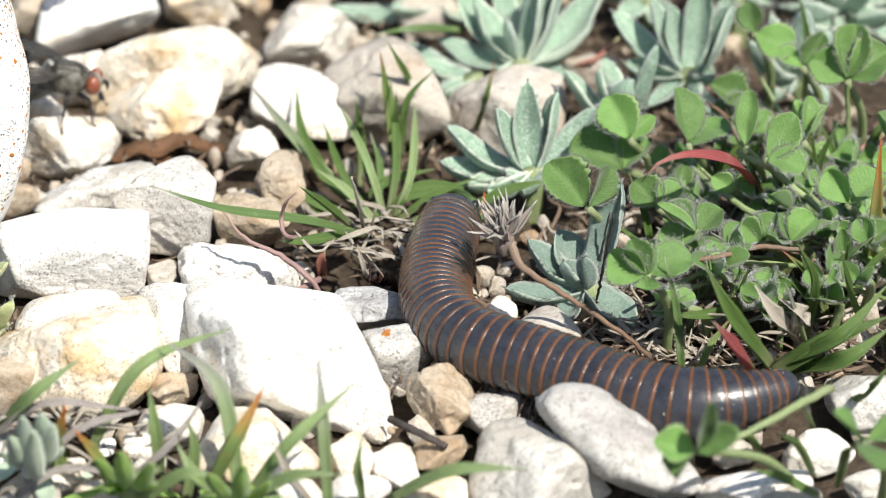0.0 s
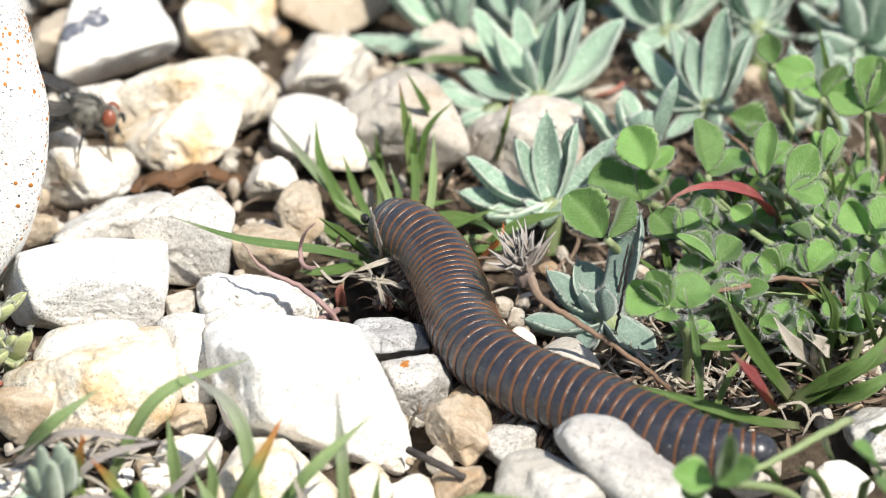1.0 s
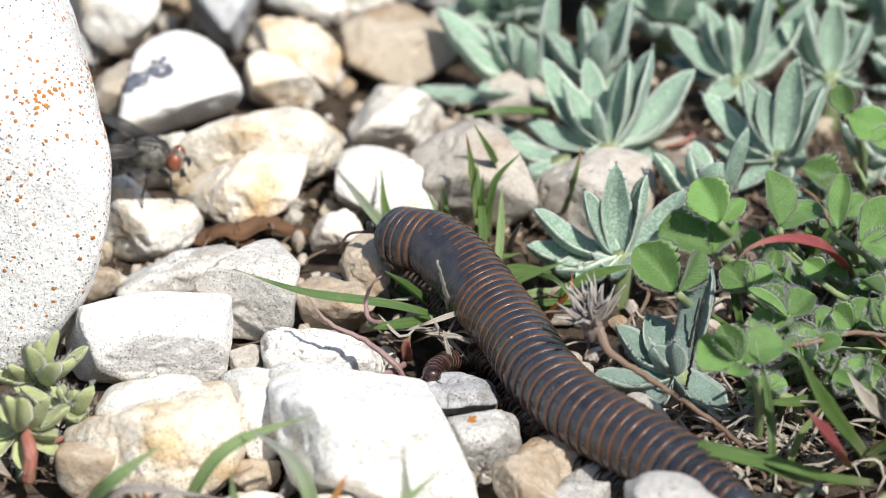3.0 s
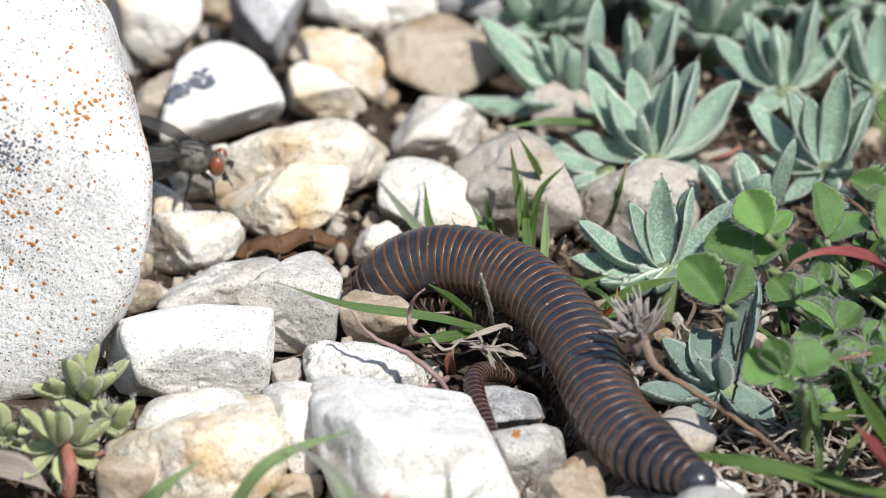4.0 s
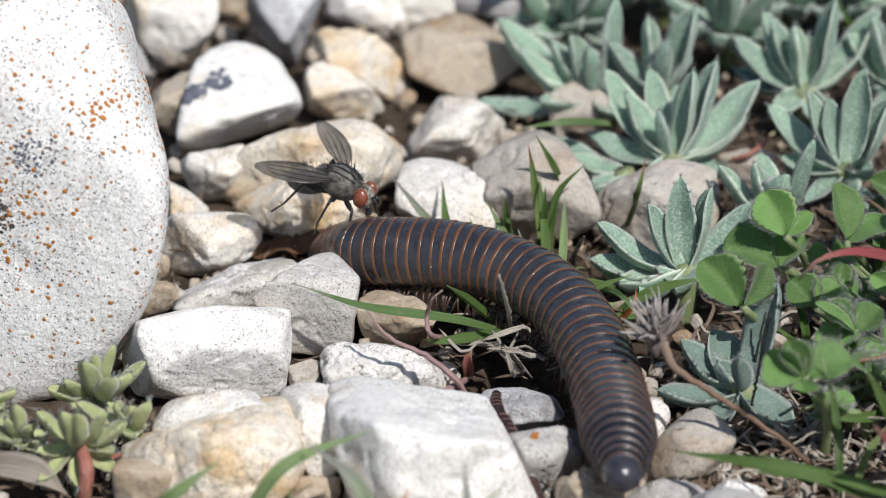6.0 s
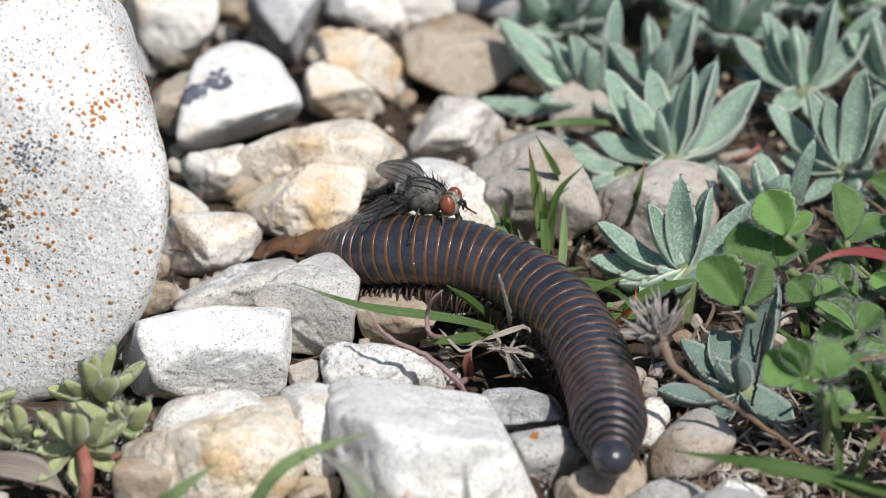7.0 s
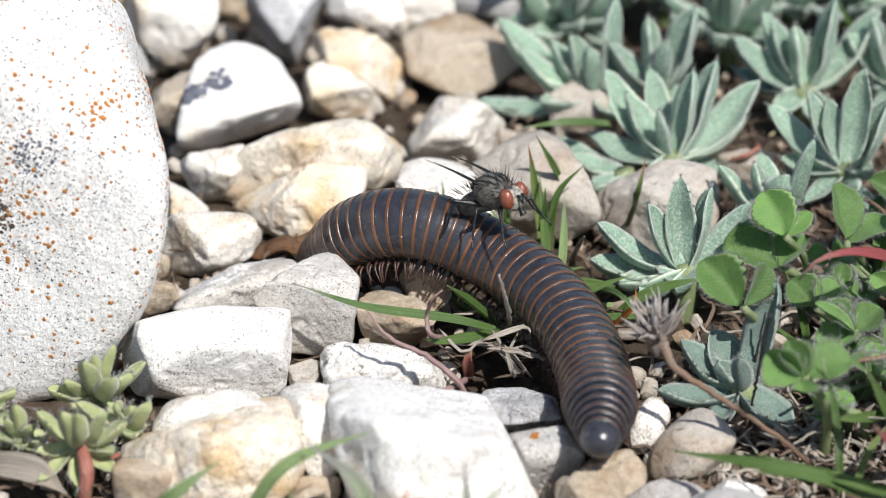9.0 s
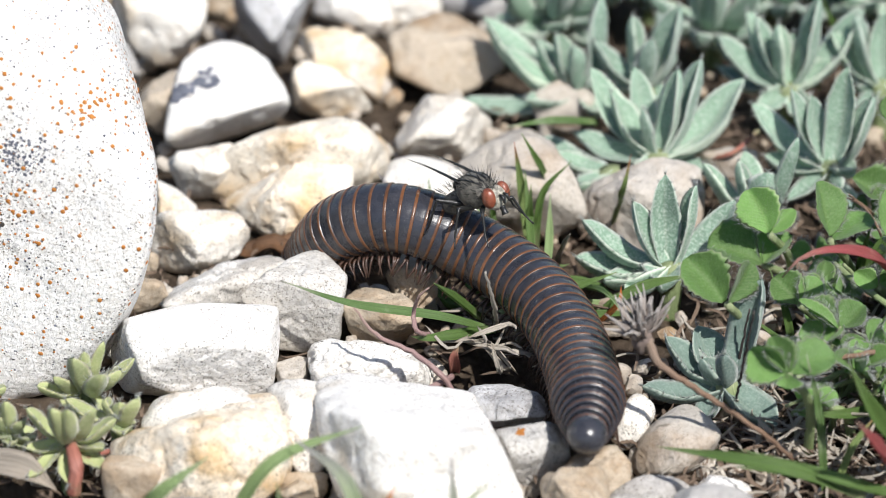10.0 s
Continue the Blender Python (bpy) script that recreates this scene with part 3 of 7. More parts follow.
def litter(name, label, x, y, count, spread, length, w, material, seed, z=0.6, lift=0.5, category="plant litter"):
    """A loose tangle of dry shreds."""
    rng = np.random.default_rng(seed)
    bits = []
    for i in range(count):
        p = np.array([rng.normal() * spread[0], rng.normal() * spread[1], z + abs(rng.normal()) * lift])
        d = unit([rng.normal(), rng.normal(), rng.normal() * 0.35]) * length * rng.uniform(0.5, 1.2)
        bend = rng.normal(size=3) * length * 0.14
        path, _ = curve_through(np.array([p - d / 2, p + bend, p + d / 2]) * MM, 8)
        path[:, 2] = np.maximum(path[:, 2], 0.1 * MM)
        t = np.linspace(0, 1, 8)
        bits.append(loft(path, (np.sin(np.pi * t) ** 0.6 + 0.1) * w * MM * rng.uniform(0.5, 1.3), 0.12 * MM, rng.uniform(0.2, 0.9),
                         unit(rng.normal(size=3) + np.array([0, 0, 1.5])), 2))
    v, f, uv = joined(bits)
    ob = tagged(new(name, mesh_of(name, v, f, material, uv)), label, category, kind="stuff")
    ob.matrix_basis = pose(x * MM, y * MM, 0)
    return ob


def spun(profile, sides, slots):
    """A body of revolution round x. profile: x and radius; slots: a material number for each stretch."""
    verts, faces, used = [], [], []
    for x, r in profile:
        for j in range(sides):
            a = 2 * math.pi * j / sides
            z = math.sin(a)
            verts.append((x, r * math.cos(a), r * (z if z > 0 else z * 0.9)))
    for i in range(len(profile) - 1):
        for j in range(sides):
            a, b = i * sides + j, i * sides + (j + 1) % sides
            faces.append((a, a + sides, b + sides, b))
            used.append(slots[i])
    return verts, faces, used


def dome(length, radius, sides=28, rows=9):
    """A rounded cap that points along x."""
    prof = [(length * math.sin(math.pi / 2 * i / rows), max(0.01, math.cos(math.pi / 2 * i / rows)) * radius) for i in range(rows + 1)]
    prof = [(-length * 0.25, radius * 0.96)] + prof
    return spun(prof, sides, [0] * (len(prof) - 1))


def millipede(name, label, rings, pitch, radius, shell, band, leg_mat, leg_len, legs=True, antenna=3.0):
    """Head, rings and tail cap, each a rigid piece; every ring bears two pairs of legs."""
    root = tagged(new(name), label, "millipede")
    p, r = pitch * MM, radius * MM
    prof = [(1.0 * p, 0.935 * r), (0.60 * p, 0.962 * r), (0.45 * p, 0.972 * r), (0.15 * p, 0.99 * r), (-0.12 * p, 0.995 * r), (-0.27 * p, 0.998 * r),
            (-0.33 * p, 1.004 * r), (-0.45 * p, 1.004 * r), (-0.50 * p, 0.990 * r), (-0.52 * p, 0.90 * r)]
    v, f, slots = spun(prof, 36, [0, 0, 0, 0, 0, 1, 1, 1, 0])
    ring_me = mesh_of("ring", v, f, [shell, band], slots=slots)
    leg_me = []
    for side in (-1, 1):
        path, _ = curve_through(np.array([(0, side * 0.30 * r, -0.80 * r), (0.04 * p, side * (0.58 * r + 0.22 * leg_len * MM), -0.86 * r - 0.12 * leg_len * MM),
                                          (0.1 * p, side * (0.55 * r + 0.48 * leg_len * MM), -0.88 * r - 0.75 * leg_len * MM)]), 9)
        lv, lf, _ = tube(path, [0.13 * MM * radius / 2.75, 0.10 * MM * radius / 2.75, 0.04 * MM * radius / 2.75], 6)
        leg_me.append(mesh_of("leg", lv, lf, leg_mat))
    bodies = []
    hv, hf, _ = dome(0.25 * p + 0.36 * r, 0.87 * r)
    head = piece("head", mesh_of("head", hv, hf, shell), root)
    ev, ef = ball(2)
    for side in (-1, 1):
        piece("eye", mesh_of("eye", ev * np.array([0.18, 0.12, 0.16]) * r + np.array([0.55 * r, side * 0.58 * r, 0.36 * r]), ef, FLY_BLACK), head)
        path, _ = curve_through(np.array([(0.65 * r, side * 0.40 * r, 0.1 * r), (0.65 * r + 0.5 * antenna * MM, side * (0.40 * r + 0.45 * antenna * MM), 0.05 * r),
                                          (0.65 * r + 0.75 * antenna * MM, side * (0.4 * r + 0.72 * antenna * MM), -0.45 * r)]), 14)
        av, af, _ = tube(path, np.array([0.10, 0.12, 0.10, 0.13, 0.10, 0.14, 0.07]) * MM * radius / 2.75, 7)
        piece("antenna", mesh_of("antenna", av, af, leg_mat), head)
    bodies.append(head)
    for i in range(rings):
        ob = piece("ring", ring_me, root)
        taper = min(1.0, 0.90 + 0.012 * i, 0.54 + 0.08 * (rings - 1 - i))
        ob.scale = (0.6 if i < 2 else 1, taper, taper)
        if legs and 2 <= i < rings - 6:
            for dx in (-0.22, 0.22):
                for k in (0, 1):
                    piece("leg", leg_me[k], ob, m=pose(dx * p, 0, 0, 0, 14 * math.sin(i * 0.8 + dx * 5 + k), 0))
        bodies.append(ob)
    tv, tf, _ = dome(0.8 * p + 0.25 * r, 0.51 * r)
    bodies.append(piece("tail_cap", mesh_of("tail_cap", tv, tf, shell), root))
    return bodies


def along(points, count, pitch, stretch=True, shift=0.0, crowd=0.0):
    """Poses for head, rings and tail along a body line given from head to tail in mm; the rings slide a little into one another."""
    points, _ = curve_through(points, 90)
    for i in range(40):
        points[1:-1] = points[1:-1] * 0.5 + (points[:-2] + points[2:]) * 0.25
    _, length = curve_through(points, 2)
    k = np.arange(count) / (count - 1)
    step = np.cumsum(np.interp(k, [0, 0.35, 0.55, 0.92, 1], [1 - crowd, 1 - crowd, 1.15, 1.15, 1 - crowd]))
    s = 0.9 + (step - step[0]) / (step[-1] - step[0]) * (length - 1.4) if stretch else np.arange(count) * pitch + shift
    p, _ = curve_through(points, np.clip(s, 0, length))
    ends, _ = curve_through(points, np.array([0, 0.02, 0.98, 1.0]) * length)
    for i, si in enumerate(s):
        if si < 0:
            p[i] = ends[0] + unit(ends[0] - ends[1]) * -si
        if si > length:
            p[i] = ends[3] + unit(ends[3] - ends[2]) * (si - length)
    tang = -np.gradient(p, axis=0)
    out = []
    for i in range(count):
        x = unit(tang[i])
        y = unit(np.cross([0, 0, 1.0], x))
        z = np.cross(x, y)
        if i == count - 1:
            x, y = -x, -y
        m = Matrix((x, y, z)).transposed().to_4x4()
        m.translation = Vector(p[i]) * MM
        out.append(m)
    return out


def fly():
    root = tagged(new("fly"), "grey bristly fly with red-brown eyes and smoky wings", "fly")

    def egg(center, half, level=3):
        v, f = ball(level)
        return v * np.array(half) * MM + np.array(center) * MM, f

    v, f = egg((0, 0, 0.1), (1.80, 1.36, 1.42))
    thorax = piece("thorax", mesh_of("thorax", v, f, FLY_SKIN), root, "grey-striped bristly thorax")
    for y in (-0.75, -0.27, 0.27, 0.75):
        path = [np.array([x, y * math.sqrt(max(0.05, 1 - (x / 1.75) ** 2)), 0]) for x in np.linspace(-1.35, 1.3, 12)]
        path = [np.array([q[0], q[1], 0.1 + 1.425 * math.sqrt(max(0.02, 1 - (q[0] / 1.80) ** 2 - (q[1] / 1.36) ** 2))]) * MM for q in path]
        sv, sf, _ = loft(path, [0.20 * MM] * 12, 0.04 * MM, 0.0, np.array([0, 0, 1.0]), 2)
        piece("stripe", mesh_of("stripe", sv, sf, FLY_BLACK), thorax)
    v, f = egg((-1.65, 0, 0.35), (0.62, 0.72, 0.5))
    piece("scutellum", mesh_of("scutellum", v, f, FLY_SKIN), root)
    v, f = egg((-2.55, 0, -0.75), (1.95, 1.2, 1.0))
    v[:, 1] *= np.interp(v[:, 0], [-4.5 * MM, -3.0 * MM, 0], [0.6, 1.0, 1.0])
    v[:, 2] += (v[:, 0] + 1.2 * MM) * 0.38
    piece("abdomen", mesh_of("abdomen", v, f, FLY_SKIN), root)
    v, f = egg((2.10, 0, -0.15), (0.78, 1.05, 0.98))
    head = piece("head", mesh_of("head", v, f, FLY_FACE), root, "silvery face")
    for side in (-1, 1):
        v, f = egg((2.16, side * 0.74, 0.08), (0.62, 0.50, 0.84))
        piece("eye", mesh_of("eye", v, f, FLY_EYE), head, "red-brown compound eye")
        path, _ = curve_through(np.array([(2.85, side * 0.18, 0.25), (3.2, side * 0.22, 0.1), (3.3, side * 0.26, -0.35)]) * MM, 8)
        v, f, _ = tube(path, [0.10 * MM, 0.14 * MM, 0.07 * MM], 6)
        piece("antenna", mesh_of("antenna", v, f, FLY_BLACK), head)
    path, _ = curve_through(np.array([(2.6, 0, -0.8), (2.75, 0, -1.15), (2.85, 0, -1.4)]) * MM, 6)
    v, f, _ = tube(path, [0.26 * MM, 0.2 * MM, 0.3 * MM], 8)
    piece("mouthpart", mesh_of("mouthpart", v, f, FLY_BLACK), head)
    rng = np.random.default_rng(7)
    hairs = []
    for i in range(300):
        d = unit([rng.uniform(-1, 1), rng.uniform(-1, 1), rng.uniform(-0.1, 1)])
        c, h = ((0, 0, 0.1), (1.80, 1.36, 1.42)) if i < 160 else ((-2.55, 0, -1.1), (1.95, 1.2, 1.05)) if i < 260 else ((2.15, 0, -0.1), (0.8, 1.0, 1.0))
        o = (np.array(c) + d * np.array(h)) * MM
        e = unit(d + np.array([-0.7, 0, 0.2])) * rng.uniform(0.35, 1.0) * MM
        hairs.append(tube([o, o + e * 0.5, o + e], [0.024 * MM, 0.005 * MM], 3))
    v, f, uv = joined(hairs)
    piece("bristles", mesh_of("bristles", v, f, FLY_BLACK), root)
    wings = []
    for side in (-1, 1):
        t = np.linspace(0, 1, 16)
        path = np.stack([-6.3 * t, side * (0.25 * np.sin(np.pi * t)), 0.10 * np.sin(np.pi * t)], axis=1) * MM
        width = (np.sin(np.pi * np.clip(t * 0.93 + 0.05, 0, 1)) ** 0.6) * 2.5 * MM * np.interp(t, [0, 0.3, 1], [0.45, 0.9, 1])
        v, f, uv = loft(path, width, 0.03 * MM, 0.05, np.array([0, 0, 1.0]), 4)
        wing = piece("wing", mesh_of("wing", v, f, WING, uv), root, "smoky transparent wing")
        for k, (a, b) in enumerate(((0.42, 0.40), (0.15, 0.22), (-0.12, 0.0), (-0.3, -0.28))):
            line = np.array([(-6.3 * q, side * (0.25 * math.sin(math.pi * q)) + (a + (b - a) * q) * 2.2 * math.sin(math.pi * (0.9 * q + 0.08)) ** 0.6, 0.07 + 0.12 * math.sin(math.pi * q))
                             for q in np.linspace(0.02, 0.93 - 0.05 * k, 12)]) * MM
            vv, vf, _ = tube(line, [0.05 * MM, 0.02 * MM], 4)
            piece("vein", mesh_of("vein", vv, vf, FLY_BLACK), wing)
        wings.append((wing, side))
    legs = []
    for side in (-1, 1):
        for hip, knee, ankle, toe in (((1.0, 0.55, -0.9), (2.1, 1.6, -0.8), (2.5, 2.1, -2.4), (3.0, 2.4, -3.2)),
                                      ((0.1, 0.7, -1.0), (0.4, 2.4, -0.4), (0.2, 3.1, -2.3), (0.4, 3.6, -3.2)),
                                      ((-0.8, 0.6, -0.9), (-2.1, 2.3, -0.1), (-3.0, 2.9, -2.2), (-3.7, 3.3, -3.2))):
            pts = [np.array((a, side * b, c)) * MM for a, b, c in (hip, knee, ankle, toe)]
            chain = [pts[0] + (pts[1] - pts[0]) * q for q in np.linspace(0, 1, 5)] + [pts[1] + (pts[2] - pts[1]) * q for q in np.linspace(0.15, 1, 5)] \
                + [pts[2] + (pts[3] - pts[2]) * q for q in np.linspace(0.2, 1, 4)]
            v, f, _ = tube(chain, np.array([0.20, 0.25, 0.15, 0.10, 0.10, 0.075, 0.055, 0.08]) * MM, 7)
            spines = []
            for i in range(22):
                o = chain[2 + i % 11] + rng.normal(scale=0.05 * MM, size=3)
                spines.append(tube([o, o + unit(rng.normal(size=3)) * 0.35 * MM], [0.025 * MM, 0.008 * MM], 3))
            sv, sf, _ = joined([(list(v), f, [(0, 0)] * len(v))] + spines)
            legs.append((piece("leg", mesh_of("leg", sv, sf, FLY_BLACK), root), side, np.array(hip) * np.array([1, side, 1])))
    return root, wings, legs


def dry_flower(points, heart):
    """A spent flower: bent stalk, cup and a brush of bristly dry points."""
    root = tagged(new("dry_flower"), "grey-brown dry flower head on a bent stalk", "dried flower")
    path, _ = curve_through(np.array(points) * MM, 34)
    path = path + np.random.default_rng(9).normal(scale=0.045 * MM, size=path.shape)
    v, f, uv = tube(path, np.array([0.16, 0.19, 0.20, 0.22, 0.26, 0.42]) * MM, 10)
    piece("stalk", mesh_of("stalk", v, f, DRY_STEM, uv), root, "reddish brown bent stalk")
    rng = np.random.default_rng(3)
    c = np.array(heart) * MM
    axis = unit([-0.30, 0.1, 0.95])
    v, f = ball(3)
    v = np.array([p * np.array([0.75, 0.75, 1.15]) * MM * (1 + 0.3 * noise.noise(Vector(p) * 3.1)) for p in v])
    piece("cup", mesh_of("cup", v + c, f, CALYX), root)
    for i in range(40):
        a, b = rng.uniform(0, 2 * math.pi), rng.uniform(0.1, 1.05)
        s = unit(np.cross(axis, [0, 1, 0.2]))
        u = np.cross(s, axis)
        d = unit(axis * math.cos(b) + (s * math.cos(a) + u * math.sin(a)) * math.sin(b))
        o = c + d * 0.5 * MM
        n = rng.uniform(1.9, 3.7) * MM
        bend = rng.normal(size=3) * 0.25 * MM
        p, _ = curve_through([o, o + d * n * 0.5 + bend, o + d * n], 7)
        t = np.linspace(0, 1, 7)
        v, f, uv = loft(p, (1.05 - t) * rng.uniform(0.55, 1.05) * MM, 0.14 * MM, 0.5, unit(rng.normal(size=3)), 2)
        piece("bristle", mesh_of("bristle", v, f, CALYX, uv), root)


def dead_leaf_curl(at, length, width, turn):
    """A curled brown leaf pressed under the stones."""
    t = np.linspace(-1, 1, 20)
    path = np.stack([t * length, 0.5 * np.sin(t * 2), 0.9 * np.cos(t * 1.6) + 0.2 * np.sin(t * 7)], axis=1) * MM
    v, f, uv = loft(path, (np.cos(t * 1.45) ** 0.7 + 0.05) * 2 * width * MM, 0.25 * MM, 0.35, np.array([0, -0.3, 0.95]), 5)
    v = [np.asarray(q) + np.array(noise.noise_vector(Vector(q) / (1.6 * MM))) * 0.35 * MM for q in v]
    ob = tagged(new("dead_leaf", mesh_of("dead_leaf", v, f, DEAD_LEAF, uv)), "brown dead leaf curled under the stones", "leaf")
    ob.matrix_basis = pose(at[0] * MM, at[1] * MM, at[2] * MM, 0, 0, turn)


def ground():
    """Soil: one sheet, finely broken near the stones, running out to the horizon."""
    n = 190
    xs = np.sinh(np.linspace(-1, 1, n) * 7.5) / math.sinh(7.5) * 40
    verts = []
    for y in xs:
        for x in xs:
            q = Vector((x, y, 0))
            near = max(0.0, 1 - math.hypot(x, y) / 0.3)
            h = (noise.noise(q / 0.009) * 0.9 + noise.noise(q / 0.0025) * 0.5) * MM * (0.3 + 0.7 * near) - 0.6 * MM - 6.5 * MM * math.exp(-(((x - 6.0 * MM) ** 2 + (y + 20.5 * MM) ** 2) / (4.2 * MM) ** 2) ** 2)
            verts.append((x, y, h))
    faces = [(i * n + j, i * n + j + 1, (i + 1) * n + j + 1, (i + 1) * n + j) for i in range(n - 1) for j in range(n - 1)]
    return tagged(new("ground", mesh_of("ground", verts, faces, SOIL)), "dark brown crumbly soil under the gravel", "ground", kind="structure")


def gravel(count, seed, keep, label, material, size):
    """Loose small chips that fill the gaps."""
    rng = np.random.default_rng(seed)
    verts, faces = [], []
    shapes = [stone_shape((1, 0.8, 0.65), 3, 700 + i, 2, 0.0, 7) for i in range(6)]
    for i in range(count):
        x, y = keep(rng)
        while math.hypot(x - 6.0, y + 20.5) < 5.5:
            x, y = keep(rng)
        r = size * rng.uniform(0.35, 1.0) * MM
        v, f = shapes[i % 6]
        m = np.array(Euler(rng.uniform(0, 6.28, 3)).to_matrix())
        at = len(verts)
        verts.extend(v @ m.T * r + np.array([x * MM, y * MM, r * 0.25]))
        faces.extend(tuple(k + at for k in face) for face in f)
    return tagged(new("gravel", mesh_of("gravel", verts, faces, material, smooth=False)), label, "gravel", kind="stuff")


# ---- the place ----
# stones
boulder = \
rock(-35.8, -17.8, 16.0, [(-167, 16.5), (-96, 21.2), (-76, 19.4), (-68, 18.9), (-62, 18.7), (-36, 17.9), (-26, 17.4), (-9, 16.6), (0, 16.0), (12, 15.5), (24, 15.4), (45, 18.4), (94, 20.6), (123, 21.2), (178, 15.9)], 9.0, 0.8, BOULDER, 901, "large white boulder spotted with orange lichen", 6, 0.35, 13, (0.10, 0.60), (0.34, 0.80))
rock(-17.8, -22.6, 3.0, [(-164, 6.5), (-99, 3.8), (-91, 3.6), (-56, 5.5), (-8, 6.3), (6, 6.6), (77, 4.6), (89, 3.7), (102, 3.7), (124, 4.8), (166, 6.1)], 5.2, 0.62, CHALK, 1, "blocky chalk-white limestone stone with grey pitted sides", 6, 0.45, 34, (0.05, 0.35), (0.10, 0.80), [(-0.85, -0.5, -0.15, 5.4), (0.95, -0.3, 0.1, 6.3)])
rock(-15.9, -10.2, 2.3, [(-113, 3.4), (-88, 2.0), (-61, 2.5), (29, 4.8), (99, 1.4), (117, 1.2)], 3.1, 0.55, PITTED, 2, "knobbly greyish limestone stone", 5, 1.5)
rock(-10.3, -15.9, 3.6, [(-151, 3.1), (-101, 3.9), (-69, 4.0), (-12, 3.8), (4, 3.7), (46, 4.3), (98, 3.8), (132, 2.8)], 3.8, 0.78, PALE, 3, "squarish pale limestone stone with rough top", 6, 0.7, 26)
rock(-18.4, -3.0, 2.1, [(-176, 4.1), (-101, 3.0), (-81, 2.4), (-51, 2.9), (-15, 3.7), (41, 3.8), (86, 2.6), (93, 2.7), (150, 4.2)], 3.5, 0.5, WHITE, 4, "rounded creamy limestone stone", 5, 0.8, 12)
rock(-11.1, 3.2, 2.7, [(-145, 4.7), (-118, 3.8), (-95, 3.3), (-60, 2.9), (-43, 3.2), (-19, 4.2), (33, 5.5), (88, 3.3), (103, 2.8), (128, 2.5)], 4.2, 0.45, CREAM, 5, "cream stone with ochre stains", 6, 1.0, 18, (0.25, 0.35), (0.2, 0.2), [(-0.75, -0.6, 0.1, 3.6)])
rock(-11.3, 9.3, 3.0, [(-155, 7.9), (-113, 5.6), (-92, 3.8), (-74, 3.9), (-26, 6.9), (8, 7.6), (41, 6.7), (73, 4.8), (98, 3.3), (111, 2.9), (119, 3.2), (151, 5.7)], 5.1, 0.72, CREAM, 6, "long ochre-stained limestone stone", 6, 0.8, 16, (0.15, 0.2), (-0.3, -0.05))
rock(-18.7, 8.8, 2.6, [(-152, 2.4), (-85, 2.0), (-42, 2.0), (13, 2.7), (100, 1.7), (160, 2.6)], 2.6, 0.55, WHITE, 7, "tan limestone stone in the gravel")
blue_spotted = \
rock(-17.2, 19.5, 4.4, [(-144, 6.5), (-83, 4.5), (-70, 4.0), (-67, 4.1), (-32, 5.3), (17, 5.0), (48, 3.9), (72, 4.5), (128, 4.7), (166, 4.7), (168, 4.7)], 5.1, 0.28, CHALK, 83, "white stone with blue-black lichen patches", 5, 0.7, 12)
rock(-22.7, 19.7, 4.2, [(-155, 2.3), (-90, 3.4), (-23, 1.7), (-4, 1.9), (123, 1.7), (148, 1.2)], 2.1, 0.55, TAN, 11, "tan limestone stone in the gravel")
rock(-20.7, 3.2, 2.4, [(-180, 1.5), (-90, 1.7), (-28, 1.6), (48, 0.7), (65, 0.9)], 1.5, 0.55, WHITE, 9, "small pale limestone stone")
rock(-23.4, 34.3, 5.1, [(-165, 3.7), (-125, 4.2), (-56, 4.1), (-18, 3.6), (16, 4.0), (74, 4.7), (117, 4.7), (169, 4.0)], 3.7, 0.4, WHITE, 10, "pale limestone stone in the loose gravel")
rock(-26.4, 24.7, 4.3, [(-167, 1.1), (-153, 1.1), (-80, 3.9), (10, 1.3), (22, 1.3), (86, 3.7)], 2.0, 0.55, SPECKLED, 12, "greyish limestone stone in shade")
rock(-13.7, 35.1, 4.2, [(-160, 2.6), (-145, 2.3), (-117, 2.8), (-21, 3.0), (-20, 2.9), (29, 4.0), (84, 3.8), (128, 4.3)], 3.3, 0.6, GREY, 13, "bluish grey limestone stone in gravel")
rock(-7.2, 27.9, 3.2, [(-173, 3.4), (-129, 1.7), (-111, 2.4), (-20, 3.7), (15, 3.6), (63, 3.1), (87, 3.4), (119, 4.2)], 3.4, 0.55, CREAM, 14, "ochre limestone stone in loose gravel")
rock(-8.4, 24.4, 2.3, [(-171, 3.2), (-115, 2.6), (-93, 2.5), (-79, 2.8), (-3, 3.5), (49, 1.4), (83, 2.3), (132, 3.5)], 3.0, 0.55, CREAM, 15, "orange-stained limestone stone in gravel")
rock(1.5, 30.6, 2.7, [(-170, 5.0), (-117, 3.6), (-80, 3.2), (-53, 4.0), (19, 4.6), (41, 4.0), (76, 3.1), (104, 3.5), (135, 4.5)], 4.1, 0.6, TAN, 16, "brown limestone stone with a pale top")
rock(1.2, 17.1, 2.3, [(-168, 5.4), (-126, 4.0), (-99, 3.0), (-82, 3.1), (-33, 5.1), (50, 3.3), (75, 2.6), (98, 3.2), (136, 4.9)], 3.9, 0.55, WHITE, 17, "pale limestone stone with a brown side")
rock(0.6, 4.5, 2.5, [(-174, 4.5), (-118, 3.3), (-93, 2.9), (-46, 4.2), (15, 4.1), (56, 2.7), (76, 2.5), (102, 3.4), (167, 4.6)], 3.9, 0.5, WHITE, 18, "white limestone stone with a brown stain")
rock(7.0, 3.2, 3.6, [(-150, 3.3), (-104, 4.0), (-60, 4.9), (5, 4.8), (23, 4.5), (67, 4.6), (107, 4.1), (126, 4.5)], 4.8, 0.6, PINK, 19, "dull pinkish limestone stone behind the grass")
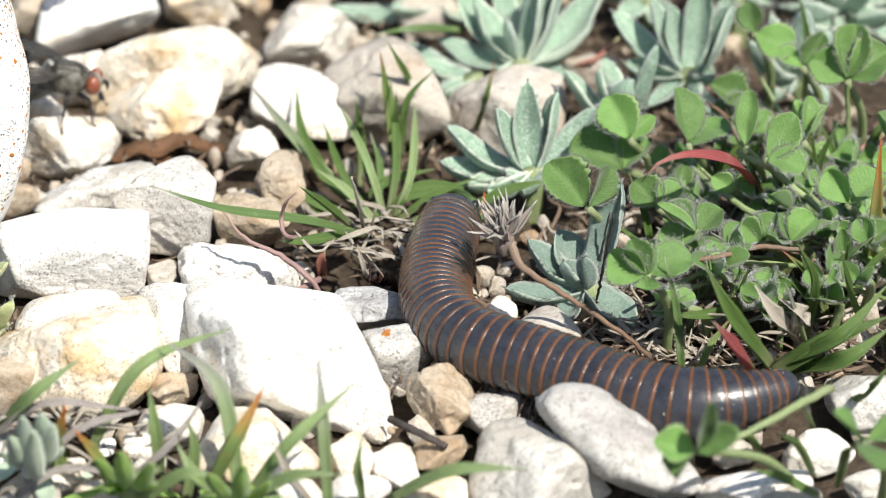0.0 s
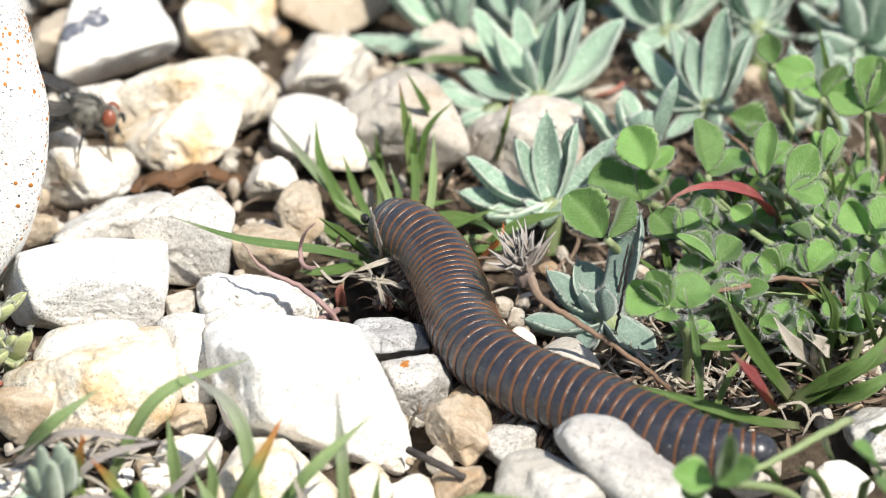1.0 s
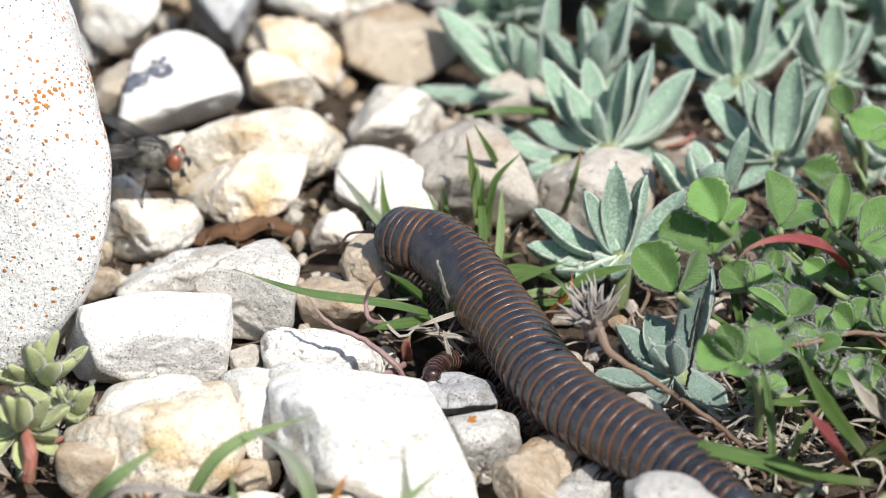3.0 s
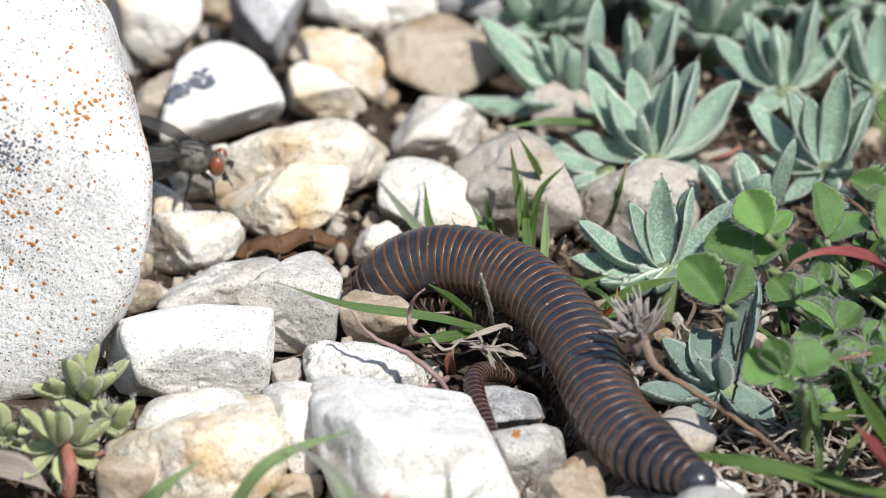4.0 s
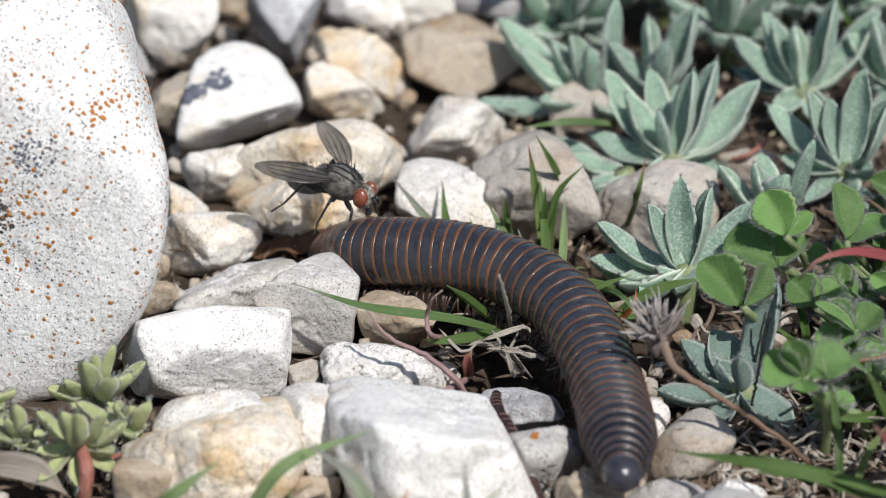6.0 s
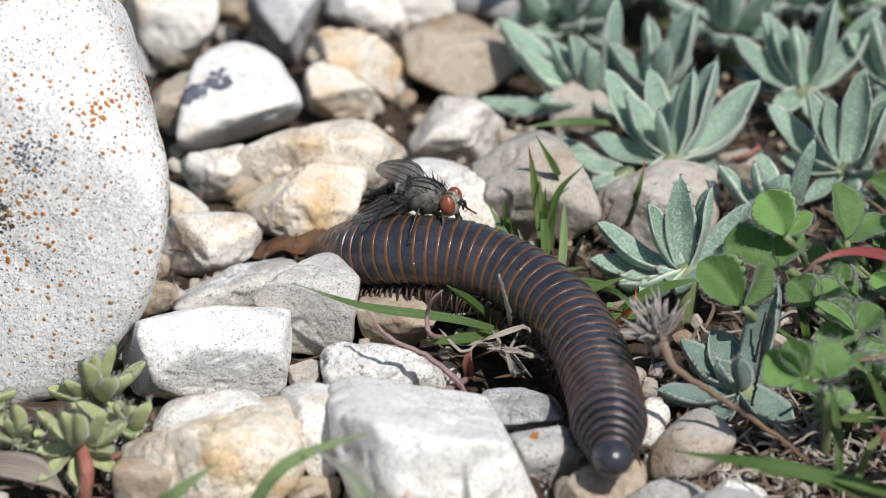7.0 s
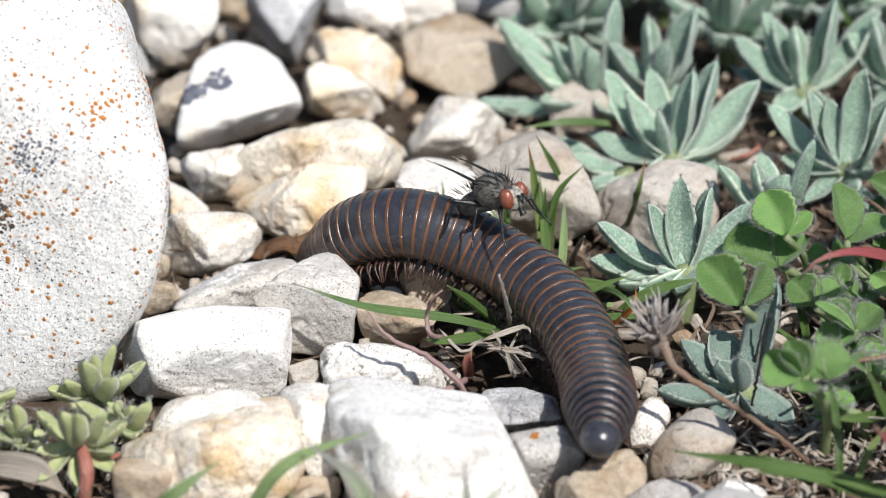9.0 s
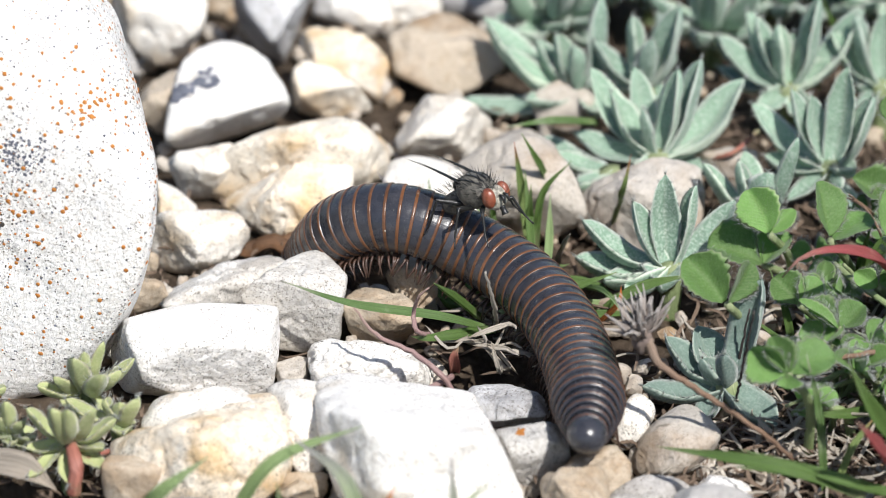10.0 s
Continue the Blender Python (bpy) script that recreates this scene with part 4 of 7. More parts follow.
rock(17.0, 2.2, 2.7, [(-166, 5.5), (-114, 4.5), (-85, 3.5), (-17, 5.2), (7, 5.3), (73, 4.2), (102, 3.3), (125, 3.2), (150, 4.0)], 4.7, 0.6, PINK, 20, "pinkish limestone stone beneath the silver rosette", 6, 0.8, 18)
rock(-3.6, -4.0, 2.4, [(-165, 2.1), (-113, 2.2), (-67, 1.9), (-6, 1.9), (44, 2.2), (113, 1.7), (152, 1.5)], 1.9, 0.55, WHITE, 28, "small white limestone stone")
rock(-3.6, -15.9, 2.4, [(-175, 2.8), (-134, 2.7), (-78, 2.3), (-26, 2.7), (37, 2.3), (73, 2.2), (113, 2.8)], 2.9, 0.55, TAN, 29, "orange-stained limestone stone under the grass")
rock(-1.4, -11.5, 3.3, [(-163, 1.7), (-111, 2.1), (-50, 2.2), (0, 2.0), (39, 2.0), (90, 2.4), (155, 2.1)], 2.0, 0.55, TAN, 27, "rough tan limestone stone behind the grass", 5, 1.2)
rock(-4.7, -23.8, 1.9, [(-167, 4.4), (-109, 2.5), (-98, 2.1), (-59, 3.6), (-8, 4.6), (51, 3.3), (76, 2.4), (85, 2.3), (91, 2.6), (160, 4.6)], 3.6, 0.6, PITTED, 30, "knobbly white stone pitted with grey", 6, 1.7, 12)
rock(-10.2, -22.8, 1.3, [(-177, 1.5), (-130, 1.4), (-82, 1.3), (7, 1.4), (59, 1.2), (109, 1.3)], 1.6, 0.55, PINK, 31, "small greyish limestone stone in a gap")
rock(-9.6, -35.4, 3.5, [(-154, 1.6), (-150, 1.6), (-87, 3.1), (-31, 2.8), (0, 3.0), (79, 3.0), (103, 3.1)], 3.1, 0.7, WHITE, 32, "cream limestone stone in the gravel")
rock(-16.1, -34.8, 3.9, [(-159, 5.0), (-94, 2.6), (-45, 3.6), (45, 3.9), (67, 2.9), (97, 2.6), (121, 3.2), (153, 4.5)], 3.9, 0.4, WHITE, 33, "white limestone stone in the gravel")
rock(-16.4, -38.8, 2.9, [(-139, 6.2), (-95, 4.2), (-90, 4.1), (-57, 4.9), (-29, 5.9), (3, 6.5), (50, 6.0), (90, 4.1), (106, 3.6), (133, 5.0), (180, 6.5)], 5.7, 0.66, CREAM, 34, "large cream stone with ochre veins", 6, 1.0, 14, (-0.05, 0.2), (0.0, 0.70))
rock(-0.6, -41.0, 3.6, [(-167, 6.9), (-152, 6.2), (-108, 3.7), (-106, 3.7), (-99, 4.2), (-6, 8.0), (25, 5.9), (78, 4.6), (80, 4.6), (104, 6.3), (169, 8.1)], 7.4, 0.7, CHALK, 35, "large blocky white limestone stone", 6, 0.6, 30, (0.0, 0.30), (0.15, 0.85), [(-0.85, -0.5, 0.1, 6.0), (0.8, -0.55, 0.2, 7.0)])
rock(5.8, -29.3, 2.1, [(-165, 3.1), (-125, 2.4), (-86, 1.5), (-67, 1.9), (33, 2.4), (72, 1.6), (94, 1.6), (134, 2.6)], 2.4, 0.55, GREY, 36, "small grey speckled stone", 6, 0.8, 16)
orange_spotted = \
rock(7.5, -37.1, 2.2, [(-158, 1.9), (-154, 1.8), (-141, 1.9), (-73, 2.5), (-40, 2.5), (9, 2.8), (40, 2.8), (99, 2.5)], 3.1, 0.8, SPECKLED, 37, "greyish white limestone stone with an orange spot", 6, 0.7, 16)
rock(10.5, -43.6, 2.7, [(-155, 2.2), (-114, 2.2), (-39, 2.5), (5, 2.3), (54, 2.5), (103, 2.6), (162, 2.3)], 2.6, 0.55, TAN, 38, "rough tan limestone stone by the hollow", 6, 1.4)
rock(15.3, -31.7, 2.1, [(-100, 2.2), (-45, 1.1), (-44, 1.1), (0, 1.7), (57, 1.9), (117, 1.7), (160, 1.4), (180, 1.7)], 1.8, 0.55, WHITE, 39, "small rounded pitted stone", 5, 0.5, 7)
rock(18.1, -34.3, 1.8, [(-170, 3.4), (-90, 2.5), (-45, 2.5), (3, 3.3), (61, 2.9), (101, 2.1), (130, 2.1), (162, 2.9)], 3.4, 0.55, PINK, 40, "smooth rounded greyish stone", 5, 0.4, 8)
rock(14.8, -43.8, 1.5, [(-155, 2.6), (-128, 2.1), (-90, 1.6), (-28, 2.9), (21, 2.8), (87, 1.5), (120, 2.1)], 2.3, 0.55, SPECKLED, 41, "rough grey limestone stone", 5, 1.3)
rock(17.6, -53.0, 2.0, [(-157, 5.5), (-90, 3.3), (-11, 5.8), (45, 3.1), (47, 3.0), (78, 2.9), (95, 3.4), (157, 5.4), (167, 5.4)], 4.8, 0.55, PALE, 42, "flat grey-stained limestone stone", 6, 0.7, 16)
rock(23.1, -50.2, 2.9, [(-145, 3.5), (-126, 2.5), (-126, 2.5), (-101, 3.5), (-70, 5.6), (17, 4.9), (49, 2.5), (69, 3.1), (97, 4.7), (149, 6.7)], 6.1, 0.5, SPECKLED, 43, "elongated whitish stone with grey stains", 6, 0.8, 12)
rock(32.8, -53.6, 0.9, [(-167, 4.6), (-90, 1.6), (9, 4.3), (73, 2.0), (95, 1.4), (117, 2.0)], 2.7, 0.55, CHALK, 44, "white limestone stone beside the grass")
rock(42.1, -43.6, 1.9, [(-169, 2.8), (-126, 2.1), (-78, 1.9), (7, 2.9), (91, 2.1), (118, 2.1)], 2.9, 0.55, PALE, 45, "pale limestone stone under the clover")
rock(3.8, -49.4, 1.1, [(-159, 1.4), (-78, 1.4), (-14, 1.5), (39, 1.6), (97, 1.5), (140, 1.6)], 1.8, 0.55, CREAM, 46, "small cream stone between larger ones")
rock(6.9, -50.1, 0.9, [(-172, 1.7), (-118, 1.3), (-74, 1.5), (7, 1.7), (67, 1.3), (114, 1.5)], 1.9, 0.55, WHITE, 47, "small white stone between larger ones", 5, 1.3)
rock(10.4, -47.9, 0.6, [(-162, 1.9), (-90, 1.2), (-41, 1.4), (20, 1.9), (93, 1.1), (134, 1.4)], 1.7, 0.55, TAN, 48, "small ochre stone between larger ones")
rock(-2.8, -48.8, 1.7, [(-166, 4.6), (-114, 3.2), (-88, 2.3), (-72, 2.9), (-7, 4.6), (45, 3.4), (87, 2.4), (108, 2.7), (147, 3.7)], 3.6, 0.7, WHITE, 49, "white limestone stone beside the grass")
rock(-9.5, -45.0, 1.0, [(-128, 1.7), (-81, 1.8), (-10, 2.4), (32, 2.1), (93, 1.8), (149, 2.0)], 2.5, 0.55, WHITE, 50, "small white stone between larger ones")
rock(-9.6, -40.7, 1.4, [(-134, 1.0), (-82, 1.0), (8, 1.3), (58, 1.0), (122, 0.8)], 1.4, 0.55, TAN, 51, "small tan stone between larger ones")
rock(4.6, -53.2, 0.6, [(-173, 2.1), (-92, 1.2), (-51, 1.2), (25, 2.0), (87, 1.2), (129, 1.5)], 1.8, 0.55, CHALK, 52, "small white stone between larger ones")
rock(10.0, -53.1, 0.7, [(-167, 2.2), (-90, 1.5), (-10, 2.2), (72, 1.5), (109, 1.3)], 2.1, 0.55, WHITE, 55, "small white stone between larger ones")
rock(0.2, -53.2, 0.5, [(-160, 1.6), (-85, 0.9), (13, 1.7), (74, 1.0), (109, 1.1)], 1.6, 0.55, WHITE, 69, "white limestone stone beside the grass")
rock(-19.3, -52.8, 0.7, [(-174, 2.1), (-90, 1.5), (0, 2.2), (75, 1.3), (123, 1.4)], 2.1, 0.55, PINK, 54, "pale limestone stone beside the grass")
rock(-14.1, -46.9, 0.6, [(-135, 1.0), (-84, 0.8), (-25, 0.8), (29, 0.9), (104, 0.7), (154, 0.6)], 1.0, 0.55, CHALK, 53, "small smooth white pebble in grass", 4, 0.3, 5)
rock(16.2, -40.3, 0.8, [(-174, 3.1), (-90, 1.7), (-15, 3.0), (49, 2.2), (86, 1.6), (120, 1.9)], 2.5, 0.55, SPECKLED, 76, "rough grey stone beside the tan one")
rock(12.0, -38.1, 1.5, [(-150, 2.7), (-98, 2.2), (-66, 2.0), (-10, 2.5), (40, 2.5), (99, 1.9), (111, 1.8), (152, 2.0)], 2.8, 0.55, TAN, 77, "rough tan stone at the tip of the grass", 5, 1.3)
rock(21.0, -40.4, 0.9, [(-166, 2.4), (-90, 1.7), (-45, 2.0), (27, 2.0), (77, 1.5), (130, 1.5)], 2.4, 0.55, CHALK, 78, "white stone beside the grass blades")
stone(-2.0, 43.7, 1.4, (3.3, 2.0, 1.8), 0, 0, 3, WHITE, 21, "pale limestone stone in the loose gravel", 5, 1.0)
stone(-6.8, 42.8, 1.6, (3.7, 2.2, 2.0), 0, 10, 3, CHALK, 22, "white limestone stone in the loose gravel", 5, 1.0)
stone(4.1, 45.0, 0.9, (3.0, 1.8, 1.2), 0, 0, 3, GREY, 23, "dark grey limestone stone in gravel", 4, 1.0)
stone(-19.5, 46.8, 2.0, (4.5, 2.7, 2.5), 0, 0, 3, TAN, 24, "brownish limestone stone in the gravel", 5, 1.0)
stone(-11.5, 50.7, 2.1, (5.1, 3.1, 2.7), 0, 0, 3, WHITE, 25, "pale limestone stone in the loose gravel", 5, 1.0)
stone(-31.8, 41.5, 3.5, (5.5, 3.3, 4.4), 0, 0, 3, TAN, 26, "brownish limestone stone behind the boulder", 5, 1.0)
stone(-22.7, -10.2, 1.2, (2.0, 1.2, 1.5), 0, -20, 2.6, TAN, 56, "tan limestone stone beside the boulder", 4, 1.0)
stone(-25.5, -17.2, 1.8, (1.9, 1.2, 2.3), 0, -30, 2.6, WHITE, 57, "pale limestone stone beside the boulder", 4, 1.0)
stone(-21.5, -40.5, 1.8, (2.2, 1.3, 2.3), 0, 0, 2.8, TAN, 58, "small tan limestone stone in the gravel", 4, 1.0)
stone(-9.1, -39.3, 1.1, (1.8, 1.1, 1.4), 0, 0, 2.8, TAN, 59, "small tan stone in a gap", 4, 1.0)
stone(14.7, -13.6, 1.3, (2.4, 1.4, 1.7), 0, 0, 2.8, PINK, 60, "greyish stone under the dry flower", 4, 1.0)
stone(11.8, 22.1, 1.9, (2.9, 1.7, 2.4), 0, 0, 2.8, PINK, 61, "dull limestone stone behind the rosettes", 4, 1.0)
stone(25.0, 10.9, 1.6, (2.5, 1.5, 2.1), 0, 0, 2.8, PINK, 62, "dull limestone stone under the rosettes", 4, 1.0)
stone(37.9, -48.9, 1.3, (2.7, 1.6, 1.6), 0, -5, 3, WHITE, 63, "pale limestone stone under the clover", 5, 1.0)
stone(31.3, -48.6, 1.1, (1.8, 1.1, 1.3), 0, 0, 2.8, PINK, 64, "small greyish stone by the clover", 4, 1.0)
stone(41.3, -53.4, 1.2, (2.3, 1.4, 1.4), 0, 0, 2.8, WHITE, 65, "pale limestone stone beside the clover", 4, 1.0)
stone(35.2, -55.2, 0.9, (2.3, 1.4, 1.2), 0, 0, 2.8, PINK, 66, "greyish stone beside the clover", 4, 1.0)
stone(-17.5, -52.1, 1.2, (2.3, 1.4, 1.4), 0, 0, 2.8, WHITE, 67, "white limestone stone among the grass", 4, 1.0)
stone(-11.1, -48.2, 1.1, (1.7, 1.0, 1.4), 0, 10, 2.8, WHITE, 68, "small white stone among the grass", 4, 1.0)
stone(-21.9, -49.1, 1.2, (2.2, 1.3, 1.5), 0, 5, 2.8, WHITE, 70, "white limestone stone among the grass", 4, 1.0)
stone(-14.2, -54.1, 1.0, (2.1, 1.3, 1.2), 0, 5, 2.8, CREAM, 71, "cream limestone stone among the grass", 4, 1.0)

# silver rosettes
rosette("silver_rosette", 18.8, 8.8, 4, [(-5.4, 5.9, 5.0, 2.7), (-3.8, 3.0, 4.2, 2.7), (1.6, 1.4, 7.0, 2.7), (3.5, 2.3, 7.5, 2.9), (7.2, 3.8, 5.0, 3.4), (3.8, 3.7, 0.8, 2.3), (6.1, 2.9, 2.0, 2.5), (-6.8, 3.1, 0.5, 2.5), (-1.2, 0.2, 4.0, 1.7), (-1.7, 6.1, 5.0, 2.4)], SILVER, "silver-green rosette of felted pointed leaves", seed=1, group="silver rosettes", lower=2, hairs=True)
rosette("silver_rosette", 18.2, 19.8, 5, [(-4.2, 1.1, 3.5, 2.4), (-1.1, 0.8, 6.0, 2.4), (2.7, 0.7, 7.0, 3.3), (2.5, 0.5, 3.0, 2.3), (-2.9, 2.5, 1.0, 2.4), (0.4, -1.5, 5.0, 2.2), (-7.4, 4.6, 0.0, 2.3)], SILVER, "silver-green rosette of felted pointed leaves", seed=2, group="silver rosettes", lower=3, hairs=True)
rosette("silver_rosette", 13.0, 22.5, 3, [(-8.3, 4.4, 5.0, 3.6), (-6.5, 1.0, 3.5, 2.7), (-10.2, 0.6, -1.0, 2.5), (-4.8, -2.2, 0.5, 2.5), (-2.2, 0.9, 5.0, 2.6), (-0.7, -1.3, 5.0, 2.5), (1.4, -0.1, 9.0, 3.2), (-3.8, 2.2, 4.0, 2.5), (1.6, -0.2, 3.0, 2.4)], SILVER, "silver-green rosette of felted pointed leaves", seed=3, group="silver rosettes", lower=3, hairs=True)
rosette("silver_rosette", 30.4, 19.5, 5, [(-6.0, 2.6, 3.5, 2.7), (-3.4, 4.4, 5.0, 2.6), (-2.8, 2.0, 5.5, 2.3), (-1.0, 0.5, 5.5, 2.5), (2.2, 0.4, 8.0, 2.6), (6.2, 2.5, 6.0, 3.2), (0.3, 2.1, 4.0, 2.4), (-5.7, 3.8, 0.0, 2.5), (3.5, 0.8, 2.0, 2.4)], SILVER, "silver-green rosette of felted pointed leaves", seed=4, group="silver rosettes", lower=3, hairs=True)
rosette("silver_rosette", 32.7, 4.8, 5, [(-6.1, 5.3, 3.0, 2.7), (-3.2, 2.8, 5.5, 2.1), (-1.2, 3.2, 3.0, 2.2), (-1.6, 2.6, 5.0, 2), (1.2, 1.8, 8.0, 2.7), (3.1, 0.2, 6.0, 2.7), (-5.2, 2.7, -0.5, 2.7), (1.9, -1.5, 0.5, 2.5), (-1.7, 0.7, 0.0, 1.8)], SILVER, "silver-green rosette of felted pointed leaves", seed=5, group="silver rosettes", lower=3, hairs=True)
rosette("silver_rosette", 18.8, -10.7, 4, [(-6.8, 2.1, 3.0, 2.4), (-2.9, 1.3, 5.0, 2.2), (-0.4, 2.0, 7.0, 2.5), (1.8, 1.1, 6.5, 2.1), (5.3, 3.3, 4.0, 2.6), (-0.8, -2.1, -0.5, 3.8), (-7.3, 1.6, 0.0, 3.0), (-5.2, -0.8, -0.8, 3.0)], SILVER, "silver-green rosette of felted pointed leaves", seed=6, group="silver rosettes", lower=3, hairs=True)
rosette("silver_rosette", 26.4, -1.7, 4, [(-4.4, 0.9, 4.0, 2.1), (2.7, -1.4, 7.5, 1.9), (-1.7, 0.1, 4.5, 2.1), (0.4, -1.7, 4.5, 3.0), (-0.9, 5.1, 3.0, 2.3), (-3.1, 1.5, 1.0, 2.4), (2.2, 1.0, 2.0, 2.2)], SILVER, "silver-green rosette of felted pointed leaves", seed=7, group="silver rosettes", lower=3, hairs=True)
rosette("silver_rosette", 22.2, -27.5, 3, [(-4.4, 2.8, 2.5, 2.7), (-1.9, 4.6, 2.5, 3.2), (2.5, 2.5, 7.5, 3.1), (-6.3, -1.1, 0.4, 2.5), (-0.3, -1.8, 3.5, 1.7), (3.6, -3.8, -1.5, 3.6), (-1.8, 0.3, 2.0, 2.6)], SILVER_SHADED, "silver-green rosette of felted pointed leaves", seed=8, group="silver rosettes", lower=2, hairs=True)
rosette("silver_rosette", 14.8, 7.7, 3, [(-5.4, 4.4, 1.0, 2.5), (-4.4, 2.6, 0.4, 2.3), (-5.6, -2.6, -1.0, 2.3), (-2.6, -2.5, 0.0, 2.2)], SILVER, "silver-green rosette of felted pointed leaves", seed=13, group="silver rosettes", lower=1, hairs=True)
rosette("silver_rosette", 38.3, 20.1, 5, [(-4.3, 1.5, 4.0, 2.6), (-2.4, 0.6, 6.0, 2.6), (0.3, 1.7, 6.0, 2.6), (3.3, 1.5, 4.0, 2.6), (2.4, 1.2, 1.0, 2.6), (-3.1, 2.2, 0.0, 2.6)], SILVER, "silver-green rosette of felted pointed leaves", seed=9, group="silver rosettes", lower=4, hairs=True)
rosette("silver_rosette", 42.1, 6.3, 4, [(-4.5, -1.9, 4.0, 2.4), (-2.7, -0.8, 6.0, 2.5), (-0.1, -1.8, 7.0, 2.5), (2.2, -1.8, 5.0, 2.5), (-2.9, -1.0, 1.0, 2.4)], SILVER, "silver-green rosette of felted pointed leaves", seed=10, group="silver rosettes", lower=4, hairs=True)
rosette("silver_rosette", 24.9, 34.6, 4, [(3.6, -1.1, 1.8, 2.4), (3.4, -5.1, 5.8, 2.9), (-0.4, -6.9, 8.1, 2.5), (-1.9, -5.6, 7.0, 2.9), (-5.7, -2.8, 3.9, 2.4), (-5.2, -4.2, 2.5, 2.9), (-1.8, -7.3, 2.2, 2.8), (0.2, -7.5, 1.9, 2.4), (4.5, -6.1, 2.1, 2.5)], SILVER, "silver-green rosette of felted pointed leaves", seed=40, group="silver rosettes", lower=3, hairs=True)
rosette("silver_rosette", 10.7, 36.9, 4, [(4.8, -3.2, 3.8, 2.9), (3.3, -4.5, 6.1, 2.6), (1.0, -7.5, 8.3, 2.3), (-1.9, -3.6, 7.2, 2.7), (-4.2, -4.9, 5.1, 2.4), (-3.9, -3.6, 2.3, 2.5), (-3.2, -8.1, 1.6, 2.7), (1.1, -5.2, 1.1, 2.5), (4.1, -4.7, 1.5, 2.5)], SILVER, "silver-green rosette of felted pointed leaves", seed=41, group="silver rosettes", lower=3, hairs=True)
rosette("silver_rosette", 20.0, 44.1, 4, [(4.7, 0.1, 1.1, 2.8), (3.6, -3.6, 7.0, 3.0), (0.9, -8.2, 8.5, 2.8), (-3.2, -3.4, 7.5, 2.9), (-3.9, -3.1, 4.4, 2.4), (-6.1, -3.3, 1.7, 2.3), (-3.0, -7.5, 2.6, 2.6), (-0.2, -9.7, 3.0, 2.6), (2.3, -3.7, 1.1, 2.4)], SILVER, "silver-green rosette of felted pointed leaves", seed=42, group="silver rosettes", lower=3, hairs=True)
rosette("silver_rosette", 15.5, 46.6, 4, [(4.0, 0.8, 1.5, 2.6), (5.1, -0.1, 4.6, 2.7), (-0.2, -8.1, 9.0, 2.6), (-2.1, -3.2, 6.6, 2.6), (-5.6, -3.4, 5.3, 2.6), (-4.3, -0.8, 1.5, 2.4), (-3.8, -7.8, 1.3, 2.3), (1.2, -11.6, 3.0, 2.6), (4.2, -7.0, 2.6, 2.8)], SILVER, "silver-green rosette of felted pointed leaves", seed=43, group="silver rosettes", lower=3, hairs=True)
rosette("silver_rosette", 31.0, 42.9, 4, [(3.8, 0.5, 1.4, 2.9), (3.5, -1.9, 6.2, 2.8), (-0.5, -6.1, 8.6, 2.7), (-3.4, -2.8, 6.5, 2.9), (-4.1, -3.9, 3.9, 3.0), (-3.8, -5.2, 2.8, 2.4), (-2.3, -7.9, 1.1, 2.4), (0.3, -10.7, 2.5, 2.9), (1.7, -7.3, 2.8, 2.3)], SILVER, "silver-green rosette of felted pointed leaves", seed=44, group="silver rosettes", lower=3, hairs=True)
rosette("silver_rosette", 36.9, 41.7, 4, [(3.3, -3.2, 3.6, 2.8), (2.4, -5.8, 7.3, 2.4), (-0.7, -8.0, 8.8, 2.8), (-2.9, -2.5, 6.3, 2.3), (-5.1, -3.8, 4.6, 2.7), (-4.8, -3.6, 2.5, 2.7), (-4.8, -9.9, 2.7, 2.4), (-0.1, -10.0, 2.6, 2.5), (2.3, -9.1, 2.9, 2.4)], SILVER, "silver-green rosette of felted pointed leaves", seed=45, group="silver rosettes", lower=3, hairs=True)
rosette("silver_rosette", 42.8, 40.5, 4, [(4.5, -4.0, 2.8, 2.7), (3.8, -3.8, 6.3, 2.3), (-1.0, -6.0, 7.6, 2.9), (-3.2, -2.0, 6.6, 2.9), (-4.0, -3.7, 4.8, 2.5), (-6.2, -5.6, 2.4, 2.3), (-3.7, -8.1, 2.0, 2.8), (-0.1, -6.2, 1.5, 2.9), (2.8, -9.8, 3.0, 2.7)], SILVER, "silver-green rosette of felted pointed leaves", seed=46, group="silver rosettes", lower=3, hairs=True)
rosette("silver_rosette", 26.6, 52.9, 4, [(5.2, -0.2, 2.1, 2.9), (4.5, -1.3, 5.4, 2.9), (-0.2, -4.4, 7.9, 2.4), (-3.3, -5.7, 7.1, 2.4), (-3.9, -5.4, 5.6, 2.4), (-4.4, -5.3, 2.2, 2.5), (-2.2, -6.6, 1.8, 3.0), (-0.4, -9.9, 1.7, 2.5), (1.6, -8.0, 2.9, 2.9)], SILVER, "silver-green rosette of felted pointed leaves", seed=47, group="silver rosettes", lower=3, hairs=True)
rosette("silver_rosette", 8.5, 50.3, 4, [(5.6, -3.2, 3.7, 2.4), (3.5, -4.1, 6.2, 3.0), (0.3, -1.1, 7.2, 2.8), (-3.3, -4.0, 7.2, 2.9), (-5.6, -1.3, 4.3, 2.7), (-4.9, -4.9, 1.6, 2.5), (-3.2, -11.0, 3.0, 2.9), (0.4, -10.6, 2.6, 2.5), (2.6, -3.8, 1.4, 2.7)], SILVER, "silver-green rosette of felted pointed leaves", seed=48, group="silver rosettes", lower=3, hairs=True)
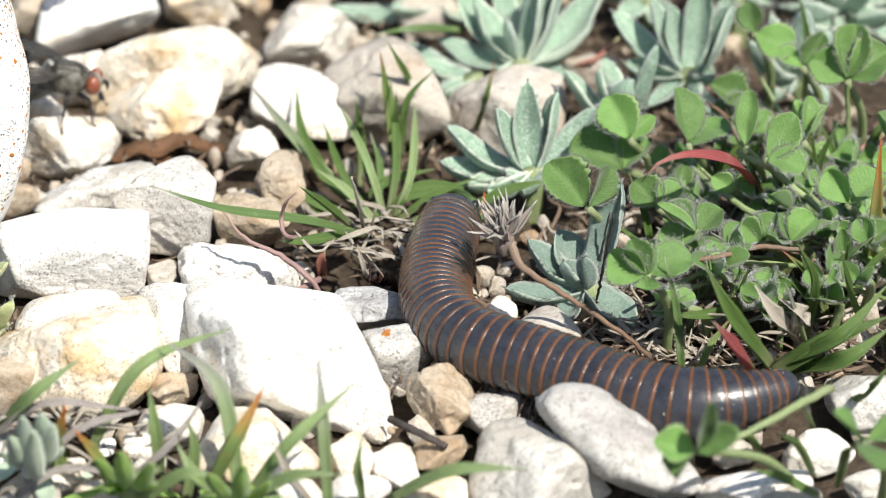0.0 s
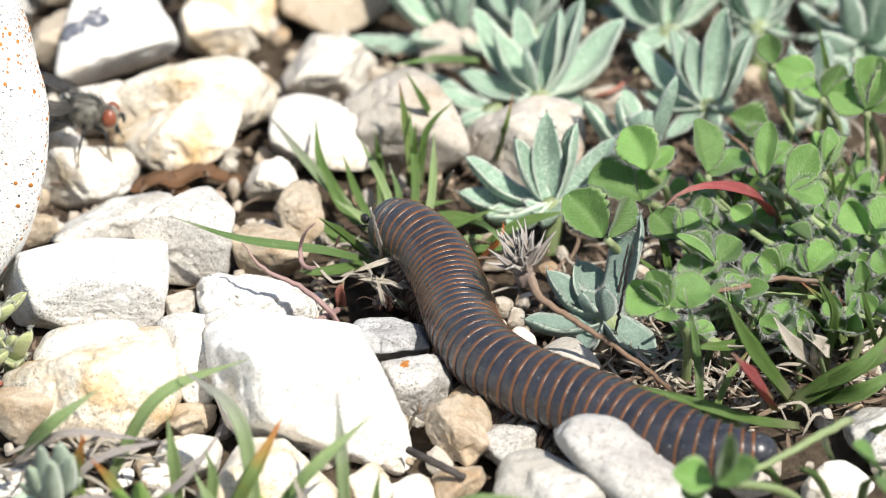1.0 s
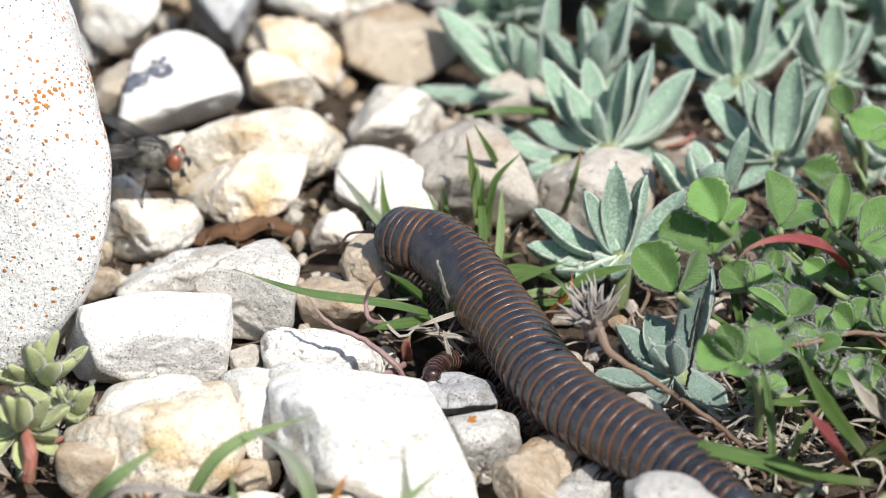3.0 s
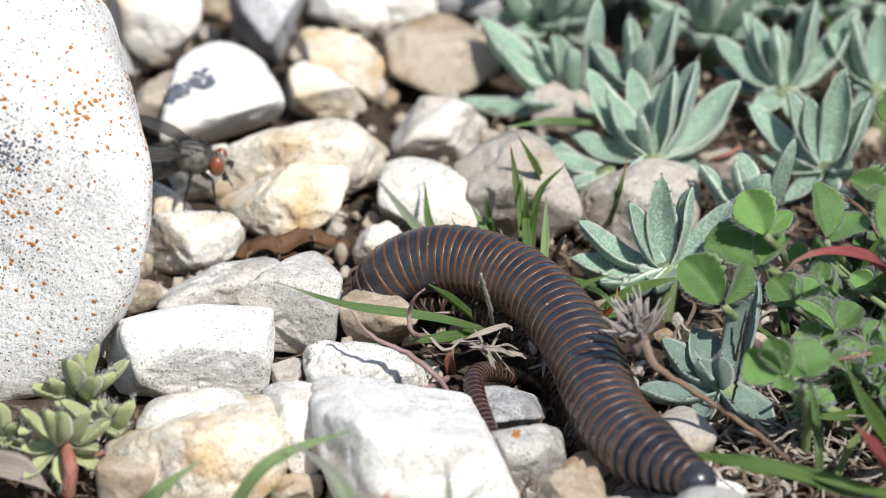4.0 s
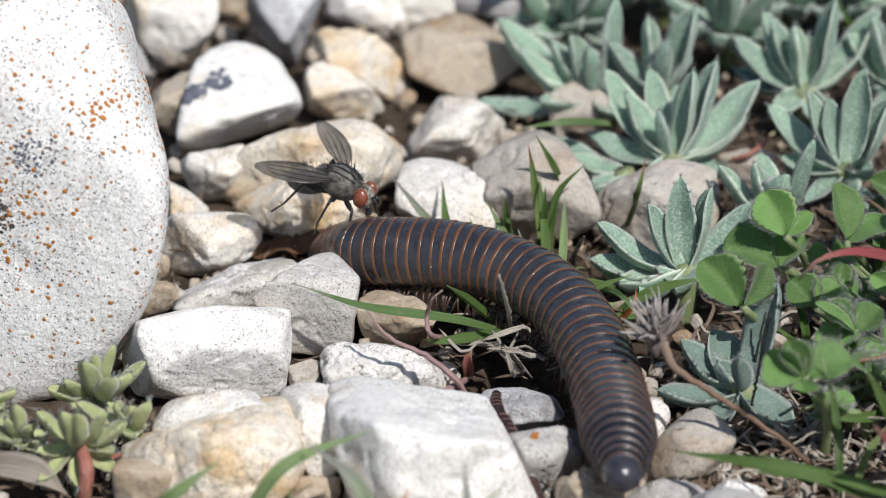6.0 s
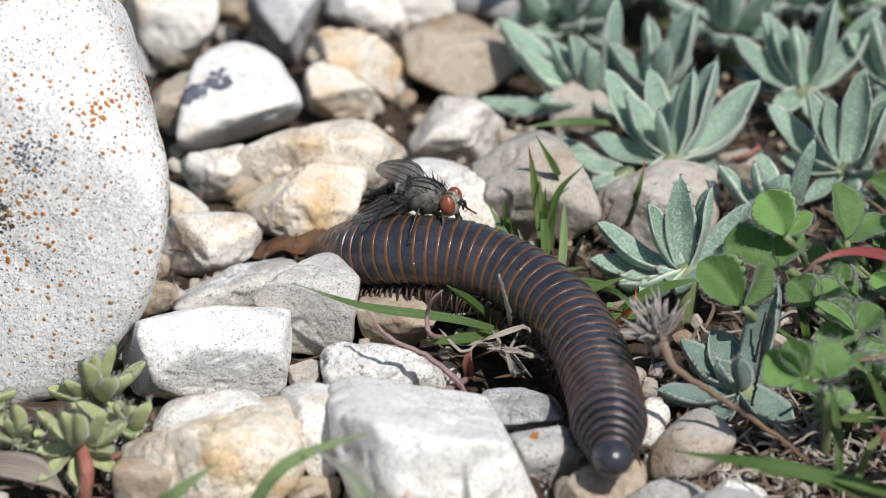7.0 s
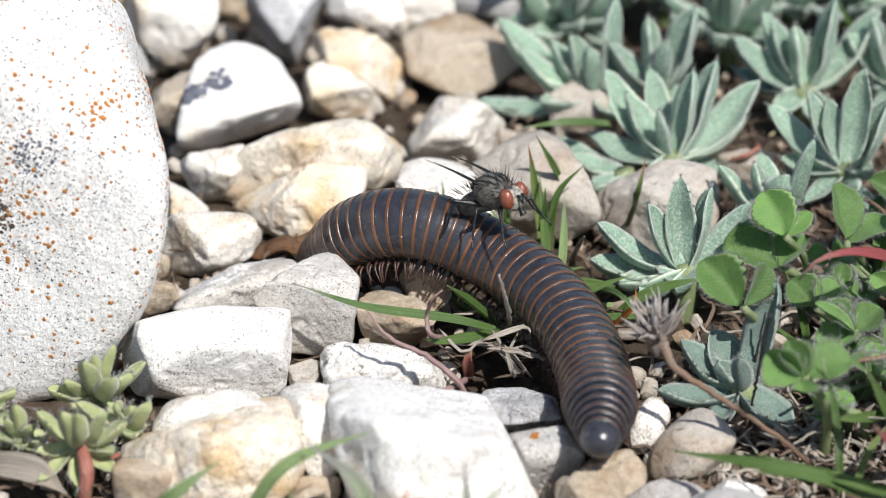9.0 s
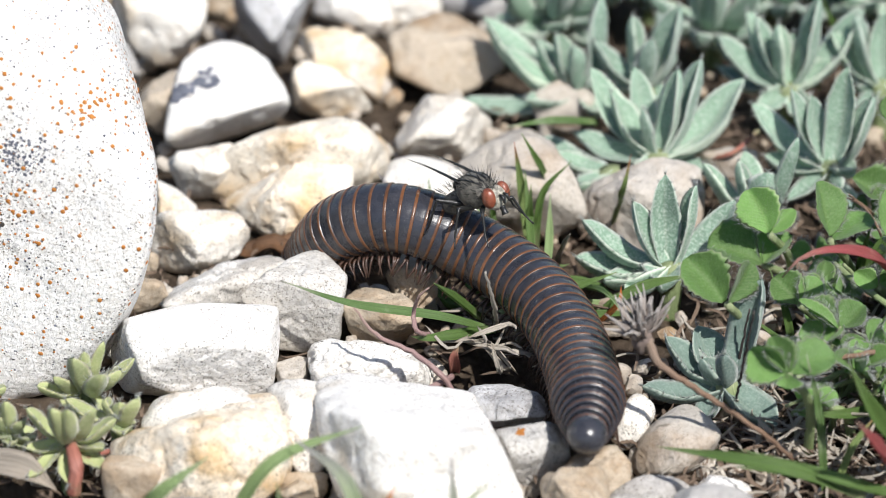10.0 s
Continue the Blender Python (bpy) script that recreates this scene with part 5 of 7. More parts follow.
rosette("silver_rosette", 36.0, 55.4, 4, [(5.2, -0.4, 2.2, 3.0), (2.5, -3.0, 5.2, 3.0), (-0.8, -3.5, 8.2, 2.5), (-2.2, -4.9, 7.1, 2.9), (-5.8, 0.4, 2.4, 2.5), (-6.3, -2.3, 1.3, 2.9), (-3.2, -11.4, 2.9, 2.5), (0.2, -6.3, 1.2, 2.3), (2.4, -3.9, 1.1, 3.0)], SILVER, "silver-green rosette of felted pointed leaves", seed=49, group="silver rosettes", lower=3, hairs=True)
rosette("silver_rosette", 45.9, 32.3, 4, [(5.3, -2.6, 2.4, 2.8), (3.4, -4.2, 6.9, 2.8), (-0.3, -5.5, 8.4, 2.7), (-3.2, -7.8, 7.9, 2.6), (-4.2, -5.6, 5.8, 2.5), (-5.7, -5.1, 2.7, 2.5), (-3.1, -5.5, 1.1, 2.9), (-1.3, -9.8, 1.3, 2.4), (4.1, -4.9, 1.5, 2.7)], SILVER, "silver-green rosette of felted pointed leaves", seed=50, group="silver rosettes", lower=3, hairs=True)
rosette("silver_rosette", 47.4, 19.9, 4, [(5.2, 0.4, 1.4, 2.9), (2.0, -5.6, 7.6, 3.0), (0.0, -5.3, 8.5, 2.7), (-3.0, -6.5, 8.4, 2.5), (-5.9, -2.1, 3.9, 2.3), (-4.4, -5.0, 2.7, 2.8), (-4.4, -9.2, 2.3, 2.5), (0.2, -11.5, 2.8, 2.9), (3.2, -6.5, 2.2, 2.7)], SILVER, "silver-green rosette of felted pointed leaves", seed=51, group="silver rosettes", lower=3, hairs=True)
rosette("silver_rosette", 52.7, 44.1, 4, [(4.3, 0.0, 2.4, 2.8), (2.9, -4.0, 6.0, 2.5), (-0.5, -8.5, 8.3, 2.9), (-3.7, -8.3, 7.9, 2.9), (-4.2, -4.7, 4.7, 2.7), (-4.0, -4.3, 2.5, 2.3), (-2.9, -6.3, 1.7, 2.9), (0.2, -9.8, 1.6, 2.6), (2.2, -4.4, 1.8, 3.0)], SILVER, "silver-green rosette of felted pointed leaves", seed=52, group="silver rosettes", lower=3, hairs=True)
# stonecrop and blue-green succulents
rosette("stonecrop", -26.3, -36.8, 4, [(-2.9, -0.4, 2.5, 1.7), (-0.7, -3.7, 4.5, 1.9), (0.3, -4.0, 4.5, 1.6), (2.2, -2.0, 3.5, 1.7), (3.5, -1.0, 2.0, 1.8), (-2.9, -1.2, -0.4, 1.6), (2.6, -1.8, 0.0, 1.7), (2.8, -2.3, -1.5, 1.5), (-2.7, -3.2, -1.5, 1.4)], SUCCULENT, "dull green stonecrop with fleshy leaves", seed=21, thick=0.9, fold=0.45, bow=0.14, peak=0.62, foot=0.45, lower=2, hairs=True)
rosette("stonecrop", -25.7, -29.6, 4, [(-0.4, -2.8, 4.0, 1.9), (-2.1, -2.0, 2.0, 1.8), (1.6, -1.2, 4.5, 1.4), (2.8, -1.0, 2.0, 2.1), (3.8, 0.7, 2.0, 1.5), (-3.3, -1.6, 1.0, 1.7), (0.3, -1.8, 4.0, 1.4), (1.7, -4.3, 3.5, 1.9)], SUCCULENT, "dull green stonecrop with fleshy leaves", seed=22, thick=0.9, fold=0.45, bow=0.14, peak=0.62, foot=0.45, lower=2, hairs=True)
rosette("stonecrop", -22.8, -33.9, 3.5, [(1.5, -1.7, 3.0, 2.0), (0.4, -1.8, 0.1, 1.7), (-4.0, 0.7, 1.5, 2.1), (-1.0, -0.2, 2.0, 1.8), (0.2, -1.3, 2.5, 1.4)], SUCCULENT, "dull green stonecrop with fleshy leaves", seed=23, thick=0.9, fold=0.45, bow=0.14, peak=0.62, foot=0.45, lower=2, hairs=True)
rosette("stonecrop", -30.7, -34.5, 3, [(-0.1, -1.6, 3.5, 1.4), (-1.0, -1.1, 2.0, 1.4), (1.1, -1.6, 2.0, 1.4), (0.1, -1.8, -0.0, 1.5), (1.9, -1.8, 0.5, 1.5), (-1.8, -1.7, 1.0, 1.5)], SUCCULENT, "dull green stonecrop with fleshy leaves", seed=24, thick=0.9, fold=0.45, bow=0.14, peak=0.62, foot=0.45, lower=3, hairs=True)
rosette("stonecrop", -33.9, -30.5, 4, [(1.1, -1.1, 3.0, 1.7), (2.6, -0.9, 1.0, 1.7), (-1.1, -0.2, 2.0, 1.7), (1.8, -1.7, 0.0, 1.6)], SUCCULENT, "dull green stonecrop with fleshy leaves", seed=25, thick=0.9, fold=0.45, bow=0.14, peak=0.62, foot=0.45, lower=3, hairs=True)
stalk("red_shoot", "red fleshy shoot of stonecrop", [(-25.8, -40.1, 1.0), (-25.6, -39.6, 3.2), (-26.3, -36.8, 3.8)], [0.55, 0.55, 0.42], RED_STEM, "plant")
stalk("red_shoot", "thin red stem of the stonecrop", [(-22.1, -33.6, 1.5), (-24.1, -37.0, 2.5), (-25.4, -38.3, 2.8)], [0.16, 0.2, 0.2], RED_STEM, "plant")
tagged(new("dead_leaf", blade_mesh([(-32.9, -37.0, 2.0), (-29.4, -39.1, 2.5), (-27.0, -40.3, 1.5)], 2.2, PALE_LEAF, up=(0, -0.6, 0.8))), "greyish dry curled leaf beside the stonecrop", "leaf")
rosette("blue_green_succulent", -18.8, -52.1, 4, [(-0.3, -5.5, 6, 1.4), (1.1, -5.1, 6, 1.5), (1.9, -6.6, 6, 1.5), (-1.2, -4.9, 4, 1.4), (0.8, -10.6, 8, 1.5), (2.2, -3.2, 2, 1.5), (-1.9, -3.9, 2, 1.4), (1.3, -3.9, 2, 1.5), (-0.4, -3.1, 1, 1.4)], SEDUM, "small blue-green succulent with plump leaves", seed=26, thick=0.8, fold=0.2, bow=0.2, peak=0.62, lower=5)
rosette("green_weed", -12.0, -56.2, 4, [(-2.0, -3.8, 4, 1.4), (-0.1, -6.2, 6, 1.4), (2.0, -6.1, 5, 1.4), (2.2, -2.7, 1, 1.4), (-1.7, -3.4, 1, 1.4)], WEED, "low bright green weed among stones", seed=27, thick=0.3, lower=3)
rosette("green_weed", -4.3, -58.2, 4, [(-1.8, -4.0, 4, 1.4), (0.6, -6.1, 6, 1.4), (2.5, -4.8, 4, 1.4), (-2.7, -2.2, 1, 1.4), (3.2, -2.6, 1, 1.4)], WEED, "low bright green weed among stones", seed=28, thick=0.3, lower=3)

# clover
clover(26.2, -15.0, 9, [(-1.8, 2.1, 3.5, 3.4), (2.1, 1.2, 1.9, 1.5)], (2.2, 4.5, -9.0), "fresh green clover leaf with hairy edges", 300)
clover(30.7, -16.0, 9, [(-0.9, 2.7, 4.5, 3.0), (3.8, 1.1, 1.6, 3.4)], (2.2, 4.5, -9.0), "fresh green clover leaf with hairy edges", 301)
clover(25.9, -14.3, 6, [(-4.9, 1.1, 1.5, 3.9), (2.3, 1.4, 2.2, 2.7)], (2.2, 3.0, -6.0), "fresh green clover leaf with hairy edges", 302)
clover(36.7, -6.1, 7, [(-3.7, 1.3, 2.0, 3.3)], (2.2, 3.5, -7.0), "fresh green clover leaf with hairy edges", 303)
clover(35.0, -18.4, 10, [(0.4, 2.7, 4.5, 1.8)], (2.2, 5.0, -10.0), "fresh green clover leaf with hairy edges", 304)
clover(36.2, -22.0, 11, [(2.6, 2.0, 3.3, 2.6), (3.1, -1.2, -0.5, 2.2)], (2.2, 5.5, -11.0), "fresh green clover leaf with hairy edges", 305)
clover(22.2, -26.1, 9, [(-3.5, 2.1, 3.4, 3.4), (2.0, 1.9, 3.1, 2.6)], (2.2, 4.5, -9.0), "fresh green clover leaf with hairy edges", 306)
clover(27.8, -24.3, 8, [(-2.2, 1.2, 1.9, 2.6), (1.7, 1.1, 1.8, 1.9)], (2.2, 4.0, -8.0), "fresh green clover leaf with hairy edges", 307)
clover(30.4, -28.2, 8, [(-2.9, 1.2, 1.8, 2.5), (2.1, 1.1, 1.8, 2.4), (-3.5, 1.4, 2.2, 1.1)], (2.2, 4.0, -8.0), "fresh green clover leaf with hairy edges", 308)
clover(25.8, -38.3, 10, [(-3.1, 1.1, 1.7, 2.8), (3.8, 0.9, 1.2, 2.9), (-0.3, -0.9, -0.9, 2.8), (-1.2, 1.6, 2.6, 2.1)], (2.2, 5.0, -10.0), "fresh green clover leaf with hairy edges", 309)
clover(29.2, -28.4, 7, [(-1.5, 0.9, 1.5, 1.9), (1.7, 0.8, 1.3, 2.0)], (2.2, 3.5, -7.0), "fresh green clover leaf with hairy edges", 310)
clover(43.7, -10.6, 12, [(-3.3, 1.1, 1.6, 2.9), (0.8, 2.6, 4.4, 2.9), (3.7, 1.3, 2.0, 3.3)], (2.2, 6.0, -12.0), "fresh green clover leaf with hairy edges", 311)
clover(37.1, -2.1, 12, [(3.5, -1.7, -1.1, 2.9), (-0.5, 1.5, 2.6, 2.1)], (2.2, 6.0, -12.0), "fresh green clover leaf with hairy edges", 312)
clover(39.8, -15.4, 9, [(-0.9, 2.0, 3.3, 1.8), (0.6, 2.1, 3.6, 1.8), (2.1, 1.7, 2.7, 1.9)], (2.2, 4.5, -9.0), "fresh green clover leaf with hairy edges", 313)
clover(42.2, -25.6, 9, [(-1.7, 1.5, 2.4, 2.4), (3.4, 1.4, 2.1, 3.3)], (2.2, 4.5, -9.0), "fresh green clover leaf with hairy edges", 314)
clover(35.7, -26.4, 6, [(-2.2, 1.0, 1.6, 2.1), (1.1, 1.4, 2.3, 1.9)], (2.2, 3.0, -6.0), "fresh green clover leaf with hairy edges", 315)
clover(37.9, -26.1, 6, [(-0.8, 1.2, 2.0, 1.6), (2.2, 1.1, 1.7, 2.3)], (2.2, 3.0, -6.0), "fresh green clover leaf with hairy edges", 316)
clover(41.0, -25.8, 6, [(-1.4, 0.8, 1.3, 1.9), (1.7, 0.7, 1.0, 2.1)], (2.2, 3.0, -6.0), "fresh green clover leaf with hairy edges", 317)
clover(43.7, -28.4, 7, [(-1.1, 1.2, 2.0, 2.1), (1.7, 0.9, 1.5, 2.4)], (2.2, 3.5, -7.0), "fresh green clover leaf with hairy edges", 318)
clover(47.0, -15.5, 9, [(-1.5, 1.3, 2.2, 2.4), (1.2, 1.4, 2.3, 2.7)], (2.2, 4.5, -9.0), "fresh green clover leaf with hairy edges", 319)
clover(40.9, -4.4, 10, [(-2.3, 0.9, 1.3, 1.8), (1.8, 1.6, 2.7, 2.1)], (2.2, 5.0, -10.0), "fresh green clover leaf with hairy edges", 320)
clover(34.1, -19.5, 7, [(-1.8, 0.7, 1.1, 1.7), (1.8, 0.5, 0.6, 1.8)], (2.2, 3.5, -7.0), "fresh green clover leaf with hairy edges", 321)
clover(38.2, -20.4, 7, [(-1.2, 0.7, 1.2, 1.6), (1.9, 0.5, 0.6, 1.9)], (2.2, 3.5, -7.0), "fresh green clover leaf with hairy edges", 322)
clover(27.2, -64.2, 11, [(-3.3, -0.4, 1, 2.5), (0.5, -2.8, 6, 1.6), (3.0, -1.7, 3, 2.0), (-1.5, -0.9, -2, 2.1)], (9.2, 11.9, -11.0), "fresh green clover leaf with hairy edges", 16, fringe=False)
clover(38.8, -63.4, 11, [(-2.5, -0.4, 3, 2.5), (0.7, -3.9, 0, 2.5), (3.5, 0.4, 2, 2.3)], (3.0, 8.8, -11.0), "fresh green clover leaf with hairy edges", 17, fringe=False)
clover(31.3, -30.6, 6.2, [(-2.2, -3.7, 3.0, 1.5), (0.7, 2.0, 1.4, 1.5), (0.4, -5.4, 2.9, 1.5)], (0.1, 5.4, -6.2), "small green clover leaf with hairy edges", 60)
clover(28.5, -33.5, 4.6, [(0.4, -5.0, 2.8, 1.3), (-1.8, -2.2, 2.1, 1.3), (0.7, 1.7, 1.3, 1.3)], (2.9, 1.8, -4.6), "small green clover leaf with hairy edges", 61)
clover(36.0, -32.4, 3.6, [(-0.2, 4.3, 0.1, 1.4), (1.2, -2.4, 2.2, 1.4), (-1.1, -0.6, 0.3, 1.4)], (2.3, 2.7, -3.6), "small green clover leaf with hairy edges", 62)
clover(41.6, -24.5, 6.6, [(-1.0, -1.3, 2.6, 1.1), (1.3, 0.2, 0.7, 1.1), (-1.3, -4.6, 2.3, 1.1)], (0.4, 4.6, -6.6), "small green clover leaf with hairy edges", 63)
clover(41.9, -27.9, 3.6, [(-0.1, 1.7, 1.7, 1.4), (1.2, -2.1, 1.7, 1.4)], (0.6, 1.6, -3.6), "small green clover leaf with hairy edges", 64)
clover(38.4, -22.6, 7.0, [(-2.5, -3.0, 3.0, 1.7), (1.3, 3.2, 1.2, 1.7), (0.9, -0.7, 0.1, 1.7)], (0.1, 6.4, -7.0), "small green clover leaf with hairy edges", 65)
clover(37.6, -24.7, 5.5, [(0.0, 1.6, 1.7, 1.4), (1.3, -1.2, 1.0, 1.4), (-2.1, -4.7, 2.9, 1.4)], (-0.2, 3.7, -5.5), "small green clover leaf with hairy edges", 66)
clover(43.9, -21.2, 5.7, [(2.0, 3.0, 0.3, 1.6), (-0.3, -1.3, 0.2, 1.6), (-1.7, -0.5, 2.4, 1.6)], (2.8, 5.2, -5.7), "small green clover leaf with hairy edges", 67)
clover(40.1, -31.7, 4.0, [(-2.3, -4.5, 2.9, 1.7), (0.0, 2.4, 1.8, 1.7), (1.1, -3.8, 2.6, 1.7)], (1.0, 2.1, -4.0), "small green clover leaf with hairy edges", 68)
clover(45.7, -13.9, 4.0, [(0.8, 3.3, 0.2, 1.1), (0.5, -1.7, 0.9, 1.1), (-1.9, -3.5, 2.6, 1.1)], (2.0, 3.4, -4.0), "small green clover leaf with hairy edges", 69)
clover(34.9, -34.3, 5.9, [(0.5, -4.2, 2.2, 1.5), (-1.9, -0.9, 1.4, 1.5), (0.9, 3.1, 0.8, 1.5)], (3.2, 4.9, -5.9), "small green clover leaf with hairy edges", 70)
clover(30.0, -17.1, 5.1, [(0.7, 2.2, 1.8, 1.6), (1.1, -2.4, 1.3, 1.6), (-2.1, -1.6, 1.7, 1.6)], (2.7, 4.4, -5.1), "small green clover leaf with hairy edges", 71)
clover(33.3, -29.9, 4.7, [(-0.3, 1.8, 0.8, 1.0), (1.1, -0.6, 1.0, 1.0)], (0.0, 1.4, -4.7), "small green clover leaf with hairy edges", 72)
clover(39.9, -32.7, 6.5, [(1.1, -0.7, 0.3, 1.6), (-1.7, 1.1, 0.3, 1.6), (1.2, 4.9, 0.1, 1.6)], (1.7, 7.4, -6.5), "small green clover leaf with hairy edges", 73)
clover(41.2, -16.6, 6.0, [(-1.5, -5.5, 2.7, 1.4), (-0.9, 0.9, 1.9, 1.4), (1.8, 1.1, 0.5, 1.4)], (3.3, 6.4, -6.0), "small green clover leaf with hairy edges", 74)
clover(41.7, -28.5, 6.1, [(-0.2, 0.3, 2.4, 1.4), (1.5, 0.5, 0.0, 1.4)], (1.7, 7.0, -6.1), "small green clover leaf with hairy edges", 75)
clover(31.4, -31.3, 6.3, [(-0.6, -0.3, 2.2, 1.2), (1.3, -0.2, 0.7, 1.2), (-1.0, -1.0, 0.5, 1.2)], (2.2, 4.0, -6.3), "small green clover leaf with hairy edges", 76)
clover(42.9, -25.3, 5.8, [(-1.7, 0.0, 1.5, 1.4), (1.1, -0.1, 2.2, 1.4)], (3.6, 5.6, -5.8), "small green clover leaf with hairy edges", 77)
clover(38.5, -22.5, 3.3, [(0.6, 1.5, 1.1, 1.0), (0.5, -1.9, 1.0, 1.0), (-1.9, -4.1, 3.0, 1.0)], (-0.6, 2.0, -3.3), "small green clover leaf with hairy edges", 78)
clover(42.2, -32.9, 6.5, [(-1.3, -0.1, 2.0, 1.3), (1.1, -1.3, 2.1, 1.3)], (1.6, 6.1, -6.5), "small green clover leaf with hairy edges", 79)

# grass
grass("green grass tuft with red-tipped upright blades",
      ([(8.0, -3.1, 1.2), (7.4, -2.6, 6.0), (6.7, -3.1, 11.0)], 0.75, GRASS_RED),
      ([(10.0, 1.8, 4.0), (8.6, -0.8, 8.1), (7.3, -1.4, 11.0)], 0.67, GRASS),
      ([(8.5, -3.1, 1.2), (9.0, -2.6, 6.0), (11.3, -2.4, 9.0)], 0.60, GRASS),
      ([(7.7, -2.6, 1.2), (7.9, -5.5, 5.0), (8.0, -6.5, 9.0)], 0.75, GRASS),
      ([(5.2, -2.5, 1.9), (5.0, -6.5, 6.0), (4.7, -7.9, 9.0)], 0.67, GRASS),
      ([(10.1, -5.0, 1.2), (10.5, -7.4, 4.0), (11.0, -9.1, 6.0)], 0.52, STRAW))
grass("green grass tuft sprouting between the stones",
      ([(5.2, -10.2, 0.5), (0.7, -6.4, 3.4), (-4.3, 1.8, 5.9)], 0.82, GRASS_GREY),
      ([(4.7, -10.7, 0.5), (0.7, -4.5, 3.4), (-0.1, 1.5, 5.5)], 0.82, GRASS),
      ([(5.6, -10.7, 0.5), (2.5, -9.6, 2.5), (0.2, -5.8, 4.6)], 0.97, GRASS),
      ([(5.2, -6.9, 0.5), (5.3, -4.8, 2.5), (4.9, 0.0, 4.2)], 0.75, GRASS),
      ([(4.2, -12.1, 0.5), (1.5, -11.9, 1.7), (-0.7, -9.8, 2.1)], 0.89, GRASS),
      ([(7.4, -11.2, 0.5), (9.7, -10.6, 2.5), (13.3, -10.8, 2.1), (15.4, -13.6, 0.8)], 0.75, GRASS),
      ([(5.2, -9.7, 0.5), (7.5, -9.6, 2.5), (11.1, -8.4, 2.9)], 0.82, GRASS),
      ([(7.4, -11.6, 0.5), (8.8, -11.7, 2.1), (12.4, -11.1, 2.5)], 0.89, GRASS),
      ([(11.0, -13.0, 0.5), (14.7, -12.0, 1.7), (20.9, -9.5, 2.5)], 0.82, GRASS),
      ([(3.3, -12.1, 0.5), (1.5, -12.1, 1.3), (0.2, -10.3, 2.9)], 0.75, GRASS),
      ([(7.4, -11.6, 0.5), (8.0, -8.6, 4.0), (7.6, -1.9, 8.0)], 0.67, GRASS),
      ([(7.9, -12.1, 0.5), (9.2, -10.5, 4.0), (9.6, -4.0, 7.0)], 0.67, GRASS_SOFT),
      ([(6.1, -12.6, 0.5), (3.8, -11.0, 2.5), (1.5, -10.4, 4.0)], 0.75, GRASS_SOFT),
      ([(8.7, -13.5, 0.5), (11.9, -14.3, 2.4), (15.3, -13.3, 2.0)], 0.75, GRASS_SOFT),
      ([(7.9, -13.0, 0.5), (10.8, -12.8, 2.8), (14.7, -11.7, 4.0)], 0.67, GRASS),
      ([(7.0, -12.1, 0.5), (5.5, -9.5, 4.5), (3.4, -3.0, 6.0)], 0.67, GRASS_SOFT),
      ([(9.6, -13.7, 0.5), (12.7, -15.1, 2.0), (16.8, -14.9, 2.0)], 0.67, GRASS),
      ([(5.6, -11.6, 0.5), (3.5, -8.6, 3.0), (2.1, -4.1, 5.0)], 0.67, GRASS),
      ([(6.3, -12.1, 0.5), (6.7, -8.6, 3.0), (5.9, -6.0, 5.0)], 0.60, GRASS_PALE))
grass("prostrate green grass with a pale tip",
      ([(5.0, -17.7, 2.0), (0.7, -20.8, 5.0), (-5.7, -22.5, 7.0), (-11.2, -20.6, 8.0)], 0.78, GRASS_PALE),
      ([(5.2, -17.5, 2.0), (2.8, -21.8, 4.0), (-0.2, -24.2, 5.0), (-1.4, -22.0, 4.0)], 0.97, GRASS),
      ([(4.2, -16.2, 2.0), (2.0, -19.8, 6.0), (0.3, -22.7, 9.0)], 0.89, GRASS),
      ([(1.9, -24.0, 2.0), (1.9, -25.0, 4.0), (2.2, -24.8, 5.0)], 0.89, RED_STEM))
grass("green grass under the silver rosettes",
      ([(12.3, -14.8, 1.0), (15.9, -14.8, 4.0), (20.5, -13.9, 5.0)], 0.89, GRASS),
      ([(11.8, -8.4, 1.0), (13.6, -17.1, 5.0), (15.3, -18.0, 3.0)], 0.60, GRASS_PALE),
      ([(12.9, -15.2, 1.0), (14.5, -17.1, 4.0), (14.8, -15.8, 5.0)], 0.52, ORANGE_LEAF),
      ([(14.0, 12.5, 5.0), (9.9, 8.7, 7.0), (6.2, 7.7, 7.0)], 0.75, GRASS_PALE),
      ([(14.8, 0.2, 2.0), (15.4, -3.6, 7.0), (16.0, -3.1, 10.0)], 0.60, GRASS_RED))
grass("long green grass blades lying over the gravel",
      ([(30.4, -44.8, 4.0), (24.3, -46.3, 7.0), (16.3, -41.8, 6.0)], 0.97, GRASS),
      ([(30.9, -45.6, 4.0), (26.4, -45.8, 6.0), (21.9, -43.0, 5.0)], 0.82, GRASS))
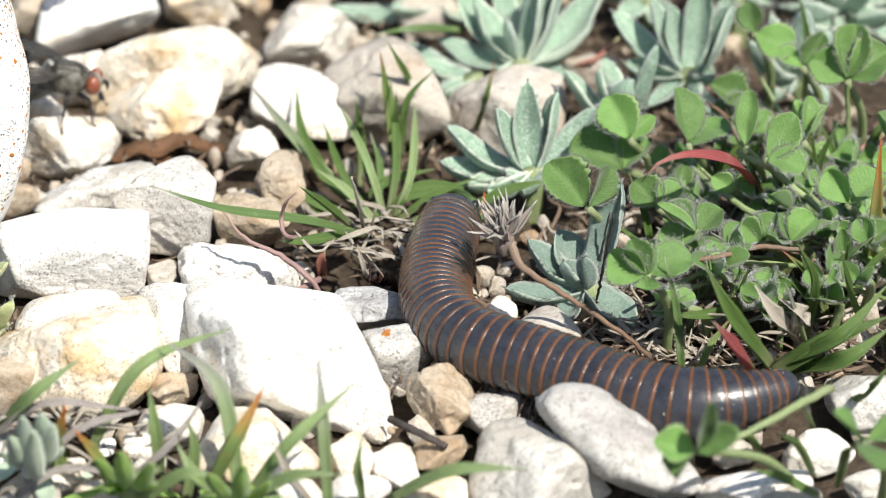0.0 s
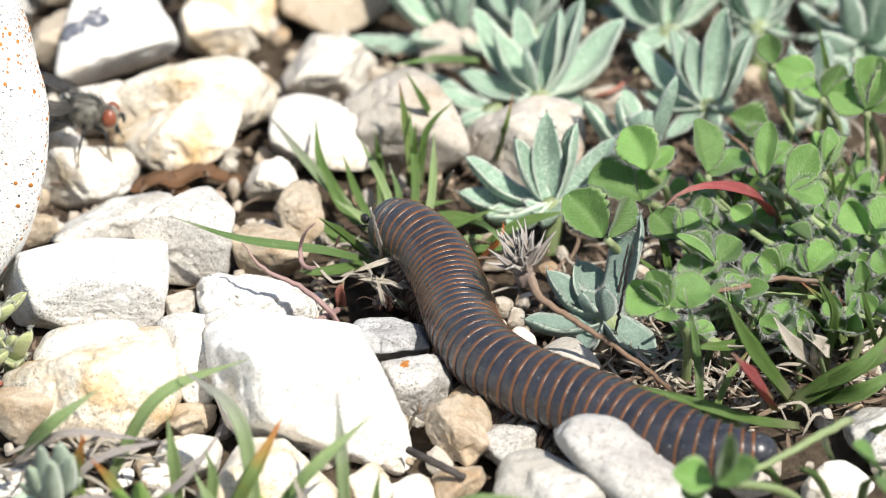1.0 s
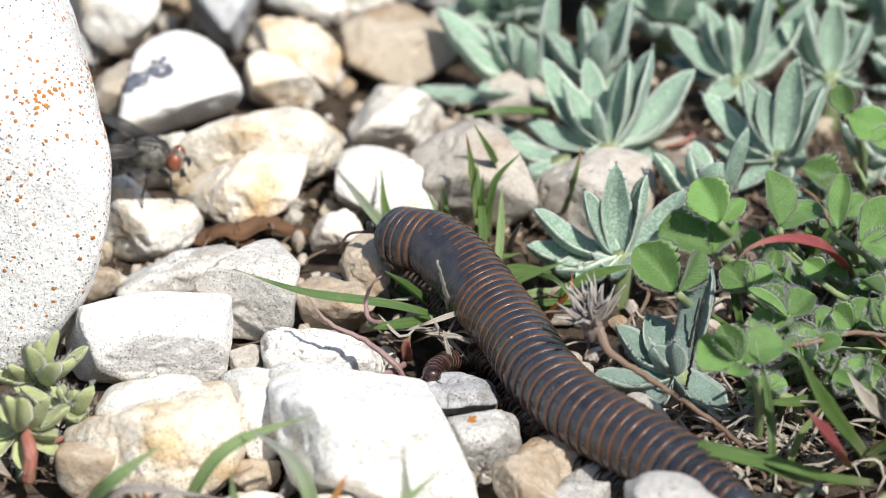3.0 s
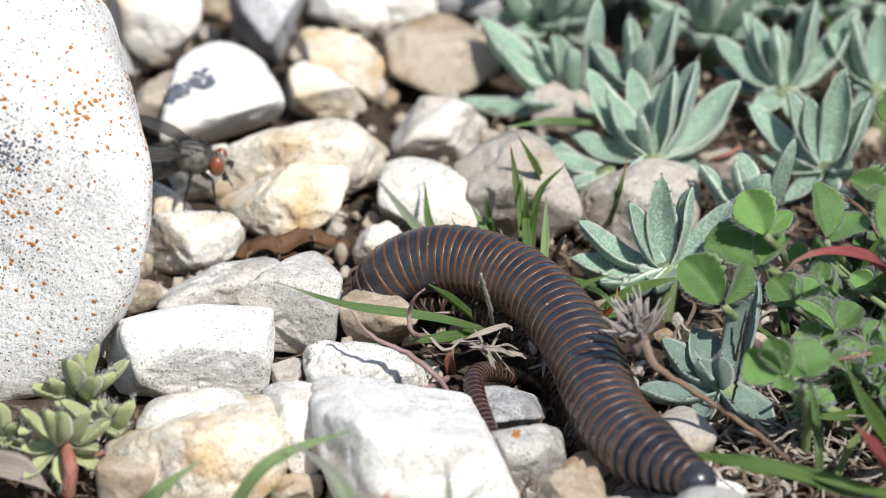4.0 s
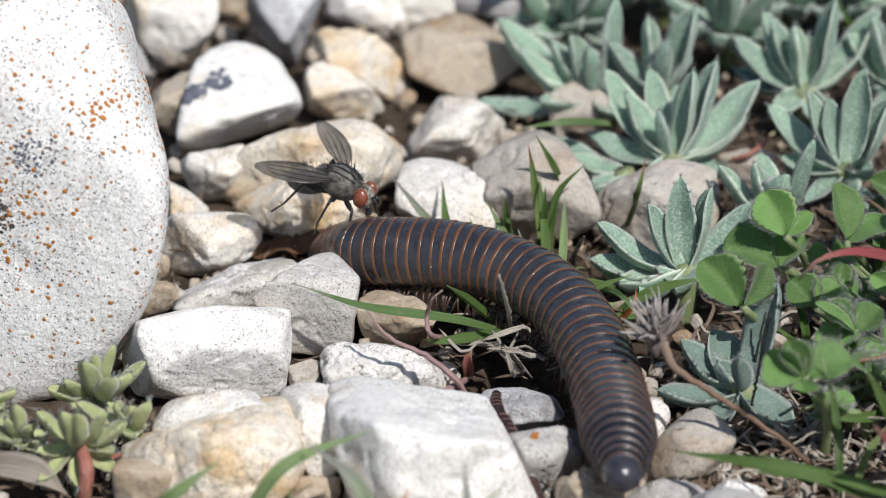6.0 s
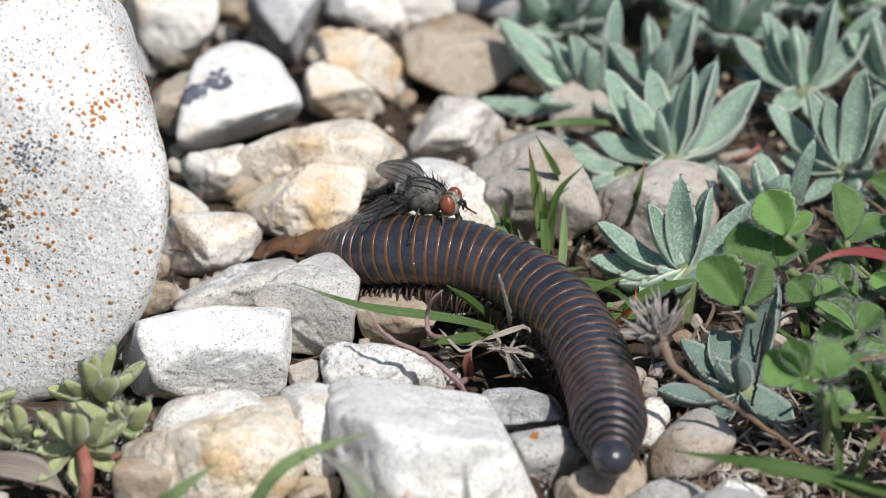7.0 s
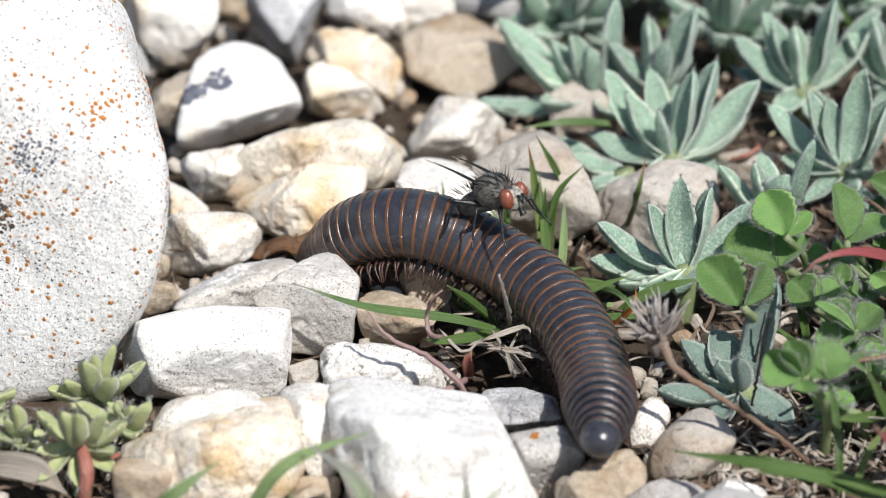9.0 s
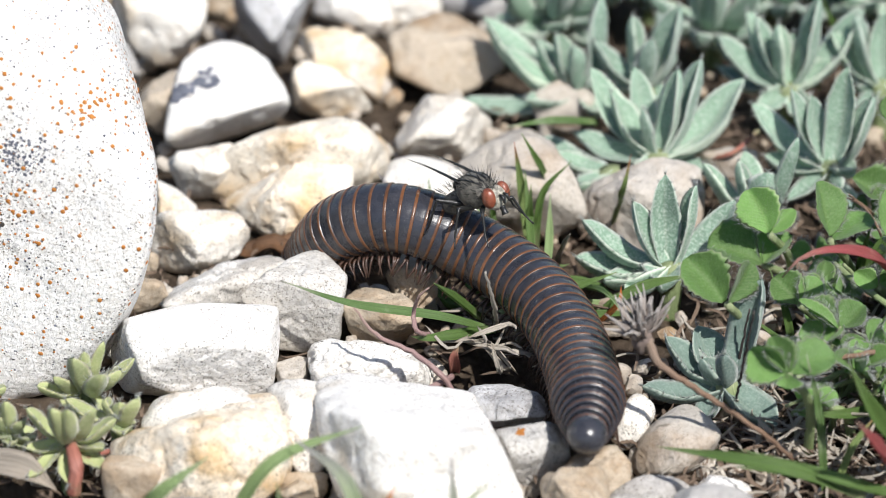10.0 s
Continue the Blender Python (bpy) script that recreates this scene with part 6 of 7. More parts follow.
grass("broad green grass blades beside the clover",
      ([(35.6, -36.9, 1.0), (32.0, -41.7, 8.0), (29.4, -43.7, 14.0)], 1.57, GRASS),
      ([(35.7, -37.7, 1.0), (39.1, -39.9, 5.0), (43.6, -40.9, 8.0)], 1.57, GRASS),
      ([(37.0, -37.3, 1.0), (40.1, -42.4, 5.0), (43.7, -40.9, 7.0)], 1.49, GRASS),
      ([(35.8, -36.5, 1.0), (39.8, -40.8, 6.0), (43.9, -37.7, 9.0)], 1.12, GRASS),
      ([(35.0, -27.6, 1.0), (30.4, -34.0, 4.0), (26.4, -35.1, 5.0)], 0.97, GRASS),
      ([(44.4, -23.7, 1.0), (44.1, -27.2, 9.0), (44.0, -28.0, 16.0)], 1.04, GRASS_ORANGE),
      ([(43.2, -30.6, 1.0), (41.1, -36.8, 8.0), (39.8, -39.6, 13.0)], 0.82, GRASS),
      ([(38.6, -32.3, 1.0), (38.5, -35.9, 8.0), (36.7, -38.8, 13.0)], 0.82, GRASS),
      ([(38.7, -34.0, 1.0), (37.2, -37.5, 6.0), (35.9, -39.4, 10.0)], 0.52, GRASS_GREY),
      ([(41.3, -26.3, 1.0), (40.4, -30.2, 5.0), (38.9, -32.5, 8.0)], 0.52, ORANGE_LEAF),
      ([(33.3, -31.4, 1.0), (33.3, -34.1, 6.0), (33.7, -35.1, 9.0)], 0.67, GRASS),
      ([(42.1, 3.2, 3.0), (41.7, -0.3, 10.0), (40.4, -2.1, 16.0)], 0.67, GRASS),
      ([(38.0, -14.6, 1.0), (36.2, -17.2, 6.0), (35.2, -18.5, 9.0)], 0.75, GRASS),
      ([(33.6, 25.2, 2.0), (32.4, 21.4, 7.0), (32.0, 18.4, 11.0)], 0.52, GRASS_RED),
      ([(36.8, 28.5, 2.0), (34.4, 26.0, 8.0), (33.2, 25.2, 11.0)], 0.67, GRASS),
      ([(37.0, -56.1, 2.0), (34.4, -57.0, 4.0), (31.8, -58.7, 6.0)], 0.75, GRASS))
grass("short green grass among pale stones",
      ([(37.2, -51.6, 1.0), (35.3, -55.7, 6.0), (33.6, -59.0, 9.0)], 0.82, GRASS),
      ([(38.7, -53.1, 1.0), (38.3, -59.7, 8.0), (39.1, -63.9, 12.0)], 0.75, GRASS),
      ([(33.8, -48.5, 1.0), (32.0, -52.6, 5.0), (30.6, -54.2, 6.0)], 0.75, GRASS),
      ([(37.9, -45.4, 1.0), (36.4, -50.4, 6.0), (36.0, -53.8, 10.0)], 0.60, GRASS_GREY),
      ([(40.7, -42.2, 1.0), (41.4, -48.1, 6.0), (42.7, -49.1, 9.0)], 0.97, GRASS),
      ([(35.9, -40.6, 1.0), (32.0, -44.7, 4.0), (28.4, -46.0, 6.0), (22.1, -42.1, 6.0)], 0.89, GRASS))
grass("soft green grass with orange tips beside the grass",
      ([(-15.0, -48.4, 1.2), (-11.2, -49.0, 8.7), (-4.7, -46.5, 10.5)], 1.01, GRASS_SOFT),
      ([(-21.3, -48.3, 3.1), (-18.8, -50.7, 7.4), (-15.4, -49.7, 9.9)], 1.11, GRASS_SOFT),
      ([(-4.1, -55.6, 1.9), (-5.5, -53.1, 9.3), (-9.5, -49.3, 11.2)], 1.11, GRASS_GREY),
      ([(2.1, -57.3, 2.5), (1.8, -56.6, 8.1), (1.4, -53.7, 12.4)], 0.90, GRASS_GREY),
      ([(-3.5, -56.6, 2.5), (-0.3, -58.0, 8.1), (4.0, -55.4, 11.2)], 1.01, GRASS_SOFT),
      ([(-9.8, -52.6, 1.9), (-10.1, -53.4, 6.2), (-10.5, -53.3, 9.9)], 0.90, GRASS_SOFT),
      ([(-6.3, -54.9, 1.9), (-4.3, -55.9, 6.8), (-2.3, -54.5, 10.5)], 1.11, GRASS_ORANGE),
      ([(6.5, -58.0, 3.1), (10.7, -61.1, 7.4), (15.8, -62.8, 8.7)], 1.01, GRASS_SOFT),
      ([(-17.0, -52.5, 1.9), (-17.1, -52.9, 5.0), (-16.3, -53.5, 8.1)], 0.90, GRASS_ORANGE),
      ([(-13.1, -54.8, 1.9), (-14.2, -55.2, 5.0), (-15.7, -56.4, 8.1)], 0.90, GRASS_ORANGE),
      ([(-5.1, -55.6, 1.9), (-7.0, -58.2, 5.0), (-8.6, -56.8, 7.4)], 1.01, GRASS_SOFT),
      ([(-3.9, -57.3, 2.5), (-0.3, -59.8, 6.2), (3.2, -61.4, 7.4)], 1.01, GRASS_SOFT),
      ([(-11.0, -57.2, 2.5), (-7.8, -59.4, 6.2), (-5.4, -59.8, 6.2)], 1.11, GRASS_SOFT),
      ([(0.9, -57.3, 2.5), (-0.9, -58.7, 6.2), (-1.9, -58.2, 8.7)], 0.52, STRAW),
      ([(-21.8, -48.9, 3.0), (-19.2, -50.5, 6.0), (-16.8, -51.0, 7.0), (-11.3, -50.6, 6.0)], 0.61, GRASS_DRY),
      ([(-18.8, -52.7, 2.0), (-15.3, -52.9, 6.0), (-9.8, -51.8, 7.0)], 0.61, GRASS_DRY),
      ([(-12.0, -53.5, 2.0), (-9.1, -53.7, 5.0), (-6.5, -51.8, 8.0)], 0.61, GRASS_DRY),
      ([(-19.9, -55.6, 2.0), (-16.3, -55.1, 4.0), (-10.6, -56.6, 4.0)], 0.61, GRASS_DRY),
      ([(-16.9, -52.6, 1.0), (-16.9, -52.1, 4.0), (-16.5, -52.8, 8.0)], 1.01, GRASS_ORANGE),
      ([(-11.6, -54.1, 1.0), (-11.8, -55.9, 4.0), (-12.0, -57.3, 7.0)], 0.90, GRASS_ORANGE),
      ([(-7.9, -54.2, 1.0), (-7.3, -54.5, 5.0), (-7.8, -54.8, 8.0)], 0.90, GRASS_SOFT),
      ([(4.5, -54.7, 1.0), (4.2, -56.9, 5.0), (4.5, -57.2, 8.0)], 0.70, GRASS_SOFT))

# withered stems and leaves
stalk("dead_twig", "curled pinkish dead grass stem", [(2.3, -29.1, 2.0), (0.7, -29.3, 5.0), (-1.6, -27.7, 6.0), (-3.9, -27.3, 7.0), (-5.6, -26.6, 9.0)], [0.19, 0.24, 0.21, 0.17, 0.07], PINK_STEM, "plant")
stalk("dead_twig", "hooked pinkish dead grass stem", [(0.7, -22.0, 4.0), (-0.9, -24.8, 6.0), (-1.2, -23.9, 7.0), (-0.8, -24.9, 9.0), (0.0, -25.3, 10.0)], [0.17, 0.19, 0.19, 0.14, 0.07], PINK_STEM, "plant")
stalk("dead_twig", "thin upright straw-coloured dry stem", [(5.2, -18.8, 3.0), (4.8, -23.9, 8.0), (4.1, -26.6, 12.0)], [0.14, 0.19, 0.09], STRAW, "plant")
stalk("dead_leaf", "pinkish withered blade between the stones", [(1.7, -26.4, 3.0), (0.3, -29.6, 4.0), (-1.8, -30.6, 4.0)], [0.24, 0.26, 0.07], PINK_STEM, "plant")
stalk("dry_twig", "thin dark dry twig in leaves", [(22.8, -29.1, 2.0), (23.1, -32.5, 8.0), (23.5, -34.3, 13.0)], [0.09, 0.12, 0.07], DARK_TWIG, "plant")
stalk("dry_twig", "dark twig lying between the stones", [(6.7, -45.3, 2.0), (8.7, -48.0, 2.5), (10.7, -49.1, 2.0)], [0.28, 0.31, 0.26], DARK_TWIG, "plant")
stalk("dry_twig", "curved grey-brown dry twig in the clover", [(28.4, -28.2, 7.0), (30.2, -28.0, 6.0), (35.2, -27.0, 6.0), (39.9, -24.7, 4.0)], [0.12, 0.14, 0.14, 0.09], DRY_STEM, "plant")
stalk("dry_twig", "bent yellowish dry stem behind the clover", [(32.8, -8.2, 9.0), (34.8, -7.5, 7.0), (36.5, -5.3, 4.0)], [0.09, 0.12, 0.09], DRY_STEM, "plant")
stalk("clover_runner", "pale green hairy clover runner", [(37.8, -52.8, 9.0), (33.8, -56.4, 9.0), (30.5, -58.0, 8.0), (27.3, -61.2, 9.0)], [0.33, 0.28, 0.24, 0.19], GREEN_STEM, "plant")
stalk("clover_runner", "pale green runner among the clover", [(37.2, -0.4, 9.0), (39.0, -6.6, 7.0), (41.6, -9.7, 4.0), (42.2, -13.6, 2.0)], [0.17, 0.19, 0.19, 0.17], GREEN_STEM, "plant")
stalk("clover_runner", "pale green runner among the clover", [(34.6, -17.6, 10.0), (37.9, -17.1, 7.0), (41.3, -16.3, 4.0), (43.4, -18.2, 2.0)], [0.17, 0.19, 0.19, 0.17], GREEN_STEM, "plant")
stalk("clover_runner", "pale green runner among the clover", [(31.6, -18.0, 8.0), (34.4, -17.2, 5.0), (36.8, -17.2, 3.0)], [0.14, 0.17, 0.17], GREEN_STEM, "plant")
stalk("clover_runner", "pale green runner among the clover", [(26.6, -32.3, 6.0), (29.8, -29.7, 6.0), (35.1, -24.9, 4.0), (39.1, -24.5, 3.0)], [0.14, 0.17, 0.17, 0.14], GREEN_STEM, "plant")
stalk("clover_runner", "pale green runner among the clover", [(26.2, -32.7, 4.0), (28.8, -32.3, 5.0), (32.6, -28.0, 4.0)], [0.14, 0.17, 0.14], GREEN_STEM, "plant")
stalk("clover_runner", "pale green runner among the clover", [(32.2, -1.6, 5.1), (34.9, -2.5, 4.2), (38.3, 1.8, 1.0)], [0.17, 0.19, 0.17], GREEN_STEM, "plant")
stalk("clover_runner", "pale green runner among the clover", [(35.7, -13.8, 5.3), (38.7, -14.7, 3.5), (42.0, -13.1, 1.0)], [0.17, 0.19, 0.17], GREEN_STEM, "plant")
stalk("clover_runner", "pale green runner among the clover", [(41.8, -20.5, 5.5), (43.2, -21.3, 4.2), (45.3, -17.5, 1.0)], [0.17, 0.19, 0.17], GREEN_STEM, "plant")
stalk("clover_runner", "pale green runner among the clover", [(32.8, -17.4, 6.9), (35.5, -17.8, 4.2), (38.5, -15.6, 1.0)], [0.17, 0.19, 0.17], GREEN_STEM, "plant")
stalk("clover_runner", "pale green runner among the clover", [(41.9, -8.9, 5.2), (44.1, -11.1, 3.8), (46.8, -9.3, 1.0)], [0.17, 0.19, 0.17], GREEN_STEM, "plant")
stalk("clover_runner", "pale green runner among the clover", [(36.7, -20.8, 4.8), (39.5, -23.7, 4.8), (43.4, -19.0, 1.0)], [0.17, 0.19, 0.17], GREEN_STEM, "plant")
stalk("clover_runner", "pale green runner among the clover", [(40.6, -6.3, 6.5), (42.6, -6.2, 3.8), (44.7, -4.5, 1.0)], [0.17, 0.19, 0.17], GREEN_STEM, "plant")
stalk("clover_runner", "pale green runner among the clover", [(38.6, -29.8, 5.7), (41.8, -30.2, 4.4), (45.7, -26.3, 1.0)], [0.17, 0.19, 0.17], GREEN_STEM, "plant")
stalk("clover_runner", "pale green runner among the clover", [(35.1, -16.0, 4.1), (36.6, -18.5, 4.0), (38.9, -14.7, 1.0)], [0.17, 0.19, 0.17], GREEN_STEM, "plant")
stalk("red_shoot", "red stem beneath the silver rosette", [(23.5, 9.8, 3.0), (25.3, 9.3, 4.0), (27.4, 13.0, 4.0)], [0.21, 0.21, 0.17], RED_STEM, "plant")
stalk("red_shoot", "red stem in the shade of the clover", [(43.7, -7.8, 3.0), (46.0, -6.8, 4.0), (47.9, -6.2, 5.0)], [0.21, 0.21, 0.19], RED_STEM, "plant")
tagged(new("red_leaf", blade_mesh([(36.5, -16.2, 5.0), (33.4, -24.8, 12.0), (29.9, -28.8, 15.0), (27.3, -29.9, 15.0), (25.9, -29.3, 13.0)], 1.2, RED_LEAF, up=(0, -0.6, 0.8))), "red withered blade drooping over the clover", "leaf")
tagged(new("red_leaf", blade_mesh([(33.6, -42.7, 4.0), (31.5, -47.4, 9.0), (29.5, -50.2, 13.0)], 1.5, RED_LEAF, up=(0, -0.6, 0.8))), "red withered blade beside the grass", "leaf")
tagged(new("dead_leaf", blade_mesh([(-18.5, -39.9, 1.0), (-15.6, -40.6, 2.0), (-12.7, -41.9, 2.0)], 1.4, PALE_LEAF, up=(0, -0.6, 0.8))), "dry leaf lying among the stonecrop", "leaf")
tagged(new("dead_leaf", blade_mesh([(37.5, -35.7, 3.0), (35.3, -39.2, 7.0), (33.6, -39.8, 10.0)], 1.6, STRAW, up=(0, -0.6, 0.8))), "papery dry straw-coloured bract", "leaf")
tagged(new("dead_leaf", blade_mesh([(37.2, -34.9, 3.0), (37.6, -37.5, 6.0), (35.7, -38.4, 8.0)], 1.5, STRAW, up=(0, -0.6, 0.8))), "papery dry straw-coloured bract", "leaf")
tagged(new("dead_leaf", blade_mesh([(31.9, -41.4, 2.0), (29.3, -47.0, 3.0), (27.6, -47.8, 3.0)], 0.9, STRAW, up=(0, -0.6, 0.8))), "withered yellowish blade on soil", "leaf")

stalk("dry_twig", "thin dark dry stem standing before the felted leaves", [(22.8, -25.3, 1.0), (23.3, -26.3, 5.0), (23.8, -26.8, 9.0)], [0.13, 0.11, 0.07], DARK_TWIG, "plant")
stalk("dry_twig", "brown dry twig lying through the clover", [(28.3, -30.0, 8.0), (29.7, -32.2, 8.0), (32.6, -30.8, 7.5), (34.9, -29.6, 7.5), (38.6, -28.2, 6.5)], [0.1, 0.2, 0.22, 0.2, 0.16], DRY_STEM, "plant")
stalk("clover_runner", "pale hairy runner among the clover", [(34.5, -17.1, 9.0), (36.7, -20.9, 9.5), (39.1, -22.2, 8.0), (42.7, -23.2, 5.0)], [0.22, 0.26, 0.26, 0.24], GREEN_STEM, "plant")
stalk("clover_runner", "pale hairy runner among the clover", [(31.2, -15.2, 6.5), (33.7, -19.9, 6.5), (35.9, -22.2, 6.0), (39.2, -23.6, 4.5)], [0.24, 0.26, 0.26, 0.24], GREEN_STEM, "plant")
stalk("clover_stalk", "pale upright clover stalk", [(44.7, -9.8, 2.0), (44.2, -9.5, 7.0), (43.7, -10.4, 12.0)], [0.24, 0.22, 0.2], GREEN_STEM, "plant")
stalk("dry_twig", "bent brown dry stem beside the clover", [(32.5, -6.5, 8.0), (33.9, -9.4, 8.5), (34.8, -11.9, 8.0), (35.5, -10.7, 6.0)], [0.09, 0.12, 0.12, 0.1], DRY_STEM, "plant")
stalk("clover_runner", "pale green runner along the soil", [(26.8, -31.4, 2.5), (29.4, -29.7, 4.5), (33.5, -27.8, 5.0), (38.9, -26.3, 4.0)], [0.2, 0.22, 0.22, 0.18], GREEN_STEM, "plant")

# the close carpet beneath: small clover leaves and short grass
carpet = random.Random(31)
for i in range(34):
    x, y, z = carpet.uniform(28, 49), carpet.uniform(-37, -6), carpet.uniform(2.5, 7.5)
    a, r, w = carpet.uniform(0, 6.28), carpet.uniform(1.8, 2.9), carpet.uniform(1.4, 2.2)
    fingers = [(r * math.cos(a + k * 2.1), r * math.sin(a + k * 2.1), carpet.uniform(-0.3, 1.6), w) for k in range(3)]
    clover(x, y, z, fingers, (carpet.uniform(-1, 2.5), carpet.uniform(1, 4), -z), "small green clover leaf with hairy edges", 200 + i, stem_r=0.3)
for i in range(12):
    x, y = carpet.uniform(27, 47), carpet.uniform(-42, -8)
    tuft = []
    for k in range(carpet.randrange(2, 4)):
        lean, side, tall = carpet.uniform(-5, 5), carpet.uniform(-4, 2), carpet.uniform(6, 12)
        tuft.append(([(x + k * 0.6, y, 0.4), (x + k * 0.6 + lean * 0.4, y + side * 0.5, tall * 0.6), (x + k * 0.6 + lean, y + side, tall)], carpet.uniform(0.5, 0.9), carpet.choice((GRASS, GRASS, GRASS_PALE, GRASS_RED))))
    grass("short green grass among the clover", *tuft)

# dry flower head on its bent stalk
dry_flower([(26.5, -37.8, 2.5), (24.5, -37.3, 4.2), (22.0, -36.9, 6.0), (18.4, -35.7, 8.0), (16.6, -34.9, 9.0), (15.9, -33.2, 10.0)], (15.5, -33.1, 10.0))
dead_leaf_curl((-10.4, -1.6, 0.6), 4.6, 1.0, 8)
dead_leaf_curl((-13.5, -2.4, 0.4), 3.2, 0.9, -8)

# dry litter on the soil
litter("dry_grass", "pale dry grass shreds in a hollow", 7.8, -17.9, 16, (1.3, 1.3), 3.6, 0.3, STRAW, 1, lift=1.6)
litter("dry_grass", "white dry shreds hanging over the hollow", 5.6, -23.3, 18, (1.8, 0.8), 4.4, 0.42, STRAW, 13, z=2.6, lift=1.4)
litter("dry_grass", "pale dry shreds at the foot of the grass", 4.4, -14.6, 16, (1.8, 0.9), 3.8, 0.28, STRAW, 2, lift=1.4)
litter("dry_grass", "dry brown litter under the clover", 28.9, -33.5, 120, (4.0, 3.0), 3.6, 0.3, STRAW, 3, lift=1.2)
litter("dry_litter", "loose brown litter on the soil", 23.6, -31.9, 420, (9, 6), 2.4, 0.3, DRY_BROWN, 4, lift=0.6)
litter("dry_litter", "brown litter under the silver rosettes", 23.6, 2.0, 420, (16, 16), 2.6, 0.32, DRY_BROWN, 5, lift=0.6)
litter("dry_litter", "brown litter under the clover", 34.6, -7.5, 420, (14, 14), 2.6, 0.3, DRY_BROWN, 6, lift=0.6)
litter("dry_litter", "dark litter between the stones", -15.0, -3.7, 120, (9, 8), 2.0, 0.3, DRY_BROWN, 7, lift=0.6)
litter("dry_litter", "brown litter beside the stonecrop", -26.2, -34.3, 110, (6, 4), 2.4, 0.32, DRY_BROWN, 8, lift=0.6)
litter("dry_grass", "straw-coloured litter by the clover", 36.4, -28.6, 60, (6, 6), 3.6, 0.28, STRAW, 10, lift=1.2)
litter("dry_grass", "pale dry stems under the clover", 37.8, -11.2, 120, (11, 10), 4.2, 0.26, STRAW, 12, lift=1.0)
litter("dry_grass", "dry grass litter beside the grass", -16.7, -48.8, 40, (5, 3), 4.6, 0.4, STRAW, 11, lift=2.0)

LINES = {}
LINES[0.0] = [(12.1, -20.5, 5.0), (11.5, -23.9, 5.5), (10.7, -27.9, 5.0), (10.3, -33.0, 5.0), (11.5, -38.2, 5.0), (14.3, -40.7, 5.0), (18.0, -42.6, 5.0), (21.5, -45.1, 5.0), (24.7, -47.2, 5.0), (27.8, -48.8, 5.0), (31.2, -48.3, 5.0), (35.5, -46.0, 5.0)]
LINES[0.5] = [(9.1, -20.4, 5.8), (9.7, -23.2, 5.5), (10.7, -27.6, 5.0), (11.0, -32.4, 5.0), (12.5, -37.0, 5.0), (14.9, -39.7, 5.0), (19.0, -42.4, 5.0), (22.9, -45.9, 5.0), (26.8, -48.3, 5.0), (30.9, -48.5, 5.0), (34.4, -48.1, 5.0)]
LINES[1.0] = [(5.7, -18.3, 5.8), (7.0, -20.5, 7.0), (9.4, -23.5, 6.0), (10.6, -28.3, 5.0), (11.3, -33.9, 5.0), (13.2, -38.5, 5.0), (16.2, -41.4, 5.0), (20.2, -44.2, 5.0), (24.1, -47.8, 5.0), (27.2, -50.1, 5.0), (32.1, -50.6, 5.0)]
LINES[1.5] = [(3.2, -16.3, 4.7), (5.1, -17.9, 7.0), (8.1, -19.8, 6.5), (10.4, -23.8, 5.5), (11.8, -30.0, 5.0), (13.1, -35.5, 5.0), (16.0, -40.1, 5.0), (20.0, -43.7, 5.0), (23.9, -47.3, 5.0), (27.0, -50.0, 5.0), (30.7, -51.6, 5.0)]
LINES[2.0] = [(0.6, -16.4, 6.0), (4.4, -18.9, 7.0), (8.3, -20.3, 6.5), (11.3, -24.3, 5.5), (12.5, -29.6, 5.0), (13.7, -35.9, 5.0), (16.0, -40.3, 5.0), (19.3, -43.5, 5.0), (22.5, -46.0, 5.0), (25.5, -49.5, 5.0), (28.4, -52.6, 5.0)]
LINES[2.5] = [(2.1, -12.5, 8.0), (4.6, -15.6, 7.5), (7.2, -19.3, 6.5), (9.5, -23.3, 5.5), (11.1, -28.1, 5.0), (12.4, -34.1, 5.0), (15.1, -39.3, 5.0), (18.7, -42.2, 5.0), (21.8, -45.0, 5.0), (24.7, -48.9, 5.0), (27.3, -52.3, 5.0)]
LINES[4.0] = [(-3.7, -11.6, 2.0), (-3.4, -13.2, 4.0), (-2.1, -13.2, 5.5), (0.3, -12.8, 6.0), (3.4, -14.3, 6.5), (6.8, -16.9, 6.5), (9.9, -21.6, 6.0), (12.1, -28.3, 5.5), (13.1, -34.5, 5.0), (14.9, -39.6, 5.0), (17.2, -43.6, 5.5), (19.4, -46.5, 6.0)]
LINES[4.5] = [(-5.0, -8.0, 2.0), (-4.5, -10.1, 4.3), (-2.5, -11.4, 5.5), (1.0, -13.3, 6.5), (4.9, -15.1, 6.5), (8.3, -19.6, 6.5), (10.7, -25.1, 6.0), (11.9, -30.6, 5.5), (13.1, -36.0, 5.0), (15.0, -42.4, 6.0), (17.0, -46.4, 6.5)]
LINES[5.0] = [(-7.1, -6.0, 1.5), (-6.4, -8.3, 4.0), (-3.7, -10.5, 5.5), (-0.2, -11.9, 6.0), (4.2, -14.6, 6.5), (8.0, -19.0, 6.5), (10.4, -24.3, 6.0), (11.8, -30.2, 5.5), (12.6, -35.9, 5.0), (13.4, -43.2, 6.5), (14.1, -47.4, 7.0)]
LINES[5.5] = [(-8.2, -4.8, 1.5), (-7.2, -8.7, 4.5), (-5.5, -10.9, 5.5), (-1.9, -11.9, 6.0), (2.0, -13.5, 6.5), (5.9, -16.3, 6.5), (9.2, -20.8, 6.5), (11.0, -26.0, 6.0), (12.1, -31.8, 5.5), (12.7, -39.2, 6.0), (12.9, -48.2, 7.5)]
